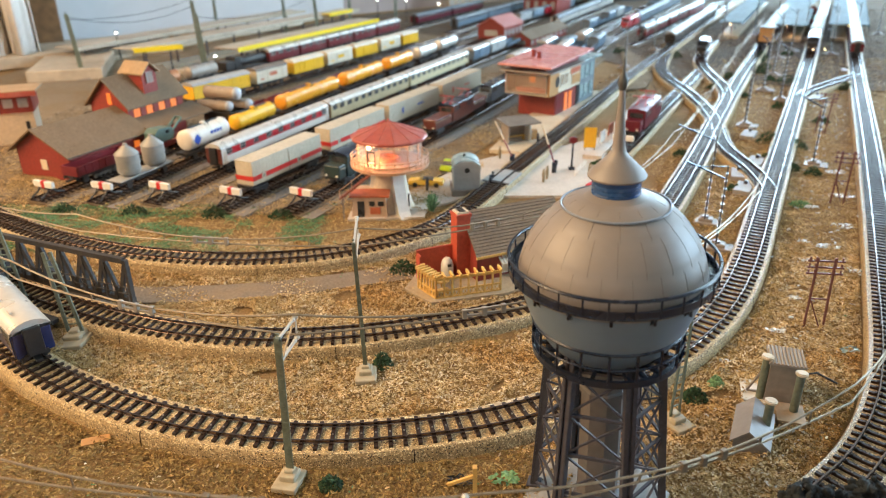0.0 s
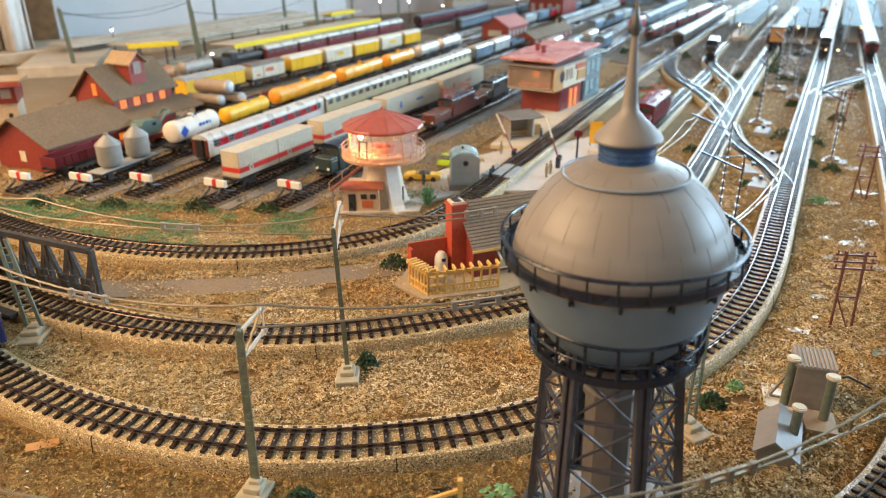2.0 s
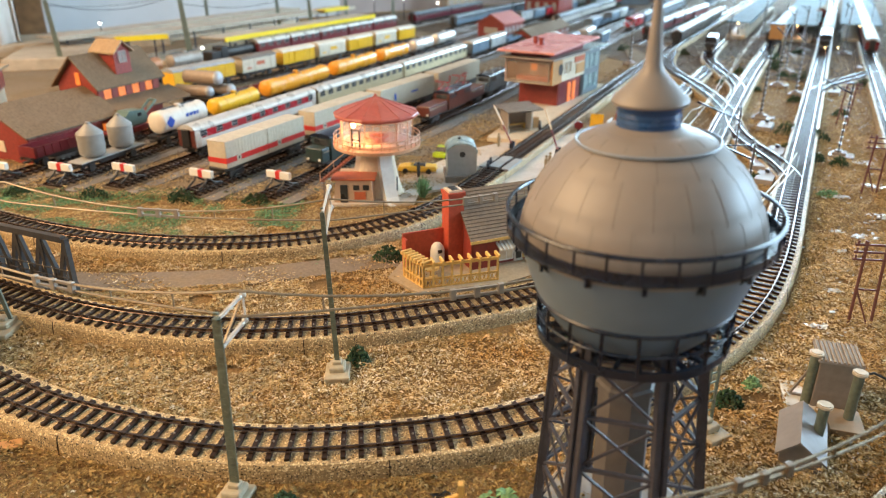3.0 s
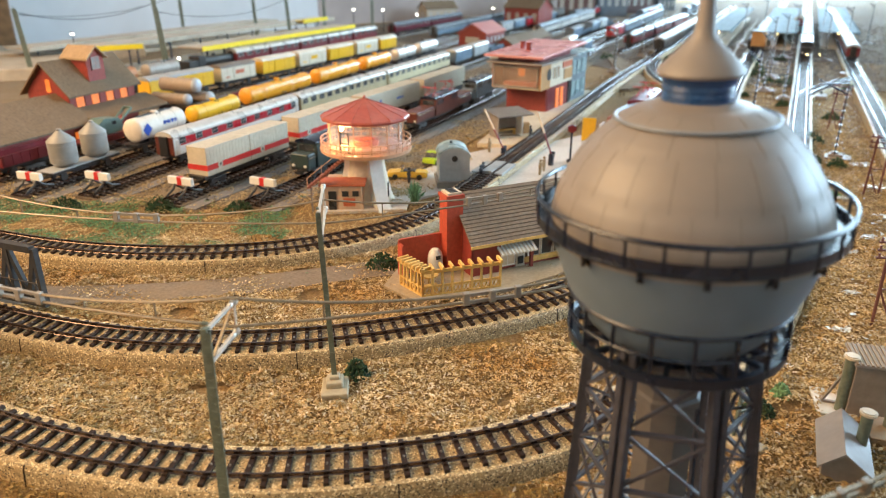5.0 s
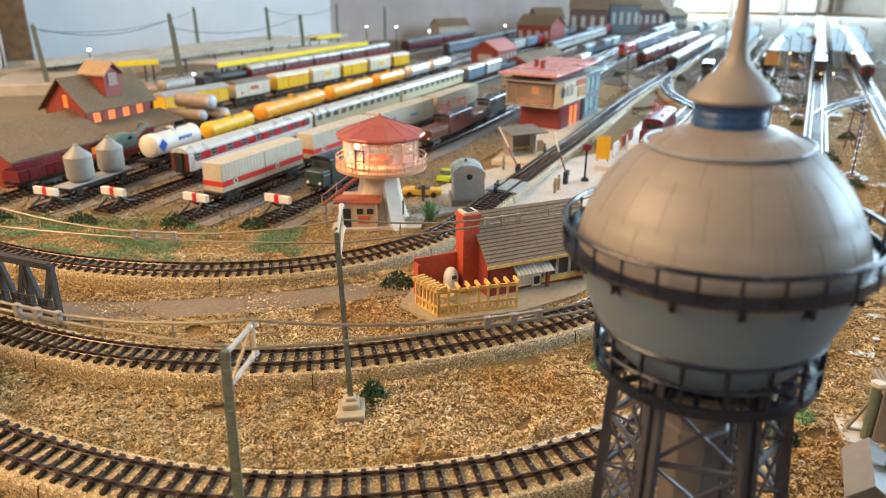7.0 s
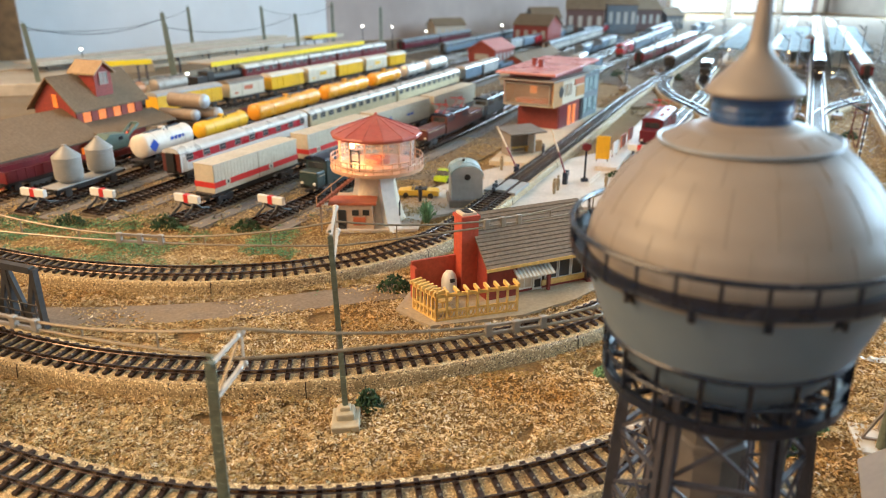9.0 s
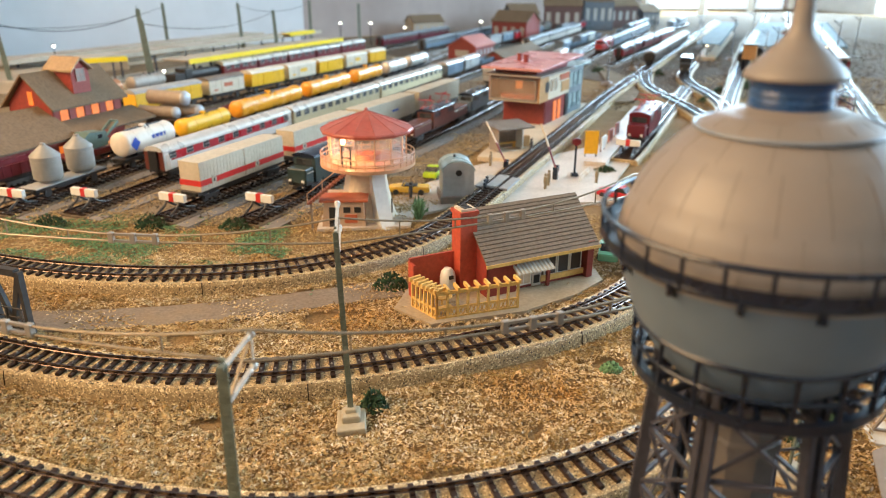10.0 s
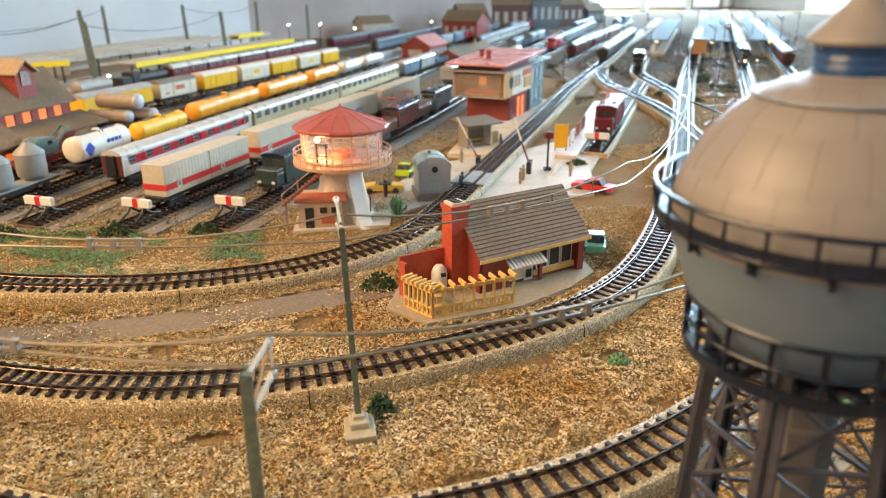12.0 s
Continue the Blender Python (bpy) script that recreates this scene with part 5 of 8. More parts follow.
BUFFER = Shape().cyl((0, 0, 0), (4, 0, 0), 0.9, n=8).cyl((4, 0, 0), (5, 0, 0), 2.3, n=12).mesh("buffer", M_DARK)


def running_gear(v, L, bogies=True, frame_mat=None):
    part("underframe", Shape().box(0, 0, 11, L - 6, 20, 4, bevel=0.5).box(0, 0, 8, L * 0.35, 14, 5), frame_mat or M_DARK, v)
    for sx in (-1, 1):
        c = sx * (L / 2 - (24 if bogies else 20))
        xs = (c - 9, c + 9) if bogies else (c,)
        for x in xs:
            part("wheelset", WHEELSET, None, v, at=pose(x / 1000, 0, 0))
        if bogies:
            part("bogie", Shape().box(c, -10.6, 6, 26, 1.8, 5, bevel=0.4).box(c, 10.6, 6, 26, 1.8, 5, bevel=0.4), M_DARK, v)
        for y in (-7.5, 7.5):
            part("buffer", BUFFER, None, v, at=pose(sx * (L / 2 - 4) / 1000, y / 1000, 0.012, 0, 0, 0 if sx > 0 else 180))
        part("coupling", Shape().box(sx * (L / 2), 0, 8, 10, 5, 2), M_DARK, v)


def rounded_end(L, w, z0, z1, crown, n=10):
    """Cross-section polygon (y, z) of a coach roof."""
    return [(w * math.cos(math.pi * k / n), z1 + crown * math.sin(math.pi * k / n)) for k in range(n + 1)] + [(-w, z0), (w, z0)]


def sideways(shape):
    """Turns a shape drawn as (x, z) pulled along y into one pulled along x."""
    return shape.move(Matrix(((0, 1, 0, 0), (1, 0, 0, 0), (0, 0, 1, 0), (0, 0, 0, 1))))


def coach(L, body, roof, label, windows=11, glass=None, band=None, ends=None, vents=True, group="coaches", wide=0.62, frame_mat=None, end_mat=None):
    v = thing("coach", Matrix.Identity(4), label, "railway coach", group)
    running_gear(v, L)
    part("body", Shape().box(0, 0, 24.5, L, 29, 25, bevel=1.2), body, v)
    rf = sideways(Shape().prism(rounded_end(L, 15.2, 36.4, 37.2, 9.0, 14), -L / 2 - 0.5, L / 2 + 0.5))
    for vert in rf.bm.verts:
        over = max(0.0, abs(vert.co.x) - (L / 2 - 9)) / 9.5
        if vert.co.z > 37:
            vert.co.z -= 3.5 * over ** 2
    part("roof", rf, roof, v, "curved silver roof", smooth=True)
    if vents:
        for k in range(8):
            part("roof_vent", Shape().box(-L / 2 + L * (k + 0.7) / 8.4, -6.5, 44.2, 7, 2.2, 1.2, bevel=0.4), roof, v)
    if band:
        for y in (-14.7, 14.7):
            part("stripe", Shape().box(0, y, 29.5, L - 26, 0.5, 12), band, v)
    me = Shape().box(0, 0, 0, L / windows * wide, 30.2, 9.6, bevel=0.5).mesh("window_band", frame_mat or M_WINFRAME)
    mp = Shape().box(0, 0, 0, L / windows * wide - 2.0, 30.8, 3.4).box(0, 0, -4.2, 0, 0, 0).mesh("window_pane", glass or M_GLASSDARK)
    for k in range(windows):
        x = -L / 2 + L * (k + 0.5) / windows
        w = part("window_frame", me, None, v, at=pose(x / 1000, 0, 0.030))
        part("window_pane", mp, None, w, at=pose(0, 0, 0.0021))
        part("window_pane", mp, None, w, at=pose(0, 0, -0.0021))
    if end_mat:
        for sx in (-1, 1):
            part("end_wall", Shape().box(sx * (L / 2 + 0.2), 0, 24, 0.8, 28, 23), end_mat, v, "dark coach end")
    for sx in (-1, 1):
        part("gangway", Shape().box(sx * (L / 2 + 1.5), 0, 25, 4, 13, 24, bevel=0.8), M_DARK, v)
        part("end_door", Shape().box(sx * (L / 2 - 7), 0, 22, 7, 29.9, 19), ends or body, v)
    return v


M_WINFRAME = material("pale_window_frame", (0.42, 0.40, 0.36), 0.35, bump=0, vary=0.1, dirt=0)


def box_wagon(L, body, roof, label, mark=None, group="goods wagons"):
    v = thing("box_wagon", Matrix.Identity(4), label, "goods wagon", group)
    running_gear(v, L, False)
    part("body", Shape().box(0, 0, 25, L - 8, 28, 24, bevel=0.6), body, v)
    part("roof", sideways(Shape().prism(rounded_end(L, 15, 36.5, 37, 6, 12), -L / 2 + 3, L / 2 - 3)), roof, v, smooth=True)
    for k in range(7):
        part("rib", Shape().box(-L / 2 + 6 + (L - 12) * k / 6, 0, 25, 1.0, 29, 23), body, v)
    part("sliding_door", Shape().box(0, 0, 24, L * 0.28, 29.6, 21, bevel=0.4), body, v)
    if mark:
        part("marking", Shape().box(L * 0.02, -14.95, 27, L * 0.22, 0.4, 7), mark, v, "coloured marking")
        part("small_marking", Shape().box(-L * 0.3, -14.7, 20, L * 0.1, 0.4, 3), mark, v)
    return v


def tank_wagon(L, tank, label, stripe=None, group="tank wagons", r=13.0):
    v = thing("tank_wagon", Matrix.Identity(4), label, "tank wagon", group)
    running_gear(v, L, L > 130)
    part("walkway", Shape().box(0, 0, 13.5, L - 4, 24, 1.2), M_DARK, v)
    n, prof = 8, []
    h = L / 2 - 8
    for k in range(n + 1):
        a = math.pi / 2 * k / n
        prof.append((r * math.sin(a), -h - 5 * math.cos(a) + 5))
    prof += [(r, z) for z in (-h + 8, 0, h - 8)] + [(q, -z) for q, z in reversed(prof)]
    t = Shape().lathe(prof, 28).move(Matrix.Translation((0, 0, 15 + r)) @ Matrix.Rotation(math.pi / 2, 4, "Y"))
    tk = part("tank", t, tank, v, smooth=True)
    part("dome", Shape().lathe([(4.6, -2), (4.6, 2.4), (3.8, 3.2), (0, 3.4)], 16, 0, 0, 15 + 2 * r), tank, tk, smooth=True)
    part("catwalk", Shape().box(0, 0, 15.6 + 2 * r, L * 0.6, 5, 0.7), M_STEEL, v)
    for x in (-h * 0.55, h * 0.55):
        part("saddle", Shape().box(x, 0, 17, 4, 20, 8), M_DARK, v)
        part("tank_band", Shape().lathe([(r + 0.35, -0.8), (r + 0.35, 0.8), (r - 0.3, 0.8), (r - 0.3, -0.8)], 28, close=True).move(Matrix.Translation((x, 0, 15 + r)) @ Matrix.Rotation(math.pi / 2, 4, "Y")), tank, tk, smooth=True)
    lad = Shape()
    for y in (-14.4, 14.4):
        for x in (-4, 4):
            lad.bar((x, y * 0.99, 13), (x * 0.8, y * 0.45, 16 + 2 * r), 0.8)
    part("ladder", lad, M_STEEL, v)
    if stripe:
        part("marking", Shape().lathe([(r + 0.15, -h * 0.5), (r + 0.15, h * 0.6)], 28).move(Matrix.Translation((0, 0, 15 + r)) @ Matrix.Rotation(math.pi / 2, 4, "Y")), stripe, tk, smooth=True)
    return v


def container_wagon(L, label, boxes, stripe=True, mark=None, group="container wagons"):
    v = thing("container_wagon", Matrix.Identity(4), label, "container wagon", group)
    running_gear(v, L)
    part("deck", Shape().box(0, 0, 13.2, L - 2, 25, 1.6, bevel=0.3), M_DARK, v)
    n = boxes
    w = (L - 8) / n
    for k in range(n):
        x = -L / 2 + 4 + w * (k + 0.5)
        c = part("container", Shape().box(x, 0, 30.5, w - 1.0, 28, 33, bevel=0.5), M_BEIGE, v, "beige freight container")
        rib = Shape()
        m = int(w / 5.5)
        for j in range(m):
            xx = x - w / 2 + w * (j + 0.5) / m
            rib.box(xx, 0, 30.5, 1.8, 28.45, 30)
        part("side_ribs", rib, M_BEIGE, c)
        part("top_rim", Shape().box(x, 0, 46.6, w - 0.6, 28.8, 1.2), M_BEIGE, c)
        if stripe:
            part("red_stripe", Shape().box(x, 0, 23.5, w - 0.4, 29.3, 6.4), M_SIGNALRED, c, "red stripe")
            part("emblem", Shape().cyl((x - w * 0.22, -15.1, 24), (x - w * 0.22, 15.1, 24), 4.2, n=18), M_BEIGE, c, "round emblem")
            part("emblem_mark", Shape().box(x - w * 0.22, 0, 24, 2.2, 30.8, 3.4), M_DARK, c)
        if mark:
            part("marking", Shape().box(x - w * 0.25, 0, 30, 5, 29.4, 11), mark, c)
            part("marking_bar", Shape().box(x + w * 0.1, 0, 30, 22, 29.3, 3), mark, c)
    return v


def gondola(L, body, label, group="open wagons", height=13.0):
    v = thing("open_wagon", Matrix.Identity(4), label, "open wagon", group)
    running_gear(v, L, False, M_DARK)
    part("floor", Shape().box(0, 0, 13.8, L - 6, 27, 1.6), body, v)
    for y in (-13.4, 13.4):
        s = Shape().box(0, y, 14 + height / 2, L - 6, 1.4, height)
        for k in range(9):
            s.box(-L / 2 + 6 + (L - 12) * k / 8, y + math.copysign(0.8, y), 14 + height / 2, 1.4, 1.2, height)
        part("side", s, body, v)
    for x in (-L / 2 + 3.5, L / 2 - 3.5):
        part("end", Shape().box(x, 0, 14 + height / 2, 1.4, 27, height), body, v)
    return v


def silo_wagon(L, label):
    v = thing("silo_wagon", Matrix.Identity(4), label, "silo wagon", "goods wagons")
    running_gear(v, L, False)
    part("deck", Shape().box(0, 0, 13.5, L - 4, 25, 1.4), M_GREY, v)
    for x in (-L * 0.2, L * 0.25):
        s = part("silo", Shape().lathe([(0, 14.5), (10, 14.5), (15.4, 19), (15.9, 21), (15.9, 44), (16.4, 44.4), (16.0, 45.6), (3.0, 57), (3.0, 59), (0, 59.4)], 28, x, 0, 0), M_SILO, v, "pale grey silo with conical top", smooth=True)
        part("hoop", Shape().lathe([(16.2, 39), (16.2, 40), (15.6, 40), (15.6, 39)], 28, x, 0, 0, close=True), M_SILO, s)
        part("hoop", Shape().lathe([(16.2, 24), (16.2, 25), (15.6, 25), (15.6, 24)], 28, x, 0, 0, close=True), M_SILO, s)
    return v


def crane_wagon(L):
    v = thing("crane_wagon", Matrix.Identity(4), "teal breakdown crane on a dark red flat wagon", "crane wagon")
    running_gear(v, L, False, M_DARKRED)
    part("deck", Shape().box(0, 0, 14, L - 4, 26, 3, bevel=0.4), M_DARKRED, v)
    part("cab", Shape().prism([(-24, 17), (16, 17), (20, 24), (16, 36), (-14, 39), (-24, 33)], -11, 11), M_TEAL, v, "teal crane cab")
    part("jib", Shape().bar((14, 6, 24), (46, 6, 44), 3, 3).bar((14, -6, 24), (46, -6, 44), 3, 3).bar((46, -6, 44), (46, 6, 44), 3), M_TEAL, v)
    part("cab_window", Shape().box(4, 0, 31, 8, 22.6, 5), M_GLASSDARK, v)
    return v


def box_loco(L, body, label, nose=0.26, roof=None, panto=True, name="electric_locomotive"):
    """A locomotive with a cab block and two low noses."""
    v = thing(name, Matrix.Identity(4), label, "locomotive", "locomotives")
    running_gear(v, L)
    n = L * nose
    part("cab", Shape().box(0, 0, 25, L - 2 * n, 28, 28, bevel=1.0), body, v)
    part("cab_roof", sideways(Shape().prism(rounded_end(L, 14.5, 38, 38.5, 4, 10), -L / 2 + n - 2, L / 2 - n + 2)), roof or M_STEEL, v, smooth=True)
    for sx in (-1, 1):
        x = sx * (L / 2 - n / 2)
        part("nose", Shape().box(x, 0, 20, n - 1, 24, 17, bevel=1.6), body, v)
        part("handrail", Shape().tube([(x - n / 2 + 2, -13, 24), (x + n / 2 - 2, -13, 24)], 0.5, 5).tube([(x - n / 2 + 2, 13, 24), (x + n / 2 - 2, 13, 24)], 0.5, 5), M_WIRE, v)
        for y in (-8, 8):
            part("headlight", Shape().cyl((sx * (L / 2 - 1), y, 15), (sx * (L / 2 + 0.8), y, 15), 1.8, n=10), M_WHITE, v)
    for x in (-(L - 2 * n) * 0.3, (L - 2 * n) * 0.3):
        part("cab_window", Shape().box(x, 0, 32, (L - 2 * n) * 0.26, 28.8, 7, bevel=0.3), M_GLASSDARK, v)
    part("front_window", Shape().box(0, 0, 32, L - 2 * n + 0.8, 20, 7, bevel=0.3), M_GLASSDARK, v)
    if panto:
        for x in (-L * 0.15, L * 0.15):
            metal = M_SIGNALRED if body in (M_CRIMSON, M_BROWNLOCO) else M_WIRE
            pg = part("pantograph", Shape().bar((x - 8, -14, 56), (x - 8, 14, 56), 1.0), metal, v)
            for y in (-7, 7):
                part("lower_arm", Shape().bar((x - 12, y, 43), (x + 6, y * 0.8, 50), 0.8), metal, pg)
                part("upper_arm", Shape().bar((x + 6, y * 0.8, 50), (x - 8, y * 0.9, 56), 0.8), metal, pg)
                part("base_bar", Shape().bar((x - 12, y, 43), (x + 12, y, 43), 0.8), metal, pg)
            for y in (-8, 8):
                part("insulator", Shape().cyl((x, y, 41), (x, y, 44), 1.6, 1.2, 8), M_WHITE, v)
    return v


M_CRIMSON = material("crimson_loco", (0.11, 0.006, 0.016), 0.42, scale=200, vary=0.12, bump=0.04, dirt=0.1, spec=0.3)
M_COACHRED = material("coach_red", (0.42, 0.02, 0.03), 0.3, scale=200, vary=0.1, bump=0.03, dirt=0.1)
M_CREAMEND = material("cream_coach_end", (0.60, 0.52, 0.42), 0.4, scale=200, vary=0.1, bump=0.03, dirt=0.1)
M_SILO = material("pale_grey_silo", (0.275, 0.26, 0.235), 0.4, scale=150, vary=0.08, bump=0.04, dirt=0.25, dirt_color=(0.3, 0.25, 0.18))
M_ALU = material("bare_metal_tank", (0.34, 0.30, 0.26), 0.5, 0.3, scale=150, vary=0.12, bump=0.04, dirt=0.2)
M_CREAMWHITE = material("warm_white_tank", (0.66, 0.59, 0.50), 0.35, scale=150, vary=0.06, bump=0.03, dirt=0.2, dirt_color=(0.45, 0.36, 0.27))
M_COPPER = material("dull_copper_tank", (0.46, 0.20, 0.09), 0.35, 0.3, scale=150, vary=0.12, bump=0.04, dirt=0.2)
M_PALEROOF = material("warm_white_roof", (0.66, 0.58, 0.46), 0.4, scale=150, vary=0.08, bump=0.04, dirt=0.15)
M_BEIGECOACH = material("cream_blue_coach", (0.58, 0.49, 0.30), 0.35, scale=150, vary=0.08, bump=0.04, dirt=0.12)
M_BLUEGREY = material("blue_grey_wagon", (0.12, 0.17, 0.22), 0.4, scale=150, vary=0.12, bump=0.05, dirt=0.2)
RAIL_YARD, RAIL_MAIN = 0.0086, 0.0141


def put(build, line, y0, y1, z, gap=3.0, turn=0, k=1.0):
    """Builds a vehicle that fills the line between two depths and sets it on the rails."""
    s0, s1 = at_y(line, y0), at_y(line, y1)
    v = build(((s1 - s0) * 1000 - gap) / k)
    x, y, a = along(line, (s0 + s1) / 2)
    xa, ya, _ = along(line, s0)
    xb, yb, _ = along(line, s1)
    a = math.degrees(math.atan2(yb - ya, xb - xa))
    v.matrix_basis = pose(x, y, z, 0, 0, a + turn) @ Matrix.Scale(k, 4)
    return v


Y5, Y4, Y3, Y2, Y1, Y0, YB = YARD
put(lambda L: box_loco(L, M_OLIVE, "dark green diesel locomotive parked behind the buffer stop", 0.13, panto=False, name="diesel_locomotive"), Y5, 0.922, 1.048, RAIL_YARD, k=1.08)
put(lambda L: box_loco(L, M_BROWNLOCO, "brown articulated electric locomotive with long noses", 0.30), Y5, 1.18, 1.384, RAIL_YARD)
put(lambda L: box_loco(L, M_BLUEGREY, "grey-blue electric locomotive with white lettering", 0.12), Y5, 1.388, 1.50, RAIL_YARD)
put(lambda L: container_wagon(L, "flat wagon with two beige red-striped containers", 2), Y4, 0.888, 1.040, RAIL_YARD)
put(lambda L: container_wagon(L, "flat wagon with two beige red-striped containers", 2), Y4, 1.052, 1.206, RAIL_YARD)
put(lambda L: container_wagon(L, "flat wagon with a plain beige container and dark marks", 1, False, M_TEXTBLUE), Y4, 1.209, 1.380, RAIL_YARD)
put(lambda L: container_wagon(L, "flat wagon with a plain beige container and red marks", 1, False, M_SIGNALRED), Y4, 1.382, 1.56, RAIL_YARD)
put(lambda L: coach(L, M_WHITE, M_SILVER, "red and white express coach with silver roof", 9, ends=M_CREAMEND, band=M_COACHRED, vents=False, wide=0.42, end_mat=M_BROWNLOCO), Y3, 0.99, 1.262, RAIL_YARD)
put(lambda L: coach(L, M_BEIGECOACH, M_SILVER, "cream and blue passenger coach with silver roof", 12), Y3, 1.266, 1.54, RAIL_YARD)
put(lambda L: coach(L, M_BEIGECOACH, M_SILVER, "cream and blue passenger coach with silver roof", 12), Y3, 1.544, 1.84, RAIL_YARD)
put(lambda L: silo_wagon(L, "flat wagon with two pale grey silos"), Y2, 0.905, 1.012, RAIL_YARD)
aral = put(lambda L: tank_wagon(L, M_CREAMWHITE, "white tank wagon with blue lozenge and blue letters", r=16.0), Y2, 1.037, 1.15, RAIL_YARD)
put(lambda L: tank_wagon(L, M_YELLOW, "yellow tank wagon with red lettering bars"), Y2, 1.158, 1.286, RAIL_YARD)
put(lambda L: tank_wagon(L, M_ORANGETANK, "long orange tank wagon"), Y2, 1.294, 1.504, RAIL_YARD, k=1.1)
put(lambda L: tank_wagon(L, M_ORANGETANK, "long orange tank wagon with pale top"), Y2, 1.512, 1.69, RAIL_YARD, k=1.1)
put(lambda L: tank_wagon(L, M_ORANGETANK, "orange tank wagon in the yard"), Y2, 1.70, 1.842, RAIL_YARD, k=1.1)
put(lambda L: tank_wagon(L, M_SILVER, "bare silver tank wagon in the yard"), Y2, 1.86, 1.98, RAIL_YARD, k=1.1)
put(lambda L: tank_wagon(L, M_SILVER, "bare silver tank wagon in the yard"), Y2, 1.99, 2.12, RAIL_YARD, k=1.1)
put(lambda L: gondola(L, M_DARKRED, "dark red open goods wagon beside the barn"), Y1, 0.930, 1.035, RAIL_YARD)
put(crane_wagon, Y1, 1.045, 1.165, RAIL_YARD)
for a in (1.26, 1.40, 1.54, 1.68):
    put(lambda L: gondola(L, M_DARKRED, "low dark red flat wagon", height=5.0), Y1, a, a + 0.135, RAIL_YARD)
put(lambda L: box_wagon(L, M_YELLOW, M_GREY, "yellow box wagon with grey roof"), Y0, 1.405, 1.555, RAIL_YARD, k=1.12)
put(lambda L: box_wagon(L, M_CREAM, M_GREYROOF, "cream box wagon with orange-red picture panel", M_ORANGE), Y0, 1.562, 1.664, RAIL_YARD, k=1.12)
for k, (a, b) in enumerate(((1.674, 1.786), (1.79, 1.898), (1.90, 2.008), (2.012, 2.117), (2.12, 2.21))):
    put(lambda L: box_wagon(L, M_YELLOW if k % 2 == 0 else M_CREAM, M_PALEROOF, ("bright yellow" if k % 2 == 0 else "cream") + " refrigerator wagon with pale roof", None if k % 2 == 0 else M_YELLOW), Y0, a, b, RAIL_YARD, k=1.12)


for line_, y0, kinds in ((Y5, 1.80, "gbgw"), (Y4, 1.76, "wgbg"), (Y3, 1.87, "bwg")):
    for k, c in enumerate(kinds):
        a, b = y0 + 0.115 * k, y0 + 0.115 * k + 0.11
        if c == "g":
            put(lambda L: gondola(L, M_BLUEGREY, "blue-grey open wagon at the far yard throat", height=8.0), line_, a, b, RAIL_YARD)
        else:
            put(lambda L: box_wagon(L, M_BLUEGREY if c == "b" else M_GREY, M_SILVER, ("blue-grey" if c == "b" else "pale grey") + " box wagon with silver roof at the yard throat"), line_, a, b, RAIL_YARD)


def tender_loco(L):
    v = thing("steam_locomotive", Matrix.Identity(4), "small black steam locomotive with tender", "locomotive", "locomotives")
    running_gear(v, L)
    part("boiler", Shape().cyl((-L * 0.15, 0, 26), (L * 0.48, 0, 26), 10, n=18), M_DARK, v, smooth=True)
    part("cab", Shape().box(-L * 0.2, 0, 27, L * 0.14, 26, 26, bevel=0.8), M_DARK, v)
    part("tender", Shape().box(-L * 0.38, 0, 24, L * 0.2, 26, 18, bevel=0.8), M_DARK, v)
    part("chimney", Shape().lathe([(3, 35), (2.6, 41), (3.4, 44), (0, 44)], 12, L * 0.4), M_DARK, v)
    part("dome", Shape().ball(L * 0.15, 0, 36, 5), M_DARK, v)
    return v


put(lambda L: tank_wagon(L, M_COPPER, "dull copper tank wagon behind the barn"), YB, 1.48, 1.585, RAIL_YARD, k=1.12)
put(lambda L: tank_wagon(L, M_ALU, "bare metal tank wagon behind the barn"), YB, 1.59, 1.692, RAIL_YARD, k=1.12)
put(tender_loco, YB, 1.70, 1.845, RAIL_YARD, k=1.12)
for a, b in ((1.85, 1.972), (1.975, 2.095), (2.10, 2.226), (2.23, 2.357), (2.36, 2.50)):
    put(lambda L: coach(L, M_DARKRED, M_SILVER, "dark red goods van with silver roof", 4, vents=False), YB, a, b, RAIL_YARD, k=1.12)

# the blue express leaving along the outer track
def ride(build, line, s0, s1, z):
    v = build((s1 - s0) * 1000 - 4)
    xa, ya, _ = along(line, s0)
    xb, yb, _ = along(line, s1)
    v.matrix_basis = pose((xa + xb) / 2, (ya + yb) / 2, z, 0, 0, math.degrees(math.atan2(yb - ya, xb - xa)))
    return v


BLUE_END = 0.610
ride(lambda L: coach(L, M_BLUE, M_SILVER, "dark blue passenger coach with silver roof on the outer track", 11), L_OUTER, BLUE_END - 0.268, BLUE_END, RAIL_MAIN)

# silver-roofed train along the edge of the layout, and trains far down the line
s = at_y(L_FRONT, 1.93)
for k in range(6):
    ride(lambda L: coach(L, M_DARKRED, M_GREY, "dark red coach with pale grey roof", 11, vents=False), L_FRONT, s + 0.272 * k, s + 0.272 * (k + 1), RAIL_MAIN)
s = at_y(L_INNER, 2.12)
for k in range(3):
    ride(lambda L: coach(L, M_DARK, M_GREY, "black-green coach with pale roof", 11, vents=False), L_INNER, s + 0.272 * k, s + 0.272 * (k + 1), RAIL_MAIN)
put(lambda L: box_loco(L, M_CRIMSON, "crimson electric locomotive standing on the siding", 0.14, M_CRIMSON), L_SIDING, 1.150, 1.305, 0.0106, k=1.1)


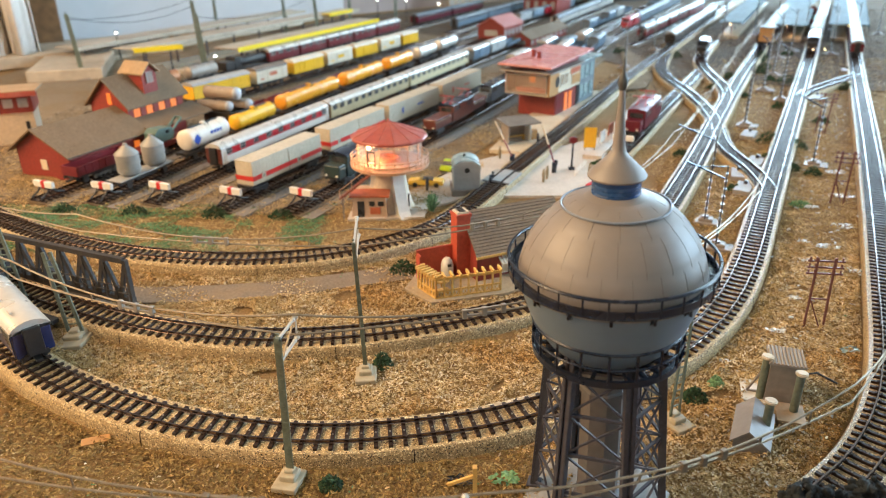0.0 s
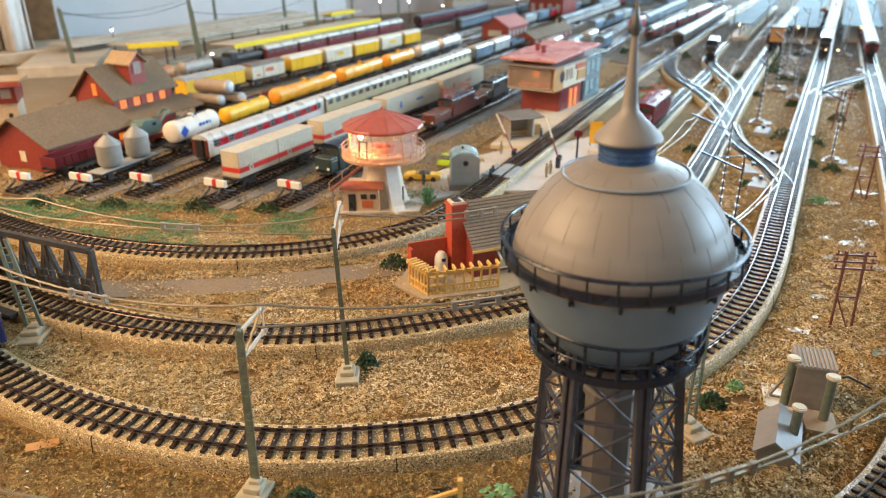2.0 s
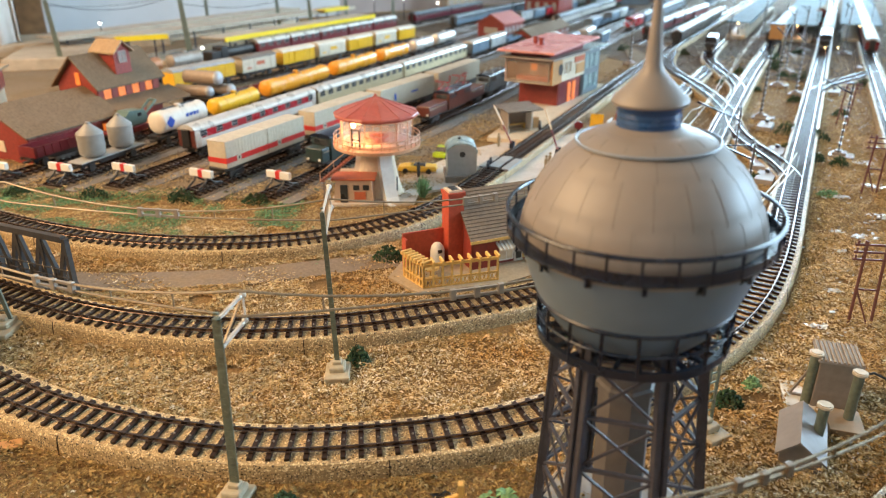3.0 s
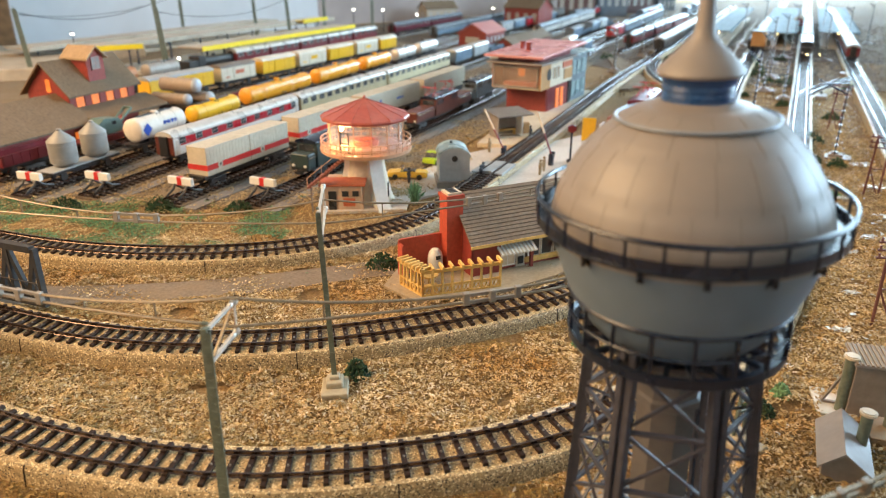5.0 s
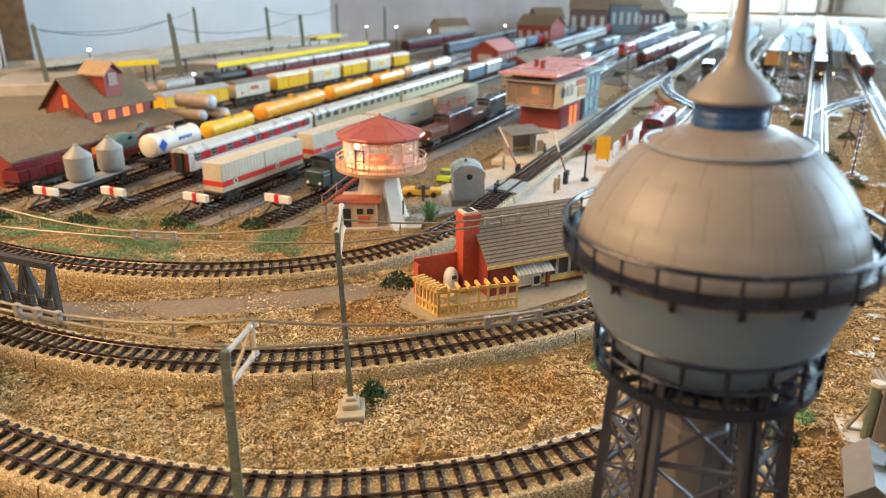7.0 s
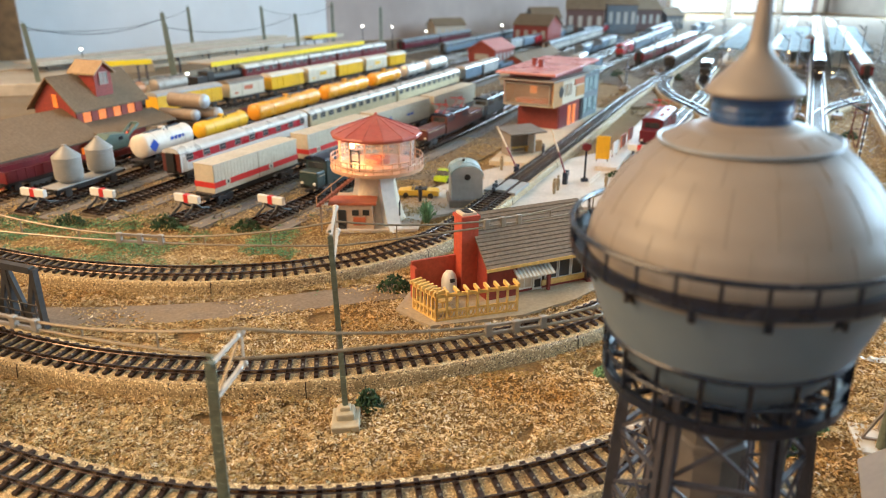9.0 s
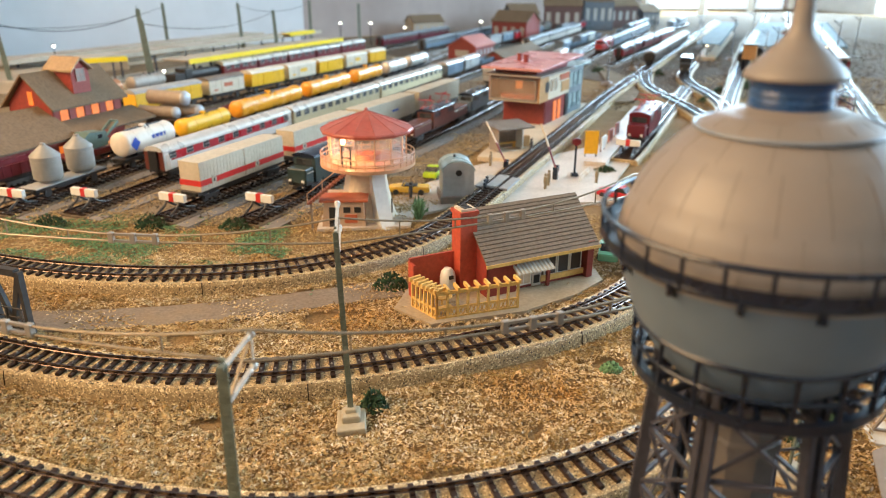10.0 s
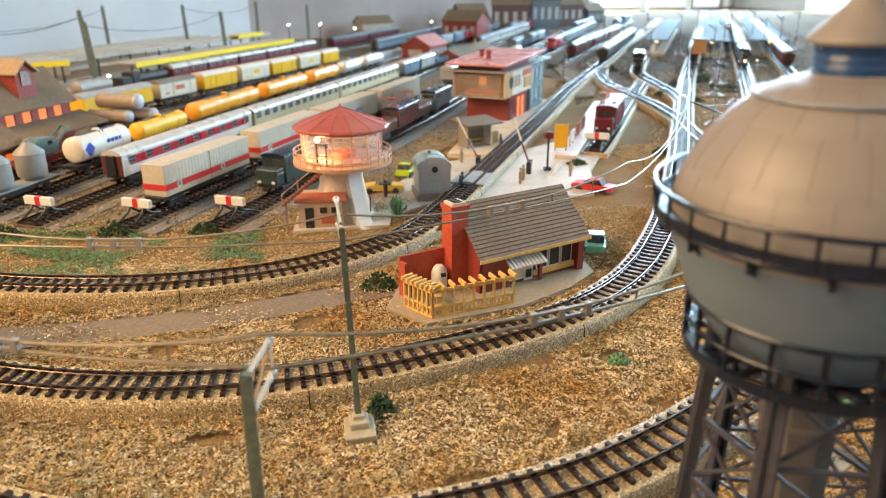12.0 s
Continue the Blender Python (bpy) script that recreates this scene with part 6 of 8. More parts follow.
def streamliner(m):
    """The streamlined steam locomotive that waits on the middle track beyond the bridge."""
    v = thing("streamlined_locomotive", m, "black streamlined steam locomotive with pale side band", "locomotive", "locomotives")
    sec = [(-14, 5), (-14.4, 20), (-13, 34), (-9, 43), (0, 46.5), (9, 43), (13, 34), (14.4, 20), (14, 5)]
    body = Shape()
    rings = []
    for x, k, top in ((-150, 1, 0.96), (-60, 1, 1), (60, 1, 1.0), (90, 0.97, 1.0), (112, 0.88, 0.93), (126, 0.66, 0.74), (132, 0.4, 0.5)):
        rings.append([body.bm.verts.new((x, y * k, 5 + (z - 5) * top)) for y, z in sec])
    for a, b in zip(rings, rings[1:]):
        for j in range(len(sec) - 1):
            body.bm.faces.new((a[j], a[j + 1], b[j + 1], b[j]))
    body.bm.faces.new(rings[0])
    body.bm.faces.new(rings[-1][::-1])
    part("casing", body, M_DARK, v, smooth=True)
    part("side_band", Shape().box(-20, 0, 22, 220, 29.6, 5, bevel=0.3), M_BROWNGREY, v, "grey-brown side band")
    part("tender", Shape().box(-212, 0, 24, 108, 28, 30, bevel=3).box(-212, 0, 41, 100, 20, 6, bevel=2.5), M_DARK, v)
    for k in range(11):
        part("wheelset", WHEELSET, None, v, at=pose((-250 + 36 * k) / 1000, 0, 0, 0, 0, 0))
    return v


x, y, a = along(L_MIDDLE, 0.135)
streamliner(pose(-0.93, 0.862, RAIL_MAIN, 0, 0, a))


# letters and lozenge on the white tank wagon
def lettering(text, size, mat, parent, at, label=""):
    cu = bpy.data.curves.new("lettering", "FONT")
    cu.body, cu.size, cu.align_x, cu.align_y, cu.extrude = text, size, "CENTER", "CENTER", 0.0002
    cu.materials.append(mat)
    tmp = new("lettering_source", cu)
    me = bpy.data.meshes.new_from_object(tmp.evaluated_get(bpy.context.evaluated_depsgraph_get()))
    bpy.data.objects.remove(tmp)
    ob = new("lettering", me)
    ob.parent = parent
    ob.matrix_basis = at
    return tagged(ob, label)


part("lozenge", Shape().prism([(-9, 0), (0, 9), (9, 0), (0, -9)], -0.3, 0.3), M_TEXTBLUE, aral, "blue lozenge", at=pose(-0.036, -0.0160, 0.0315, 3, 0, 0))
part("lettering_bar", Shape().box(-12, 0, 0, 5.5, 0.6, 6).box(-4, 0, 0, 5.5, 0.6, 6).box(4, 0, 0, 5.5, 0.6, 6).box(11, 0, 0, 3, 0.6, 6), M_TEXTBLUE, aral, "blue lettering", at=pose(0.012, -0.0159, 0.034, 8, 0, 0))


# ---- barn by the yard ----
def barn(m):
    b = thing("barn", m, "red wooden goods shed with grey roofs and glowing windows", "goods shed")
    # low front part: ridge along x
    L, W, H, R = 150.0, 104.0, 44.0, 72.0
    for yy in (1, W - 1):
        part("low_wall", Shape().box(L / 2, yy, H / 2, L, 2, H), M_RED, b)
    g = Shape().prism([(0, 0), (W, 0), (W, H), (W * 0.55, R), (0, H)], 0, 2)
    part("low_gable", sideways(g), M_RED, b)
    th = 2.4
    r1 = sideways(Shape().prism([(-9, H - 6), (W * 0.55, R + 2), (W * 0.55, R + 2 + th), (-9, H - 6 + th)], -9, L + 4))
    part("low_roof", r1, M_GREYROOFX, b, "grey-brown boarded roof")
    r2 = sideways(Shape().prism([(W + 9, H - 6), (W * 0.55, R + 2), (W * 0.55, R + 2 + th), (W + 9, H - 6 + th)], -9, L + 4))
    part("low_roof", r2, M_GREYROOFX, b, "grey-brown boarded roof")
    part("gable_window", Shape().box(-0.6, 52, 22, 1, 12, 15), M_CREAM, b, "pale shuttered window")
    for x in (40, 60, 88, 128):
        part("loading_door", Shape().box(x, -0.6, 18, 11, 1, 24), M_GLOW if x > 80 else M_DARK, b)
    part("loading_platform", Shape().box(L / 2 + 20, -10, 6, L, 22, 12, bevel=0.8), M_BROWNGREY, b)
    # tall part
    x0, L2, y0, W2, H2, R2 = 152.0, 126.0, 32.0, 78.0, 76.0, 116.0
    for yy in (1, W2 - 1):
        part("tall_wall", Shape().box(x0 + L2 / 2, y0 + yy, H2 / 2, L2, 2, H2), M_RED, b)
    for x in (x0, x0 + L2 - 2):
        g = sideways(Shape().prism([(y0, 0), (y0 + W2, 0), (y0 + W2, H2), (y0 + W2 / 2, R2), (y0, H2)], x, x + 2))
        part("tall_gable", g, M_RED, b)
    for s in (-1, 1):
        yc = y0 + W2 / 2
        e = yc + s * (W2 / 2 + 8)
        rr = sideways(Shape().prism([(e, H2 - 5), (yc, R2 + 1), (yc, R2 + 3.6), (e, H2 - 2.4)], x0 - 7, x0 + L2 + 7))
        part("tall_roof", rr, M_GREYROOFX, b, "grey-brown roof")
    part("lean_to_roof", sideways(Shape().prism([(-12, 40), (y0 + 2, 54), (y0 + 2, 56.4), (-12, 42.4)], x0 - 4, x0 + L2 + 22)), M_GREYROOFX, b, "grey-brown lean-to roof")
    for k in range(4):
        w = part("tall_window", Shape().box(x0 + 18 + 28 * k, y0 - 0.5, 64, 13, 1, 18), M_GLOW, b, "lit orange window")
        part("shutter", Shape().box(x0 + 32 + 28 * k, y0 - 0.6, 64, 11, 1.2, 18), M_RED, w)
    part("gable_light", Shape().box(x0 - 0.6, y0 + W2 / 2 - 4, 86, 1, 8, 18), M_GLOW, b, "lit loft window")
    # dormer
    dx, dy = x0 + 62, y0 + 4
    d = part("dormer", Shape().box(dx, dy + 20, 104, 32, 38, 34), M_RED, b, "red hoist dormer")
    part("dormer_gable", Shape().prism([(dx - 16, 121), (dx + 16, 121), (dx, 135)], dy + 1, dy + 3), M_RED, d)
    for s in (-1, 1):
        part("dormer_roof", Shape().prism([(dx + s * 20, 117.5), (dx, 134.5), (dx, 137), (dx + s * 20, 120)], dy - 5, dy + 48), M_PALEBROWN, d, "pale brown dormer roof")
    window_in(d, dx, 112, 15, 17, dy + 0.4, M_DULLPINK, M_BROWNGREY, (2, 2))
    return b


M_GREYROOFX = stripes(material("boarded_grey_roof", (0.17, 0.118, 0.074), 0.8, scale=300, vary=0.2, bump=0.15, dirt=0.35, dirt_scale=25, spec=0.2), 0, 190, 0.92, 0.12)
M_DULLPINK = material("dull_pink_frame", (0.40, 0.24, 0.20), 0.5, bump=0, vary=0.1, dirt=0.1)
M_PALEBROWN = material("pale_brown_roof", (0.34, 0.23, 0.13), 0.6, scale=250, vary=0.15, bump=0.1, dirt=0.2)
barn(pose(-0.515, 0.968, 0, 0, 0, 68))
point_lamp("barn_lamp", -0.455, 1.20, 0.03, 0.03, (1.0, 0.36, 0.10))


# ---- signal cabin at the edge of the yard ----
def signal_cabin(m):
    c = thing("signal_cabin", m, "cream signal cabin with lit red window storey and flat roof", "signal box")
    part("lower_storey", Shape().box(0, 0, 24, 96, 54, 48), M_CREAM, c, "cream plaster storey")
    part("end_wall", Shape().box(-49, 0, 32, 3, 55, 64), M_BROWNGREY, c)
    part("upper_storey", Shape().box(0, 0, 60, 100, 60, 26), M_RED, c)
    for k in range(5):
        window_in(c, -38 + 19 * k, 61, 14, 14, -30.4, M_RED, M_GLOW if k in (1, 2) else M_GREY)
    part("roof", Shape().box(0, -2, 76, 118, 78, 3.5, rx=-3, bevel=0.6), M_PALEBROWN, c, "flat pale brown roof")
    part("roof_edge", Shape().box(0, -40.5, 75, 118, 1.4, 7), M_REDROOF, c)
    part("wall_letters", Shape().box(38, -27.4, 26, 5, 0.6, 14), M_DARK, c)
    return c


signal_cabin(pose(-0.742, 1.19, 0, 0, 0, 22) @ Matrix.Scale(1.17, 4))


point_lamp("signal_cabin_lamp", -0.715, 1.105, 0.066, 0.03, (1.0, 0.36, 0.10))


# ---- station building by the main track ----
def signal_house(m):
    """Local x runs along the platform, -y faces it."""
    h = thing("signal_house", m, "red and cream two-storey signal house with wide pink roof", "signal box")
    part("ground_storey", Shape().box(65, 38, 24, 102, 76, 48, bevel=0.5), M_RED, h)
    part("upper_storey", Shape().box(62, 38, 69, 108, 90, 42, bevel=0.5), M_CREAM, h, "cream upper storey")
    part("room_floor", Shape().box(-12, 38, 50, 40, 90, 3.2), M_CREAM, h)
    part("room_wall", Shape().box(-12, 82, 69, 40, 2, 40), M_DULLPINK, h)
    part("room_back", Shape().box(6.5, 38, 69, 2, 88, 40), M_DULLPINK, h, "dull pink back wall of the glazed room")
    part("room_desk", Shape().box(-14, 36, 55, 12, 60, 8, bevel=0.8), M_REDROOF, h, "red-brown desk behind the glass")
    gz = part("glazing_band", Shape().box(-32.6, 38, 68, 0.8, 82, 32), M_CLEARDARK, h, "broad tinted window band")
    gz.visible_shadow = False
    for y in (-2, 79):
        part("glazing_bar", Shape().box(-33.2, y, 68, 1.6, 2.2, 34), M_BROWNGREY, h)
    part("glazing_rail", Shape().box(-33.2, 38, 85, 1.6, 84, 2.6), M_BROWNGREY, h)
    part("glazing_rail", Shape().box(-33.2, 38, 52, 1.6, 84, 2.6), M_BROWNGREY, h)
    part("glow", Shape().box(4.8, 44, 72, 1.0, 12, 14), M_GLOW, h, "warm lit doorway behind the glass")
    part("brown_pier", Shape().box(-12, -7.2, 69, 41, 2.2, 42), M_YELLOWBROWN, h)
    part("canopy_slab", Shape().box(38, 38, 91.5, 162, 104, 3, bevel=0.5), M_BROWNGREY, h)
    part("roof_block", Shape().box(52, 40, 98, 146, 76, 12), M_DARKRED, h)
    part("roof", Shape().box(57, 38, 106.5, 208, 108, 4, ry=-2, bevel=0.8), M_PINKROOF, h, "faded pink-red flat roof")
    for x, y in ((36, 58), (22, 40)):
        part("roof_vent", Shape().cyl((x, y, 106), (x, y, 118), 4.4, n=10).cyl((x, y, 118), (x, y, 120), 5.4, n=10), M_RED, h)
    part("name_disc", Shape().cyl((2, -7.2, 71), (2, -8.4, 71), 10, n=20), M_DARK, h, "dark round board")
    for x in (27, 46):
        window_in(h, x, 71, 12, 20, -7.4, M_WHITE, M_PALEBROWN)
    part("orange_panel", Shape().box(88, -7.6, 80, 46, 1.2, 10), M_ORANGE, h)
    part("ochre_panel", Shape().box(94, -7.5, 63, 40, 1.2, 18), M_YELLOWBROWN, h)
    for x in (64, 86):
        part("lit_door", Shape().box(x, -0.6, 22, 13, 1, 34), M_GLOW, h, "lit doorway")
    part("side_wall", Shape().box(34, -0.5, 24, 34, 1, 44), M_DARKRED, h)
    ax = part("annex", Shape().box(165, 38, 46, 94, 76, 88, bevel=0.5), M_BLUEGREYWALL, h, "blue-grey annex")
    part("annex_roof", Shape().box(167, 36, 91.5, 108, 96, 3, bevel=0.4), M_TURQ, ax)
    part("annex_side", Shape().box(123, -0.8, 46, 14, 1.6, 88), M_DARK, ax)
    for z in (28, 66):
        for x in (143, 167, 193):
            part("annex_window", Shape().box(x, -0.6, z, 17, 1, 26), M_TURQ, ax)
    return h


M_CLEARDARK = material("brown_tinted_glass", (0.45, 0.34, 0.26), 0.12, scale=60, vary=0.2, bump=0, dirt=0.2, alpha=0.30)
M_YELLOWBROWN = material("ochre_panel", (0.48, 0.25, 0.09), 0.5, scale=200, vary=0.1, bump=0.05)
M_PINKROOF = material("faded_pink_roof", (0.58, 0.23, 0.22), 0.28, scale=60, vary=0.12, bump=0.05, dirt=0.4, dirt_color=(0.62, 0.42, 0.36), dirt_scale=20)
M_BLUEGREYWALL = material("blue_grey_wall", (0.17, 0.21, 0.23), 0.45, scale=100, vary=0.12, bump=0.05, dirt=0.2)
signal_house(pose(0.222, 1.322, 0.002, 0, 0, 58.5))
point_lamp("signal_house_lamp", 0.232, 1.41, 0.03, 0.02, (1.0, 0.4, 0.12))


# ---- corrugated hut, shelter, barriers, hoardings ----
def hut(m):
    h = thing("corrugated_hut", m, "grey hut with rounded corrugated roof on a brown plinth", "hut")
    part("plinth", Shape().box(20, 20, 4, 46, 46, 8, bevel=0.6), M_BROWNGREY, h)
    arc = [(18 + 18 * math.cos(math.pi * k / 12), 36 + 11 * math.sin(math.pi * k / 12)) for k in range(13)] + [(0, 8), (36, 8)]
    part("body", Shape().prism(arc, 2, 40), M_HUTGREY, h)
    ro = Shape()
    n = 12
    outer = [(18 + 19.4 * math.cos(math.pi * k / n), 36 + 12.4 * math.sin(math.pi * k / n)) for k in range(n + 1)]
    inner = [(18 + 18.2 * math.cos(math.pi * k / n), 36 + 11.2 * math.sin(math.pi * k / n)) for k in range(n, -1, -1)]
    ro.prism(outer + inner, 3.0, 43)
    part("roof", ro, M_TURQ, h, "pale turquoise sheet roof", smooth=True)
    part("round_window", Shape().cyl((18, 2.4, 35), (18, 1.2, 35), 3.6, n=16), M_DARK, h)
    part("vent", Shape().cyl((16, 26, 46), (16, 26, 51), 1.6, n=8), M_DARK, h)
    part("door", Shape().box(36.3, 22, 22, 1, 11, 26), M_WHITE, h)
    part("side_window", Shape().box(36.3, 33, 27, 1, 6, 8), M_DARK, h)
    return h


M_HUTGREY = material("flat_grey_hut", (0.43, 0.44, 0.44), 0.5, scale=200, vary=0.08, bump=0.06, dirt=0.15)
hut(pose(0.037, 0.905, 0.002, 0, 0, 4))


def shelter(m):
    s = thing("platform_shelter", m, "open wooden platform shelter with flat grey roof", "shelter")
    part("back_wall", Shape().box(24, 26, 18, 46, 2, 34), M_BROWNGREY, s)
    part("side_wall", Shape().box(2, 14, 18, 2, 24, 34), M_BROWNGREY, s)
    part("side_wall", Shape().box(46, 16, 18, 2, 20, 34), M_WHITE, s)
    part("roof", Shape().box(24, 12, 37, 62, 46, 2.4, rx=5, bevel=0.4), M_GREYROOF, s, "flat grey roof")
    part("bench", Shape().box(24, 20, 9, 36, 7, 1.4).box(8, 20, 5, 2, 6, 8).box(40, 20, 5, 2, 6, 8), M_YELLOWWOOD, s)
    part("ticket_desk", Shape().box(56, 14, 10, 10, 8, 16), M_YELLOWBROWN, s)
    return s


shelter(pose(0.127, 1.128, 0.007, 0, 0, 25))


def barrier(m, up=62):
    b = thing("level_crossing_barrier", m, "raised red and white level crossing barrier", "barrier", "crossing barriers")
    part("pedestal", Shape().box(0, 0, 8, 6, 6, 16, bevel=0.5), M_STEEL, b)
    part("counterweight", Shape().box(0, -5, 14, 5, 5, 7, bevel=0.4), M_STEEL, b)
    d = Vector((math.cos(radians(up)), 0, math.sin(radians(up))))
    for k in range(6):
        part("boom_piece", Shape().bar(Vector((0, 0, 14)) + d * (10 * k), Vector((0, 0, 14)) + d * (10 * k + 10), 1.8), M_DARKRED if k < 3 else M_CREAM, b)
    return b


barrier(pose(0.126, 1.036, 0.002, 0, 0, 160))
barrier(pose(0.186, 1.004, 0.002, 0, 0, 150), 68)


def post_signal(m, head):
    s = thing("signal_post", m, "dark signal post with round red head", "signal", "signals")
    part("post", Shape().cyl((0, 0, 0), (0, 0, 44), 1.6, 1.3, 8).box(0, 0, 2, 9, 7, 4), M_STEEL, s)
    part("head", Shape().cyl((0, 2, 46), (0, -3, 46), 5, n=16).box(0, 0, 46, 11, 4, 7), head, s, "red-brown signal head")
    return s


post_signal(pose(0.214, 1.018, 0.002), M_DARKRED)


def hoarding(m, mat, w, h, label):
    b = thing("hoarding", m, label, "billboard", "hoardings on the platform")
    part("panel", Shape().box(0, 0, h / 2 + 4, w, 1.6, h, bevel=0.2), mat, b)
    part("leg", Shape().box(-w * 0.4, 1.2, (h + 4) / 2, 1.6, 1.6, h + 4), M_BROWNGREY, b)
    part("leg", Shape().box(w * 0.4, 1.2, (h + 4) / 2, 1.6, 1.6, h + 4), M_BROWNGREY, b)
    return b


hoarding(pose(0.255, 1.10, 0.008, 0, 0, -5), M_YELLOW, 19, 33, "bright yellow hoarding panel on the white platform")
for k, mt in enumerate((M_WHITE, M_ORANGE, M_REDROOF)):
    hoarding(pose(0.282 + 0.024 * k, 1.135 + 0.05 * k, 0.008, 0, 0, 62), mt, 26, 18, "coloured poster hoarding along the white platform")


def buffer_stop(m):
    b = thing("buffer_stop", m, "white buffer stop beam with red middle on dark bent legs", "buffer stop", "buffer stops")
    part("beam", Shape().box(0, 0, 15.5, 5, 34, 8.5, bevel=0.5), M_WHITE, b)
    part("red_panel", Shape().box(0, 0, 15.5, 5.6, 6, 9.1), M_SIGNALRED, b)
    for y in (-8.7, 8.7):
        part("bent_leg", Shape().tube([(0, y, 12), (3, y, 8), (10, y, 3), (22, y, 0)], 1.4, 6).tube([(0, y, 12), (-4, y, 6), (-16, y, 0)], 1.4, 6), M_DARK, b, smooth=True)
    for y in (-12, 12):
        part("buffer_hole", Shape().cyl((2.4, y, 15.5), (3.0, y, 15.5), 1.8, n=10), M_DARK, b)
    return b


for line, off in ((Y5, 0.030), (Y4, 0.024), (Y3, 0.022), (Y2, 0.020), (Y1, 0.018)):
    x, y, a = along(line, off)
    buffer_stop(pose(x, y, RAIL_YARD, 0, 0, a))
x, y, a = along(L_SIDING, 0.02)
buffer_stop(pose(x, y, 0.0106, 0, 0, a))


# ---- cars and small standing figures ----
def car(m, body, label, L=46.0, open_top=False):
    c = thing("model_car", m, label, "car", "model cars")
    pr = [(-L / 2, 3), (L / 2, 3), (L / 2, 8.5), (L * 0.26, 10), (-L / 2 + 1, 9.5)]
    sh = Shape().prism(pr, -9, 9)
    bmesh.ops.bevel(sh.bm, geom=list(sh.bm.edges), offset=1.0, segments=2, affect="EDGES")
    part("body", sh, body, c)
    if not open_top:
        cb = Shape().prism([(-L * 0.30, 9), (L * 0.24, 9.4), (L * 0.10, 15), (-L * 0.18, 15)], -7.6, 7.6)
        part("cabin_glass", cb, M_GLASSDARK, c)
        part("cabin_roof", Shape().box(-L * 0.04, 0, 15.2, L * 0.27, 14.4, 1.2, bevel=0.4), body, c)
    else:
        part("seats", Shape().box(-L * 0.05, 0, 10, L * 0.3, 12, 2), M_DARK, c)
        part("windscreen", Shape().box(L * 0.14, 0, 12.4, 0.8, 14, 5, ry=-25), M_GLASSDARK, c)
    for x in (-L * 0.3, L * 0.3):
        for y in (-8.6, 8.6):
            part("wheel", Shape().cyl((x, y - 1.2, 3.6), (x, y + 1.2, 3.6), 3.6, n=14), M_DARK, c)
    for y in (-6, 6):
        part("headlight", Shape().cyl((L / 2 - 0.4, y, 7), (L / 2 + 0.4, y, 7), 1.3, n=8), M_WHITE, c)
    return c


car(pose(-0.002, 0.948, 0.002, 0, 0, 175), M_YCAR, "yellow open model car by the control tower", 50, True)
car(pose(0.030, 1.020, 0.002, 0, 0, 70), M_LIME, "lime-green small model car", 38)
car(pose(0.186, 0.742, 0.0, 0, 0, 72), M_GREENCAR, "green and white model car behind the house", 48)
car(pose(0.245, 0.925, 0.0, 0, 0, 140), M_REDCAR, "red model sports car on the grass", 50)


def figure(m, mat, label):
    return single("model_figure", Shape().cyl((0, 0, 0), (0, 0, 10), 1.6, 2.3, 8).cyl((0, 0, 10), (0, 0, 16), 2.6, 2.0, 8).ball(0, 0, 18.4, 1.9), mat, label, "figurine", m, "model figures", smooth=True)


for x, y, z, mt in ((0.0, 0.925, 0.002, M_FIGURE), (0.088, 0.935, 0.002, M_FIGURE), (0.092, 0.950, 0.002, M_FIGURE), (0.165, 0.960, 0.002, M_FIGURE2), (0.172, 0.975, 0.002, M_FIGURE2),
                    (0.176, 1.135, 0.007, M_FIGURE), (0.110, 1.075, 0.002, M_FIGURE2), (0.235, 0.985, 0.002, M_FIGURE2)):
    figure(pose(x, y, z), mt, "small plain dark standing model figure" if mt is M_FIGURE else "small plain tan standing model figure")
x, y, a = along(L_INNER, at_y(L_INNER, 0.955))
single("crossing_deck", Shape().box(0, 0, 0, 52, 13.6, 3.2, bevel=0.4).box(0, -15, -1.5, 52, 10, 3.2, bevel=0.4).box(0, 15, -1.5, 52, 10, 3.2, bevel=0.4), M_GREY, "grey planked level crossing deck between the rails", "level crossing", pose(x, y, 0.0136, 0, 0, a))
for k, (x, y, a, w) in enumerate(((-0.222, 0.400, 25, 19),)):
    single("card_scrap", Shape().box(0, 0, 0.8, w, w * 0.4, 1.0, rx=4, ry=3), M_YELLOWBROWN, "small orange card scrap lying on the ground", "scrap", pose(x, y, 0.001, 0, 0, a))
M_FOIL = material("crumpled_foil", (0.70, 0.74, 0.76), 0.35, 0.3, scale=300, vary=0.3, bump=0.5, dirt=0.2)


def foil(x, y, w, seed, mat, label):
    rg = random.Random(seed)
    s = Shape()
    n = 7
    g = [[s.bm.verts.new((w * (2 * i / n - 1) * rg.uniform(0.6, 1.1), 0.6 * w * (2 * j / n - 1) * rg.uniform(0.6, 1.1), rg.uniform(0.2, 3.2))) for i in range(n + 1)] for j in range(n + 1)]
    for j in range(n):
        for i in range(n):
            if rg.random() < 0.72:
                s.bm.faces.new((g[j][i], g[j][i + 1], g[j + 1][i + 1], g[j + 1][i]))
    return single("foil_scrap", s, mat, label, "scrap", pose(x, y, 0.001), "scraps on the right-hand ground")


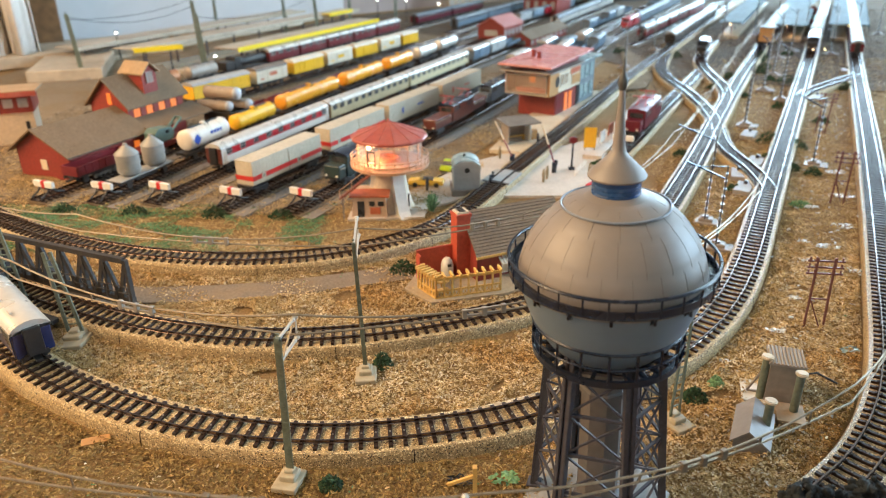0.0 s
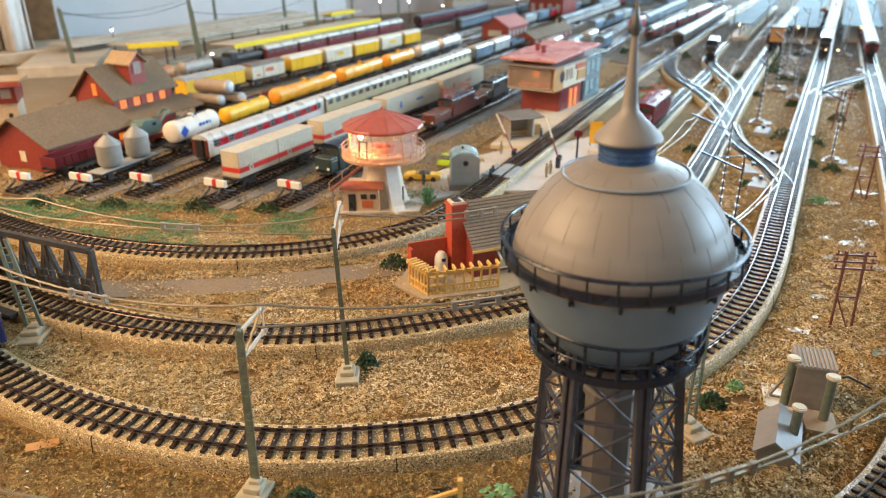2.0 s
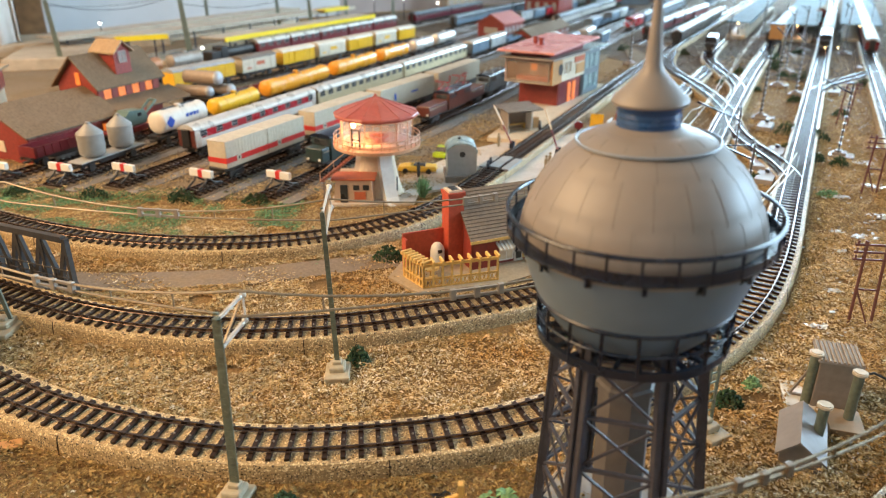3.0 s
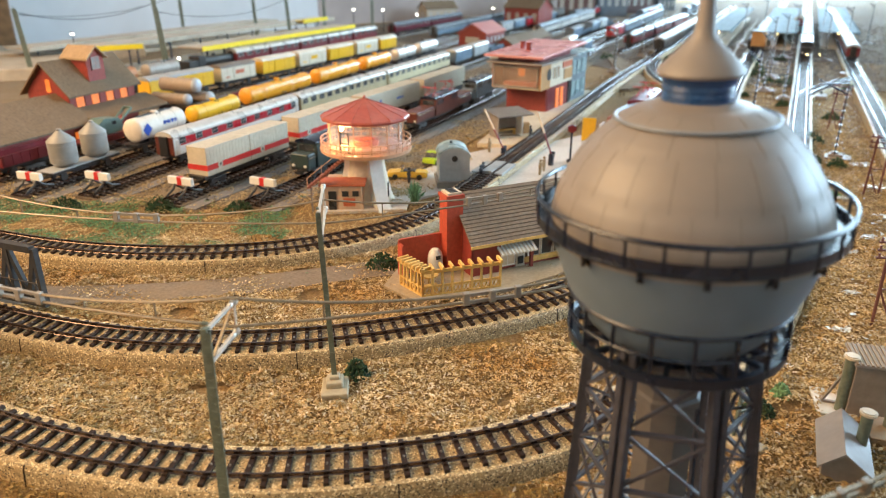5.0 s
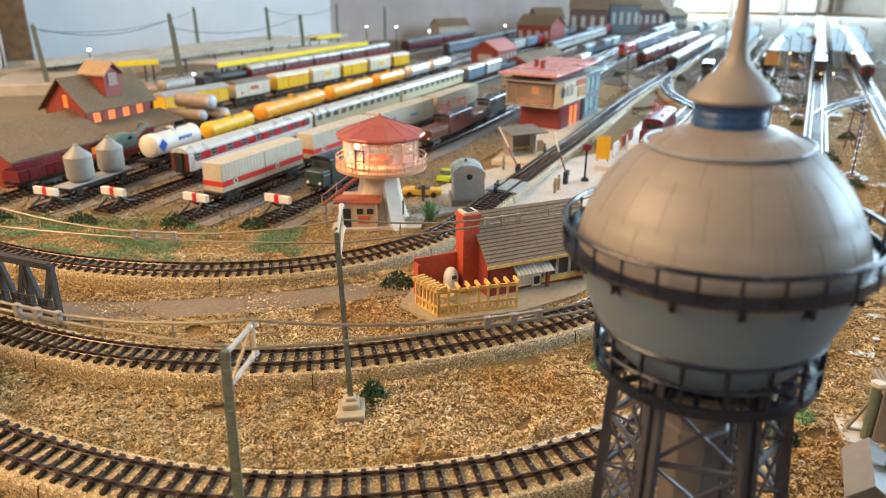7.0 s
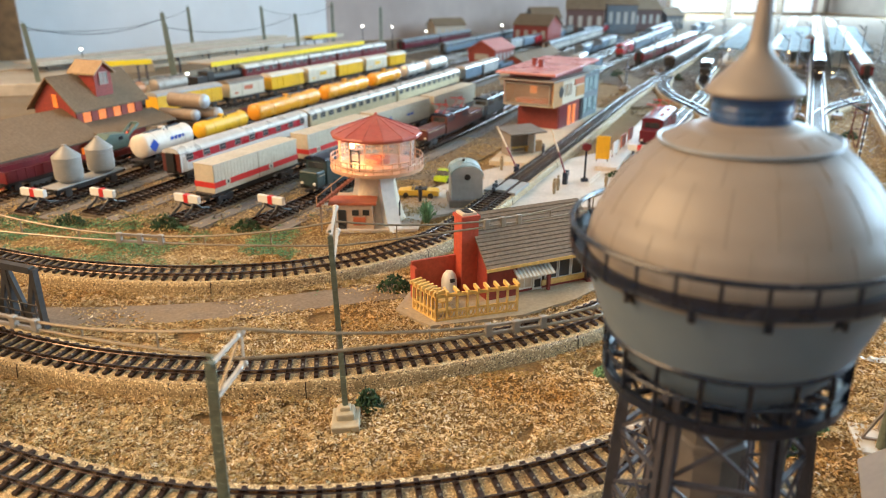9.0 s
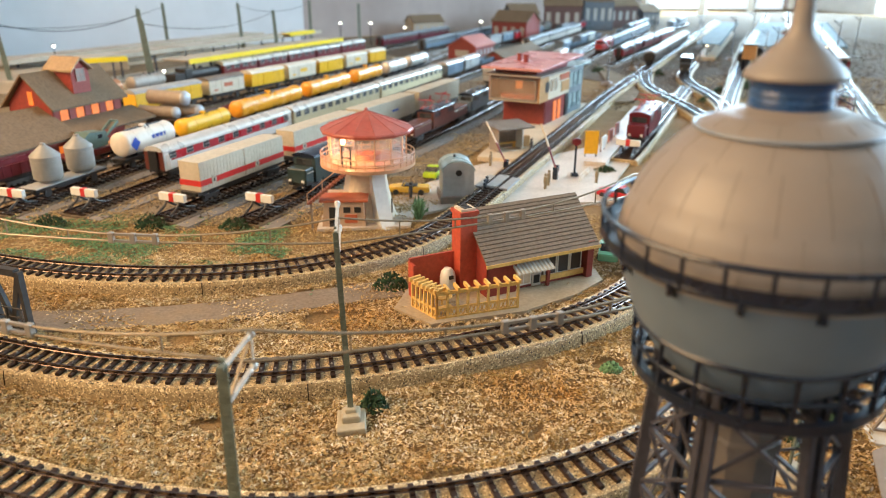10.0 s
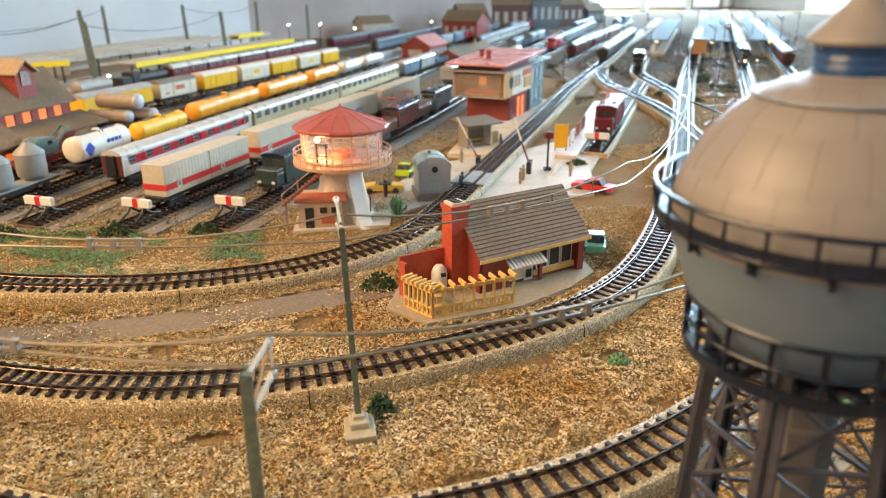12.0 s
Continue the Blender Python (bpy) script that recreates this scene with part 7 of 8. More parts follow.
for k, (x, y, w) in enumerate(((0.51, 0.796, 14), (0.463, 0.737, 15), (0.44, 0.75, 8), (0.37, 0.613, 7), (0.327, 0.551, 8), (0.46, 0.671, 7), (0.56, 0.90, 14), (0.50, 0.86, 10), (0.60, 1.0, 16), (0.263, 0.502, 5), (0.42, 0.70, 6))):
    foil(x, y, w, 60 + k, M_FOIL, "crumpled pale foil scrap on the ground")
for k, (x, y, w, mt, lb) in enumerate(((0.376, 0.519, 9, M_TURQ, "dark teal foil scrap on the ground"), (0.068, 0.362, 11, M_GREEN, "crumpled green foam scrap beside the tower"), (0.040, 0.36, 9, M_DARK, "black scrap lying before the tower"))):
    foil(x, y, w, 90 + k, mt, lb)
fence = thing("low_fence", pose(0.215, 0.99, 0.002, 0, 0, 62), "low pale railing by the crossing", "fence")
for k in range(5):
    part("fence_post", Shape().box(k * 12, 0, 5, 1.2, 1.2, 10), M_WHITE, fence)
for z in (5, 9.5):
    part("fence_rail", Shape().box(24, 0, z, 50, 0.9, 1.0), M_WHITE, fence)


# ---- sheds and poles on the right-hand ground ----
def twin_sheds(m, front):
    t = thing("grey_sheds", m, "pair of taupe plastic pump sheds with round posts", "shed")
    part("base", Shape().box(-4, 12, 1.0, 22, 30, 2.0, bevel=0.3), M_WHITE, t, "white plastic base plate")
    part("rear_tower", Shape().box(12, 12, 17.5, 23, 23, 35, bevel=0.4), M_BROWNGREY, t)
    part("rear_roof", Shape().box(12, 12, 36, 26, 27, 1.8, bevel=0.3), M_GREYPLAIN, t, "beige roof slab")
    for k in range(10):
        part("roof_rib", Shape().box(0.3 + 2.6 * k, 12, 37.2, 1.5, 27, 0.9, bevel=0.2), M_RIBROOF, t)
    for x, y, z in ((-2, 4, 38), (19.5, -13, 38), (-2.7, -42.6, 30)):
        p = part("round_post", Shape().cyl((x, y, 1 if y > -30 else 9), (x, y, z), 3.0, n=18), M_MAST, t, "grey-green round post")
        part("post_cap", Shape().cyl((x, y, z), (x, y, z + 1.4), 4.4, n=18).cyl((x, y, z + 1.4), (x, y, z + 2.0), 3.4, n=18), M_CREAM, p, "cream round cap")
    part("side_plate", Shape().box(17, -16, 3, 20, 24, 6, bevel=0.4), M_PALEBROWN, t, "tan plastic plinth")
    part("pipe", Shape().tube([(24, 12, 22), (36, 16, 24), (50, 10, 21)], 0.8, 6), M_DARK, t)
    part("strut", Shape().bar((-1, 12, 24), (-11, 10, 3), 1.4).bar((-11, 10, 3), (-2, 10, 3), 1.4), M_BROWNGREY, t)
    fs = part("front_shed", Shape().prism([(-9, 0.5), (13, 0.5), (13, 8), (0, 17.6), (-9, 8.6)], -22, 20), M_BROWNGREY, t, at=front)
    for x0, z0, x1, z1 in ((-11.5, 7.4, 0, 18.4), (15.5, 7.0, 0, 18.4)):
        part("front_roof", Shape().prism([(x0, z0), (x1, z1), (x1, z1 + 1.3), (x0, z0 + 1.3)], -24, 21), M_GREYPLAIN, fs, "smooth grey roof")
    return t


M_GREYPLAIN = material("smooth_grey_plastic", (0.30, 0.27, 0.25), 0.6, scale=150, vary=0.08, bump=0.05, dirt=0.2)
M_RIBROOF = material("ribbed_beige_roof", (0.33, 0.245, 0.165), 0.7, scale=150, vary=0.08, bump=0.05, dirt=0.15, spec=0.2)
twin_sheds(pose(0.2735, 0.448, 0, 0, 0, -17), pose(-0.013, -0.044, 0, 0, 0, -9))


def telegraph_pole(m, H=72):
    t = thing("telegraph_pole", m, "brown double telegraph pole with cross arms", "telegraph pole", "telegraph poles")
    for x in (-7, 7):
        part("post", Shape().bar((x * 1.15, 0, 0), (x, 0, H), 1.7), M_POLE, t)
    part("brace", Shape().bar((-7.4, 0, 32), (7.4, 0, 32), 1.2).bar((-7.4, 0, 32), (6, 0, 0), 1.2), M_POLE, t)
    for z in (H - 3, H - 9, H - 15):
        a = part("cross_arm", Shape().box(0, 0, z, 30, 1.6, 1.4), M_POLE, t)
        for x in (-13, -8, 8, 13):
            part("insulator", Shape().cyl((x, 0, z + 0.6), (x, 0, z + 3.4), 0.8, n=6), M_POLE, a)
    return t


M_POLE = material("red_brown_pole", (0.15, 0.055, 0.045), 0.5, scale=200, vary=0.15, bump=0.05, dirt=0.1)
telegraph_pole(pose(0.362, 0.556, 0, 0, -1.5, -10))
telegraph_pole(pose(0.540, 0.875, 0, 0, 1, -10))
telegraph_pole(pose(0.68, 1.22, 0, 0, 3, -10))


# ---- shrubs ----
def shrub(x, y, z, w, h, mat, label, seed):
    rng = random.Random(seed)
    bm = bmesh.new()
    for k in range(260):
        a, r = rng.uniform(0, 2 * math.pi), math.sqrt(rng.random())
        px, py = w * r * math.cos(a), w * 0.75 * r * math.sin(a)
        pz = h * (1 - r ** 2) * rng.uniform(0.1, 1.05)
        m = Matrix.LocRotScale((px, py, pz), Euler((rng.uniform(0, 6), rng.uniform(0, 6), rng.uniform(0, 6))), (rng.uniform(0.7, 2.4), rng.uniform(0.5, 1.5), rng.uniform(0.3, 0.9)))
        bmesh.ops.create_icosphere(bm, subdivisions=1, radius=1.0, matrix=m)
    s = Shape()
    s.bm.free()
    s.bm = bm
    return single("shrub", s, mat, label, "shrub", pose(x, y, z), "lichen shrubs")


for k, (x, y, w, h) in enumerate(((-0.375, 0.842, 17, 14), (-0.270, 0.836, 17, 15), (-0.183, 0.832, 17, 11), (-0.47, 0.85, 16, 13), (-0.565, 0.855, 15, 12), (-0.018, 0.676, 15, 13), (-0.024, 0.496, 9, 13),
                                  (0.222, 0.452, 11, 9), (0.132, 0.535, 7, 6), (0.245, 0.470, 6, 8), (0.262, 1.045, 16, 8), (0.40, 1.09, 14, 12), (0.545, 1.02, 14, 10), (0.60, 1.13, 18, 16), (0.72, 1.30, 16, 12),
                                  (0.425, 0.93, 12, 9), (0.62, 1.60, 16, 14), (0.70, 1.72, 16, 16), (0.80, 1.78, 18, 16), (0.86, 1.95, 18, 14), (-0.046, 0.356, 8, 8), (0.66, 1.52, 10, 8), (0.49, 0.87, 14, 6))):
    shrub(x, y, 0.001, w, h, M_GREEN if k in (8, 9, 22) else M_BUSH, "small fresh green foam tuft" if k in (8, 9, 22) else "dark green lichen shrub", 40 + k)


def foam_bush(x, y, w, h, seed):
    rng = random.Random(seed)
    bm = bmesh.new()
    for k in range(420):
        a, r = rng.uniform(0, 2 * math.pi), math.sqrt(rng.random())
        px, py = w * r * math.cos(a), w * 0.7 * r * math.sin(a)
        pz = h * (1 - 0.35 * r ** 4) * math.sqrt(rng.uniform(0.0, 1.0))
        m = Matrix.LocRotScale((px, py, pz), Euler((rng.uniform(0, 6), rng.uniform(0, 6), rng.uniform(0, 6))), (rng.uniform(1.8, 4.2), rng.uniform(1.5, 3.2), rng.uniform(1.2, 2.4)))
        bmesh.ops.create_icosphere(bm, subdivisions=1, radius=1.0, matrix=m)
    s = Shape()
    s.bm.free()
    s.bm = bm
    return single("bush", s, M_DARKFOAM, "tall near-black foam bush beside the corner track", "bush", pose(x, y, 0.0), "dark foam bushes")


M_DARKFOAM = material("near_black_foam", (0.010, 0.014, 0.016), 0.95, scale=400, vary=0.4, bump=0.4, dirt=0.2, dirt_color=(0.02, 0.025, 0.02), dirt_scale=90, island=0.4)
for k, (x, y, h) in enumerate(((0.203, 0.254, 97), (0.230, 0.258, 96), (0.257, 0.263, 89))):
    foam_bush(x, y, 17, h, 90 + k)


def feathery_plant(x, y, w, h, seed):
    rng = random.Random(seed)
    s = Shape()
    for k in range(130):
        a, r = rng.uniform(0, 6.28), rng.random()
        base = Vector((2.5 * math.cos(a), 2.5 * math.sin(a), 0))
        tip = Vector((w * r * math.cos(a), w * r * math.sin(a), h * (1.05 - 0.45 * r * r) * rng.uniform(0.5, 1)))
        mid = base.lerp(tip, 0.55) + Vector((0, 0, h * 0.12))
        s.bar(base, mid, 0.5, 0.3).bar(mid, tip, 0.7, 0.35)
    return single("feathery_plant", s, M_FRESH, "pale green feathery plant by the control tower", "plant", pose(x, y, 0.001))


M_FRESH = material("pale_green_leaf", (0.16, 0.30, 0.14), 0.8, scale=300, vary=0.3, bump=0, dirt=0.2, island=0.5)
feathery_plant(0.008, 0.850, 12, 27, 5)
rng = random.Random(9)
deb = Shape()
for k in range(700):
    x, y = rng.uniform(0.20, 0.9), rng.uniform(0.42, 1.6)
    if 0.02 < x - (0.40 + 0.50 * (y - 0.776)) < 0.14 + 0.06 * y:
        deb.box(x * 1000, y * 1000, 1.5, rng.uniform(1, 6), rng.uniform(1, 4), 0.6, rng.uniform(-20, 20), rng.uniform(-20, 20), rng.uniform(0, 180))
tagged(single("paper_scraps", deb, M_SCRAP := material("pale_scrap", (0.55, 0.60, 0.62), 0.5, bump=0, vary=0.2, dirt=0.1), "pale scraps lying on the ground", "scraps"), kind="stuff")


# ---- station canopies, far buildings, lamps ----
def canopy(a, b, width, z, label, fascia, roof, lit=False, group="station canopies"):
    ax, bx_ = Vector(a), Vector(b)
    L = (bx_ - ax).length * 1000
    ang = math.degrees(math.atan2(bx_.y - ax.y, bx_.x - ax.x))
    c = thing("platform_canopy", pose(a[0], a[1], 0, 0, 0, ang), label, "canopy", group)
    part("platform", Shape().box(L / 2, width / 2, 5, L, width * 0.8, 10, bevel=0.6), M_CREAM, c)
    part("roof", Shape().box(L / 2, width / 2, z, L, width, 3, bevel=0.5), roof, c)
    part("fascia", Shape().box(L / 2, -0.8, z - 1.5, L, 1.6, 11), fascia, c, "coloured roof edge")
    n = max(2, int(L / 110))
    for k in range(n):
        part("post", Shape().bar((L * (k + 0.5) / n, width / 2, 8), (L * (k + 0.5) / n, width / 2, z), 3.4), M_BROWNSTEEL, c)
    if lit:
        for k in range(3):
            part("lamp", Shape().ball(20 + 60 * k, width / 2, z - 5, 2.0), M_BULB, c, "glowing lamp")
    return c


M_STATIONROOF = material("blue_grey_station_roof", (0.11, 0.15, 0.17), 0.8, scale=40, vary=0.3, bump=0.05, dirt=0.3, spec=0.25)
M_FASCIA = material("bright_yellow_edge", (0.85, 0.60, 0.02), 0.4, bump=0, vary=0.05, dirt=0.05)
canopy((-0.489, 1.768), (-0.20, 2.37), 75, 66, "long station canopy with pale roof and bright yellow edge", M_FASCIA, M_BOARD)
canopy((-0.738, 1.764), (-0.30, 2.67), 80, 66, "long station canopy with pale boarded roof", M_BOARD, M_BOARD)
canopy((-0.738, 1.752), (-0.64, 1.815), 30, 68, "short bright yellow station roof", M_FASCIA, M_FASCIA)
canopy((-0.373, 2.463), (-0.314, 2.60), 30, 72, "short bright yellow station roof", M_FASCIA, M_FASCIA)
canopy((-0.95, 1.90), (-0.52, 2.80), 90, 50, "low pale station roof near the wall", M_BOARD, M_BOARD)
for a, b, w in (((1.13, 2.28), (1.72, 3.45), 110), ((1.32, 2.28), (1.92, 3.45), 110), ((0.96, 2.36), (1.5, 3.45), 70)):
    canopy(a, b, w, 50, "bright pale station roof over a platform", M_STATIONROOF, M_STATIONROOF, True)
    point_lamp("station_lamp", a[0] - 0.02, a[1] + 0.06, 0.035, 0.03, (1.0, 0.5, 0.2))


def brick_hall(m, L, W, H, R, label, windows=4, roof=None, walls=None):
    b = thing("brick_hall", m, label, "building", "far station buildings")
    part("wall_block", Shape().box(L / 2, W / 2, H / 2, L, W, H), walls or M_RED, b)
    part("gable", sideways(Shape().prism([(0, H - 1), (W, H - 1), (W / 2, R)], 0, L)), walls or M_RED, b)
    for s in (-1, 1):
        part("roof", sideways(Shape().prism([(W / 2 + s * (W / 2 + 5), H - 3), (W / 2, R + 1), (W / 2, R + 4), (W / 2 + s * (W / 2 + 5), H)], -5, L + 5)), roof or M_GREYROOFX, b)
    for k in range(windows):
        part("window", Shape().box(L * (k + 0.5) / windows, -0.5, H * 0.55, L / windows * 0.45, 1, H * 0.4), M_WINFRAME, b)
    part("end_window", Shape().box(-0.5, W / 2, H * 0.55, 1, W * 0.5, H * 0.4), M_WINFRAME, b)
    return b


brick_hall(pose(0.20, 2.33, 0, 0, 0, 62), 150, 90, 45, 70, "low red engine shed with pale roof", 5, M_REDROOF)
brick_hall(pose(0.27, 2.20, 0, 0, 0, 62), 330, 60, 26, 42, "long low shed with grey roof beside the red hall", 8)
brick_hall(pose(0.33, 3.05, 0, 0, 0, -35), 150, 120, 80, 115, "tall red brick hall with pale windows", 4)
M_PLUM = material("plum_brown_walls", (0.13, 0.075, 0.07), 0.7, scale=120, vary=0.15, bump=0.1, dirt=0.3)
M_SLATE = material("slate_blue_walls", (0.12, 0.14, 0.16), 0.7, scale=120, vary=0.15, bump=0.1, dirt=0.3)
for x, y, turn, L, W, H, R, mat, lb in ((0.62, 3.52, -10, 170, 120, 120, 165, M_PLUM, "tall plum-brown town house before the wall"), (0.84, 3.66, 8, 150, 120, 135, 185, M_SLATE, "tall slate-grey town house before the wall"), (1.02, 3.86, 20, 170, 120, 105, 150, M_PLUM, "brown town house near the window"),
                                        (0.46, 3.44, 12, 130, 110, 85, 125, M_SLATE, "grey town house before the wall"), (1.24, 4.02, 30, 130, 110, 70, 105, M_SLATE, "low grey house near the window"), (0.02, 3.26, 30, 150, 70, 60, 85, M_BOARD, "pale low shed before the wall")):
    brick_hall(pose(x, y, 0, 0, 0, turn), L, W, H, R, lb, 4, None, mat)
brick_hall(pose(1.40, 2.75, 0.0, 0, 0, 62), 160, 60, 40, 60, "small red station house between the platforms", 4)

# more lines and trains far off
M_FARROOF = material("dull_grey_roof", (0.11, 0.125, 0.14), 0.55, scale=100, vary=0.15, bump=0.04, dirt=0.3)
M_FARTAN = material("far_tan", (0.20, 0.145, 0.09), 0.85, scale=200, vary=0.3, bump=0.3, dirt=0.4, dirt_scale=20, spec=0.15)
FAR = []
for pts in (((0.575, 2.20), (0.80, 2.615), (1.30, 3.53)), ((0.50, 2.27), (0.634, 2.529), (0.872, 3.02), (1.1, 3.50)), ((0.33, 2.45), (0.55, 2.95), (0.80, 3.5)), ((0.02, 2.5), (0.22, 2.95), (0.42, 3.38)), ((-0.12, 2.62), (0.05, 2.98), (0.17, 3.22))):
    FAR.append(track(pts, "far station track", bed=4.0, width=40, bedmat=M_YARD, group="far tracks"))
put(lambda L: box_loco(L, M_COACHRED, "red locomotive far down the station", 0.10, M_COACHRED), FAR[1], 2.50, 2.66, RAIL_YARD)
for a in (2.02, 2.30, 2.58):
    put(lambda L: coach(L, M_DARKRED, M_BLUEGREY, "dark red coach far down the station", 9, vents=False), FAR[0], a + 0.28, a + 0.54, RAIL_YARD)
for ln_, a0, n, mt in ((FAR[1], 2.67, 3, M_BLUEGREY), (FAR[2], 2.6, 3, M_SILVER), (FAR[3], 2.55, 3, M_BLUEGREY), (FAR[4], 2.66, 2, M_CRIMSON)):
    for k in range(n):
        put(lambda L: coach(L, mt, M_FARROOF, "passenger coach far down the station", 9, vents=False), ln_, a0 + 0.27 * k, a0 + 0.27 * k + 0.265, RAIL_YARD)


MORE = []
for pts in (((0.46, 2.42), (0.62, 2.76), (0.98, 3.5)), ((0.24, 2.62), (0.43, 3.0), (0.66, 3.46)), ((0.12, 2.50), (0.32, 2.90), (0.55, 3.36)), ((0.36, 1.88), (0.44, 2.08), (0.56, 2.36)), ((0.27, 1.86), (0.36, 2.06), (0.46, 2.28)), ((0.40, 3.05), (0.55, 3.34), (0.70, 3.63)), ((0.62, 3.25), (0.80, 3.58), (0.93, 3.83)), ((0.86, 3.15), (1.05, 3.52), (1.25, 3.92)), ((1.20, 3.5), (1.38, 3.85), (1.55, 4.18))):
    MORE.append(track(pts, "far station track", bed=4.0, width=40, bedmat=M_YARDBED, group="far tracks"))
for ln_, y0, kinds in ((MORE[0], 2.46, "bgbwg"), (MORE[1], 2.68, "wbrgb"), (MORE[2], 2.92, "gbw"), (MORE[3], 1.94, "gb"), (MORE[4], 2.0, "b"), (MORE[5], 3.08, "rbgw"), (MORE[6], 3.3, "bwrb"), (MORE[7], 3.2, "gbrwb"), (MORE[8], 3.53, "bgbw")):
    for k, c in enumerate(kinds):
        a, b = y0 + 0.118 * k, y0 + 0.118 * k + 0.114
        if c == "g":
            put(lambda L: gondola(L, M_BLUEGREY, "blue-grey open wagon far down the station"), ln_, a, b, RAIL_YARD)
        else:
            put(lambda L: box_wagon(L, {"b": M_BLUEGREY, "w": M_GREY, "r": M_COACHRED}[c], M_FARROOF, {"b": "blue-grey", "w": "pale grey", "r": "red"}[c] + " box wagon far down the station"), ln_, a, b, RAIL_YARD)


def street_lamp(m, H=70):
    t = thing("street_lamp", m, "slim dark street lamp with glowing head", "street lamp", "street lamps")
    part("post", Shape().cyl((0, 0, 0), (0, 0, H), 1.6, 1.0, 8), M_STEEL, t)
    part("hood", Shape().lathe([(0, H + 3), (5, H), (6, H - 1), (0, H - 1)], 12), M_STEEL, t)
    part("bulb", Shape().ball(0, 0, H - 3, 3.8), M_BULBWHITE, t, "glowing white bulb")
    return t


M_BULBWHITE = material("white_bulb", (1, 1, 0.95), 0.4, bump=0, dirt=0, emit=(1.0, 0.92, 0.78), emit_power=9.0)
for x, y, h in ((-0.896, 2.02, 78), (-0.25, 2.85, 86), (-0.14, 2.85, 85), (-0.015, 2.85, 70), (0.27, 2.9, 88), (-0.60, 1.93, 28), (-0.395, 1.655, 44)):
    street_lamp(pose(x, y, 0), h)
for x, y, h, lean in ((-0.872, 1.75, 153, -4), (-0.553, 1.72, 156, -4), (-0.605, 1.85, 172, -3), (-0.765, 2.5, 160, -1), (-0.53, 2.5, 162, -2), (-0.384, 2.3, 150, -3), (-0.365, 2.9, 160, 0), (-0.185, 2.9, 145, 0)):
    mast(pose(x, y, 0, 0, lean, 20) @ Matrix.Diagonal((2.0, 2.0, 1, 1)), h, (0, 0), False, "tall yard masts")
catw = thing("yard_wire", Matrix.Identity(4), "thin slack wires between the tall yard masts", "overhead wire", "overhead wires")
for a, b in (((-0.883, 1.75, 146), (-0.614, 1.85, 160)), ((-0.562, 1.72, 148), (-0.392, 2.30, 145)), ((-0.535, 2.50, 155), (-0.365, 2.9, 152)), ((-0.883, 1.75, 140), (-0.77, 2.5, 150))):
    pts = [(1000 * (a[0] + (b[0] - a[0]) * u), 1000 * (a[1] + (b[1] - a[1]) * u), a[2] + (b[2] - a[2]) * u - 50 * u * (1 - u) * 2) for u in [q / 10 for q in range(11)]]
    part("wire", Shape().tube(pts, 0.7, 5), M_STEEL, catw)


# ---- left end: curtain, wooden post, board, tank group ----
single("wooden_post", Shape().box(0, 0, 500, 70, 60, 1100, bevel=4), M_WOOD, "brown wooden post by the curtain", "post", pose(-1.165, 2.17, 0, 0, 0, 30))
cur = Shape()
rows = []
for k in range(61):
    u = k / 60
    x = -330 + 330 * u
    rows.append([cur.bm.verts.new((x, 26 * math.sin(u * 34) + 10 * math.sin(u * 91), z)) for z in (-20, 300, 600, 1000)])
for a, b in zip(rows, rows[1:]):
    for j in range(3):
        cur.bm.faces.new((a[j], a[j + 1], b[j + 1], b[j]))
ct = single("curtain", cur, M_CLOTH, "white hanging curtain with soft folds", "curtain", pose(-1.085, 1.96, 0.03, 0, 0, 25), smooth=True)
sol = ct.modifiers.new("thickness", "SOLIDIFY")
sol.thickness = 0.004
single("shelf_board", Shape().box(0, 0, 0, 900, 260, 30, bevel=3), M_BOARD, "pale board lying along the wall", "board", pose(-1.20, 1.98, 0.016, 0, 0, 38))
single("pale_box", Shape().box(0, 0, 14, 170, 290, 28, bevel=3), M_BOARD, "pale wooden box standing by the curtain", "box", pose(-0.945, 1.855, 0, 0, 0, 18))
M_TANKBODY = material("tan_grey_tank", (0.36, 0.28, 0.21), 0.55, 0.0, scale=150, vary=0.1, bump=0.04, dirt=0.2)
M_CAPSILVER = material("dull_silver_cap", (0.40, 0.43, 0.46), 0.5, 0.15, scale=150, vary=0.1, bump=0.03, dirt=0.1)
tf = thing("gas_tanks", pose(-0.398, 1.287, 0.010, 0, 0, -18), "stack of three bare metal gas tanks with round ends", "tanks")
for x, y, z, r in ((0, -6, 31, 9.5), (24, 22, 31, 9.5), (10, 8, 52, 11.5)):
    g = part("tank", Shape().lathe([(0, -34), (r, -34), (r, 26), (r * 0.98, 29)], 28).move(Matrix.Translation((x, y, z)) @ Matrix.Rotation(math.pi / 2, 4, "Y")), M_TANKBODY, tf, "tan-grey tank body", smooth=True)
    part("tank_cap", Shape().lathe([(r * 1.03, 28), (r * 1.04, 30), (r * 0.9, 33.5), (r * 0.6, 36), (0, 37)], 28).move(Matrix.Translation((x, y, z)) @ Matrix.Rotation(math.pi / 2, 4, "Y")), M_CAPSILVER, g, "silver domed end cap", smooth=True)
part("cradle", Shape().box(10, 8, 11, 58, 50, 22, bevel=1), M_DARK, tf)


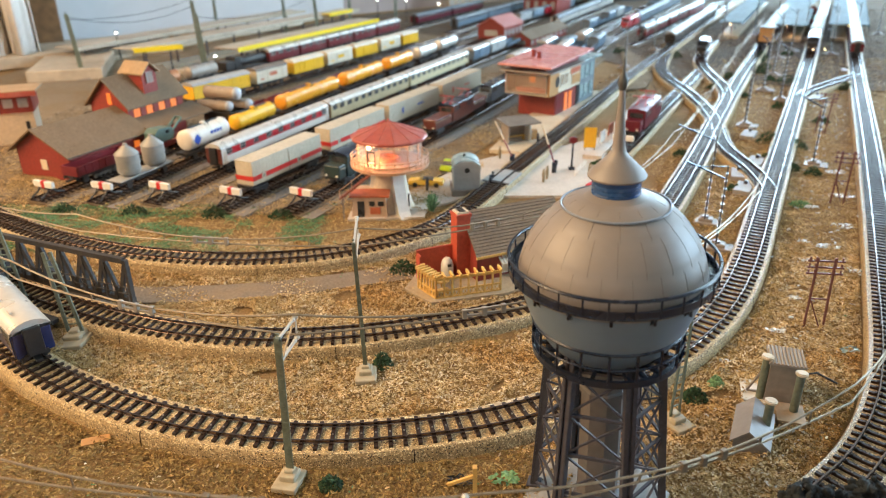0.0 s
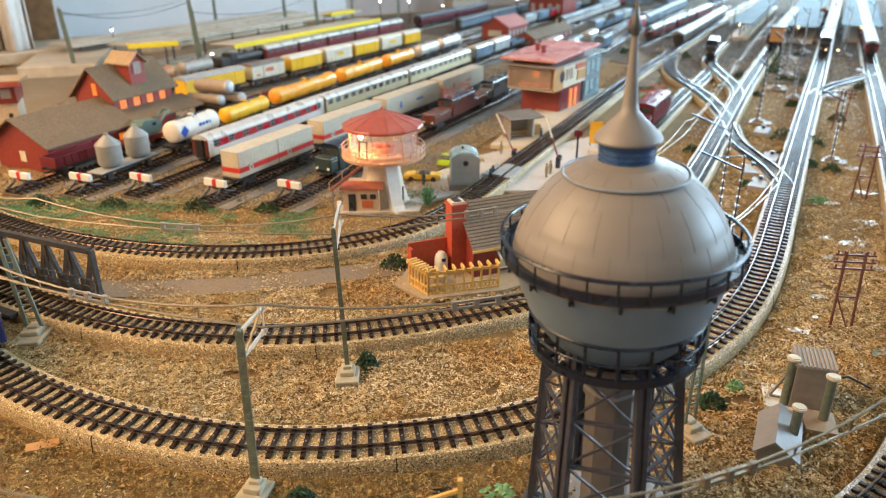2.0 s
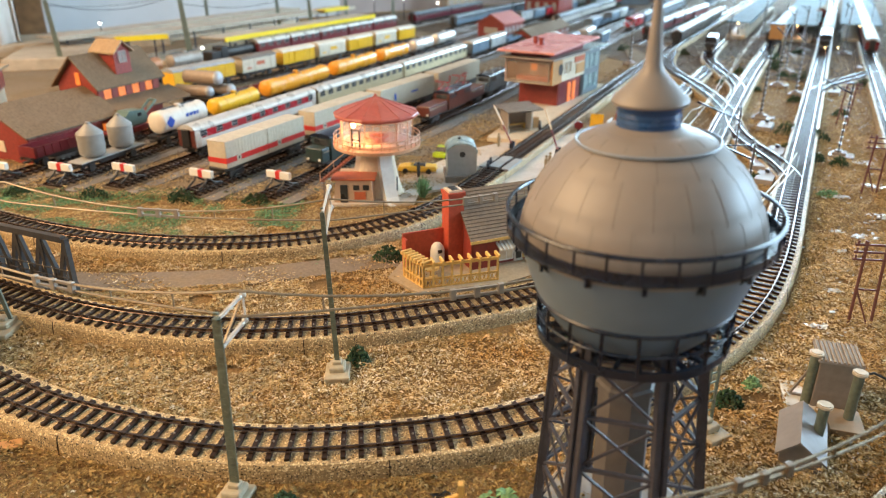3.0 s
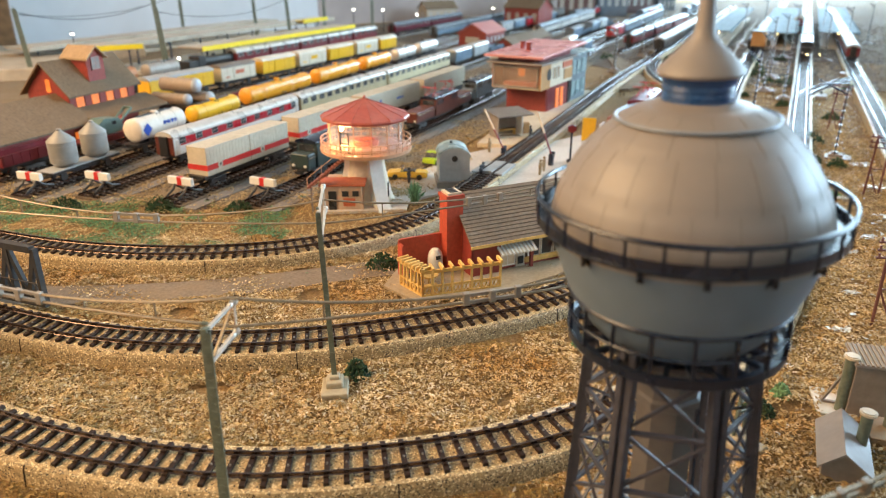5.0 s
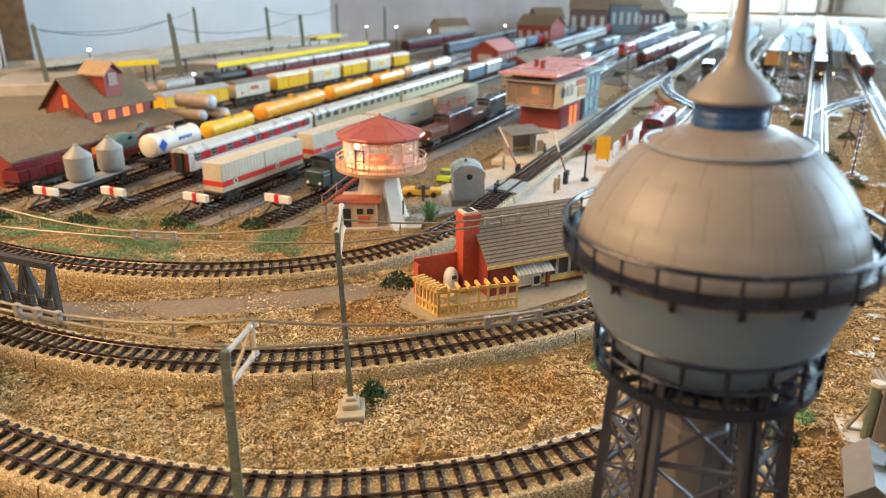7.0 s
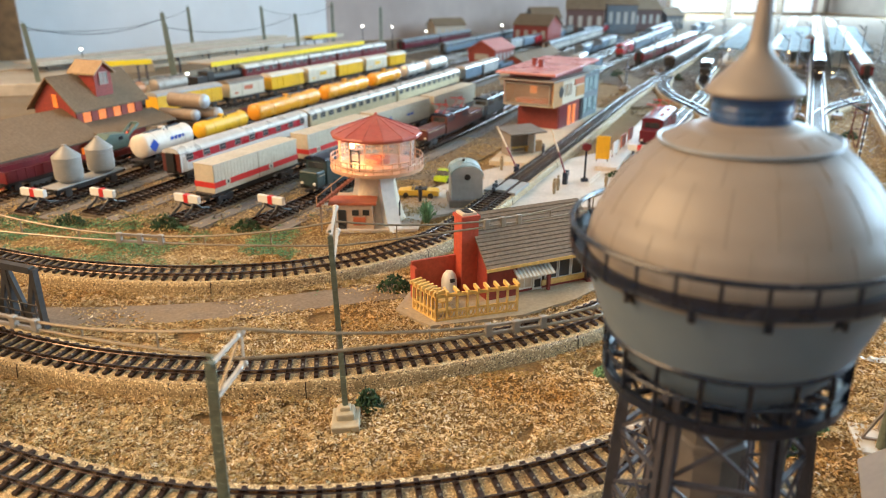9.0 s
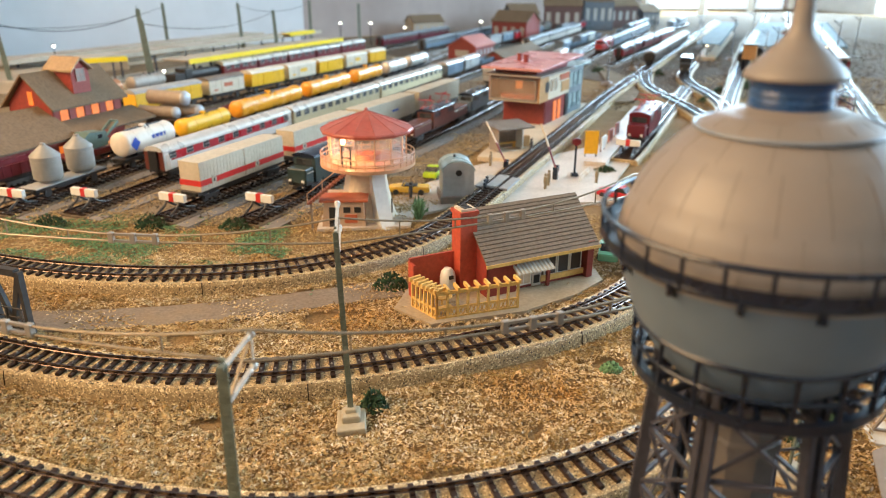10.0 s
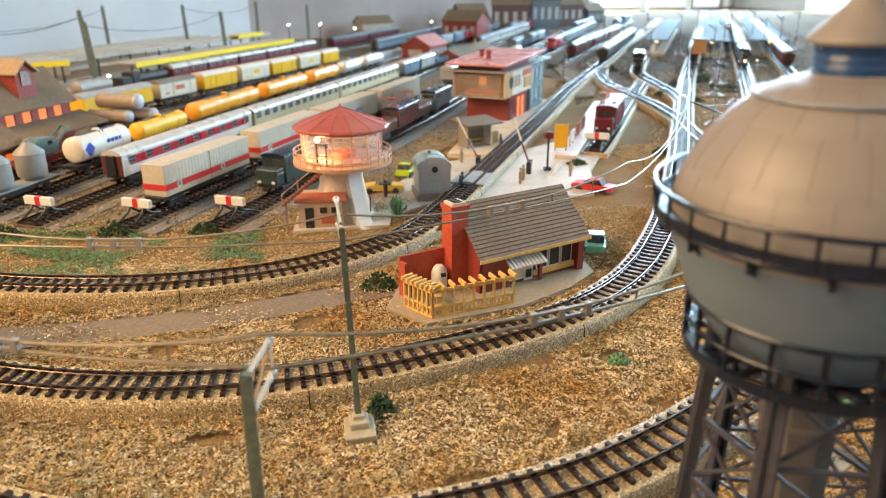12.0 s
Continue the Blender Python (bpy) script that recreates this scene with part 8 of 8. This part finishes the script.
# ---- clutter round the main lines ----
# Stand-ins for white sheets and slabs by the rails; lever and lantern are added.
def pale_slab(m, L, W, H):
    d = thing("pale_slab", m, "pale box standing in for white sheets beside the rails", "turnout drive", "turnout drives")
    part("housing", Shape().box(0, 0, H / 2, L, W, H, bevel=0.8), M_GREYPLAIN, d)
    part("lever", Shape().bar((L / 2, 0, 3), (L / 2 + 12, 0, 4), 1.4), M_STEEL, d)
    part("lantern", Shape().box(L * 0.3, 0, H + 2, 5, 5, 5), M_DARK, d)
    return d


for x, y, a in ((0.548, 1.20, 60), (0.437, 0.925, 60), (0.53, 1.38, 60), (0.633, 1.582, 60), (1.013, 1.787, 60), (0.452, 0.985, 70), (0.80, 1.49, 60), (0.50, 1.045, 60)):
    pale_slab(pose(x, y, 0.001, 0, 0, a), 44, 22, 7)
for x, y, h in ((0.569, 1.274, 114), (0.72, 1.48, 118), (0.724, 1.577, 116), (0.816, 1.751, 97), (0.93, 2.0, 118), (1.02, 2.12, 118), (0.48, 1.86, 100), (0.63, 2.15, 100), (1.10, 2.05, 130), (1.16, 2.35, 130), (1.24, 2.2, 130), (1.02, 2.4, 130), (0.90, 2.35, 120), (1.35, 2.55, 130), (1.22, 2.7, 130), (0.80, 2.5, 120), (1.45, 2.45, 130), (1.05, 2.75, 120)):
    mast(pose(x, y, 0, 0, 1, 60) @ Matrix.Diagonal((1.6, 1.6, 1, 1)), h, (0, 12), True, "lattice masts of the main lines")
put(lambda L: box_loco(L, M_DARK, "dark locomotive with lit lamps far down the line", 0.08), L_OUTER, 1.99, 2.18, RAIL_MAIN)
for a in (2.19, 2.44, 2.69):
    put(lambda L: coach(L, M_BLUEGREY, M_FARROOF, "blue-grey coach standing in the station", 10, vents=False), L_OUTER, a, a + 0.245, RAIL_MAIN)
for a in (2.10, 2.36, 2.62):
    put(lambda L: coach(L, M_DARK, M_FARROOF, "dark coach standing in the station", 10, vents=False), L_MIDDLE, a, a + 0.255, RAIL_MAIN)
for x, y, z in ((1.05, 1.985, 0.025), (1.02, 1.99, 0.025)):
    single("headlamp", Shape().ball(0, 0, 0, 1.5), M_BULB, "small glowing locomotive headlamp", "lamp", pose(x, y, z), "headlamps", smooth=True)


def signal_cabin_small(m):
    c = thing("relay_hut", m, "small brown box hut on dark legs", "hut")
    part("box", Shape().box(0, 0, 62, 40, 34, 36, bevel=0.6), M_YELLOWBROWN, c)
    part("roof", Shape().box(0, 0, 81, 46, 40, 3), M_GREYROOF, c)
    for x in (-15, 15):
        for y in (-12, 12):
            part("leg", Shape().bar((x, y, 0), (x, y, 45), 3), M_STEEL, c)
    return c


single("pale_platform", Shape().slab([(665, 2200), (705, 2180), (1190, 3080), (1150, 3100)], 0, 9), M_FARTAN, "long pale platform between the far tracks", "platform")
# Slab in place of the brown-tan ground between the curved tracks.
single("ground_slab", Shape().slab([(425, 1585), (470, 1600), (520, 1730), (560, 1990), (545, 2260), (500, 1960)], 0, 4), M_FARTAN, "thin tan slab standing in for brown-tan ground between the tracks", "board")
put(lambda L: box_loco(L, M_DARK, "black tank locomotive on the winding branch", 0.2, panto=False), L_BRANCH, 1.93, 2.06, 0.0126)
signal_cabin_small(pose(0.90, 2.02, 0, 0, 0, 62))
for k, (x, y, w, h) in enumerate(((0.70, 3.0, 30, 95), (0.60, 3.2, 32, 90), (0.16, 3.05, 40, 60), (0.30, 2.75, 24, 40))):
    shrub(x, y, 0.001, w, h, M_BUSH, "dark pointed lichen tree far off", 120 + k)
for k, (x, y, w) in enumerate(((0.568, 1.167, 19), (0.52, 1.063, 12), (0.565, 0.995, 13), (0.691, 1.419, 13), (0.91, 1.588, 17), (0.81, 1.661, 24), (0.785, 1.69, 15), (0.83, 1.84, 20), (0.88, 1.98, 22), (0.98, 2.05, 18), (0.66, 2.02, 18), (0.58, 1.98, 16), (0.52, 2.1, 20))):
    shrub(x, y, 0.001, w, w, M_BUSH, "dark green lichen shrub", 90 + k)
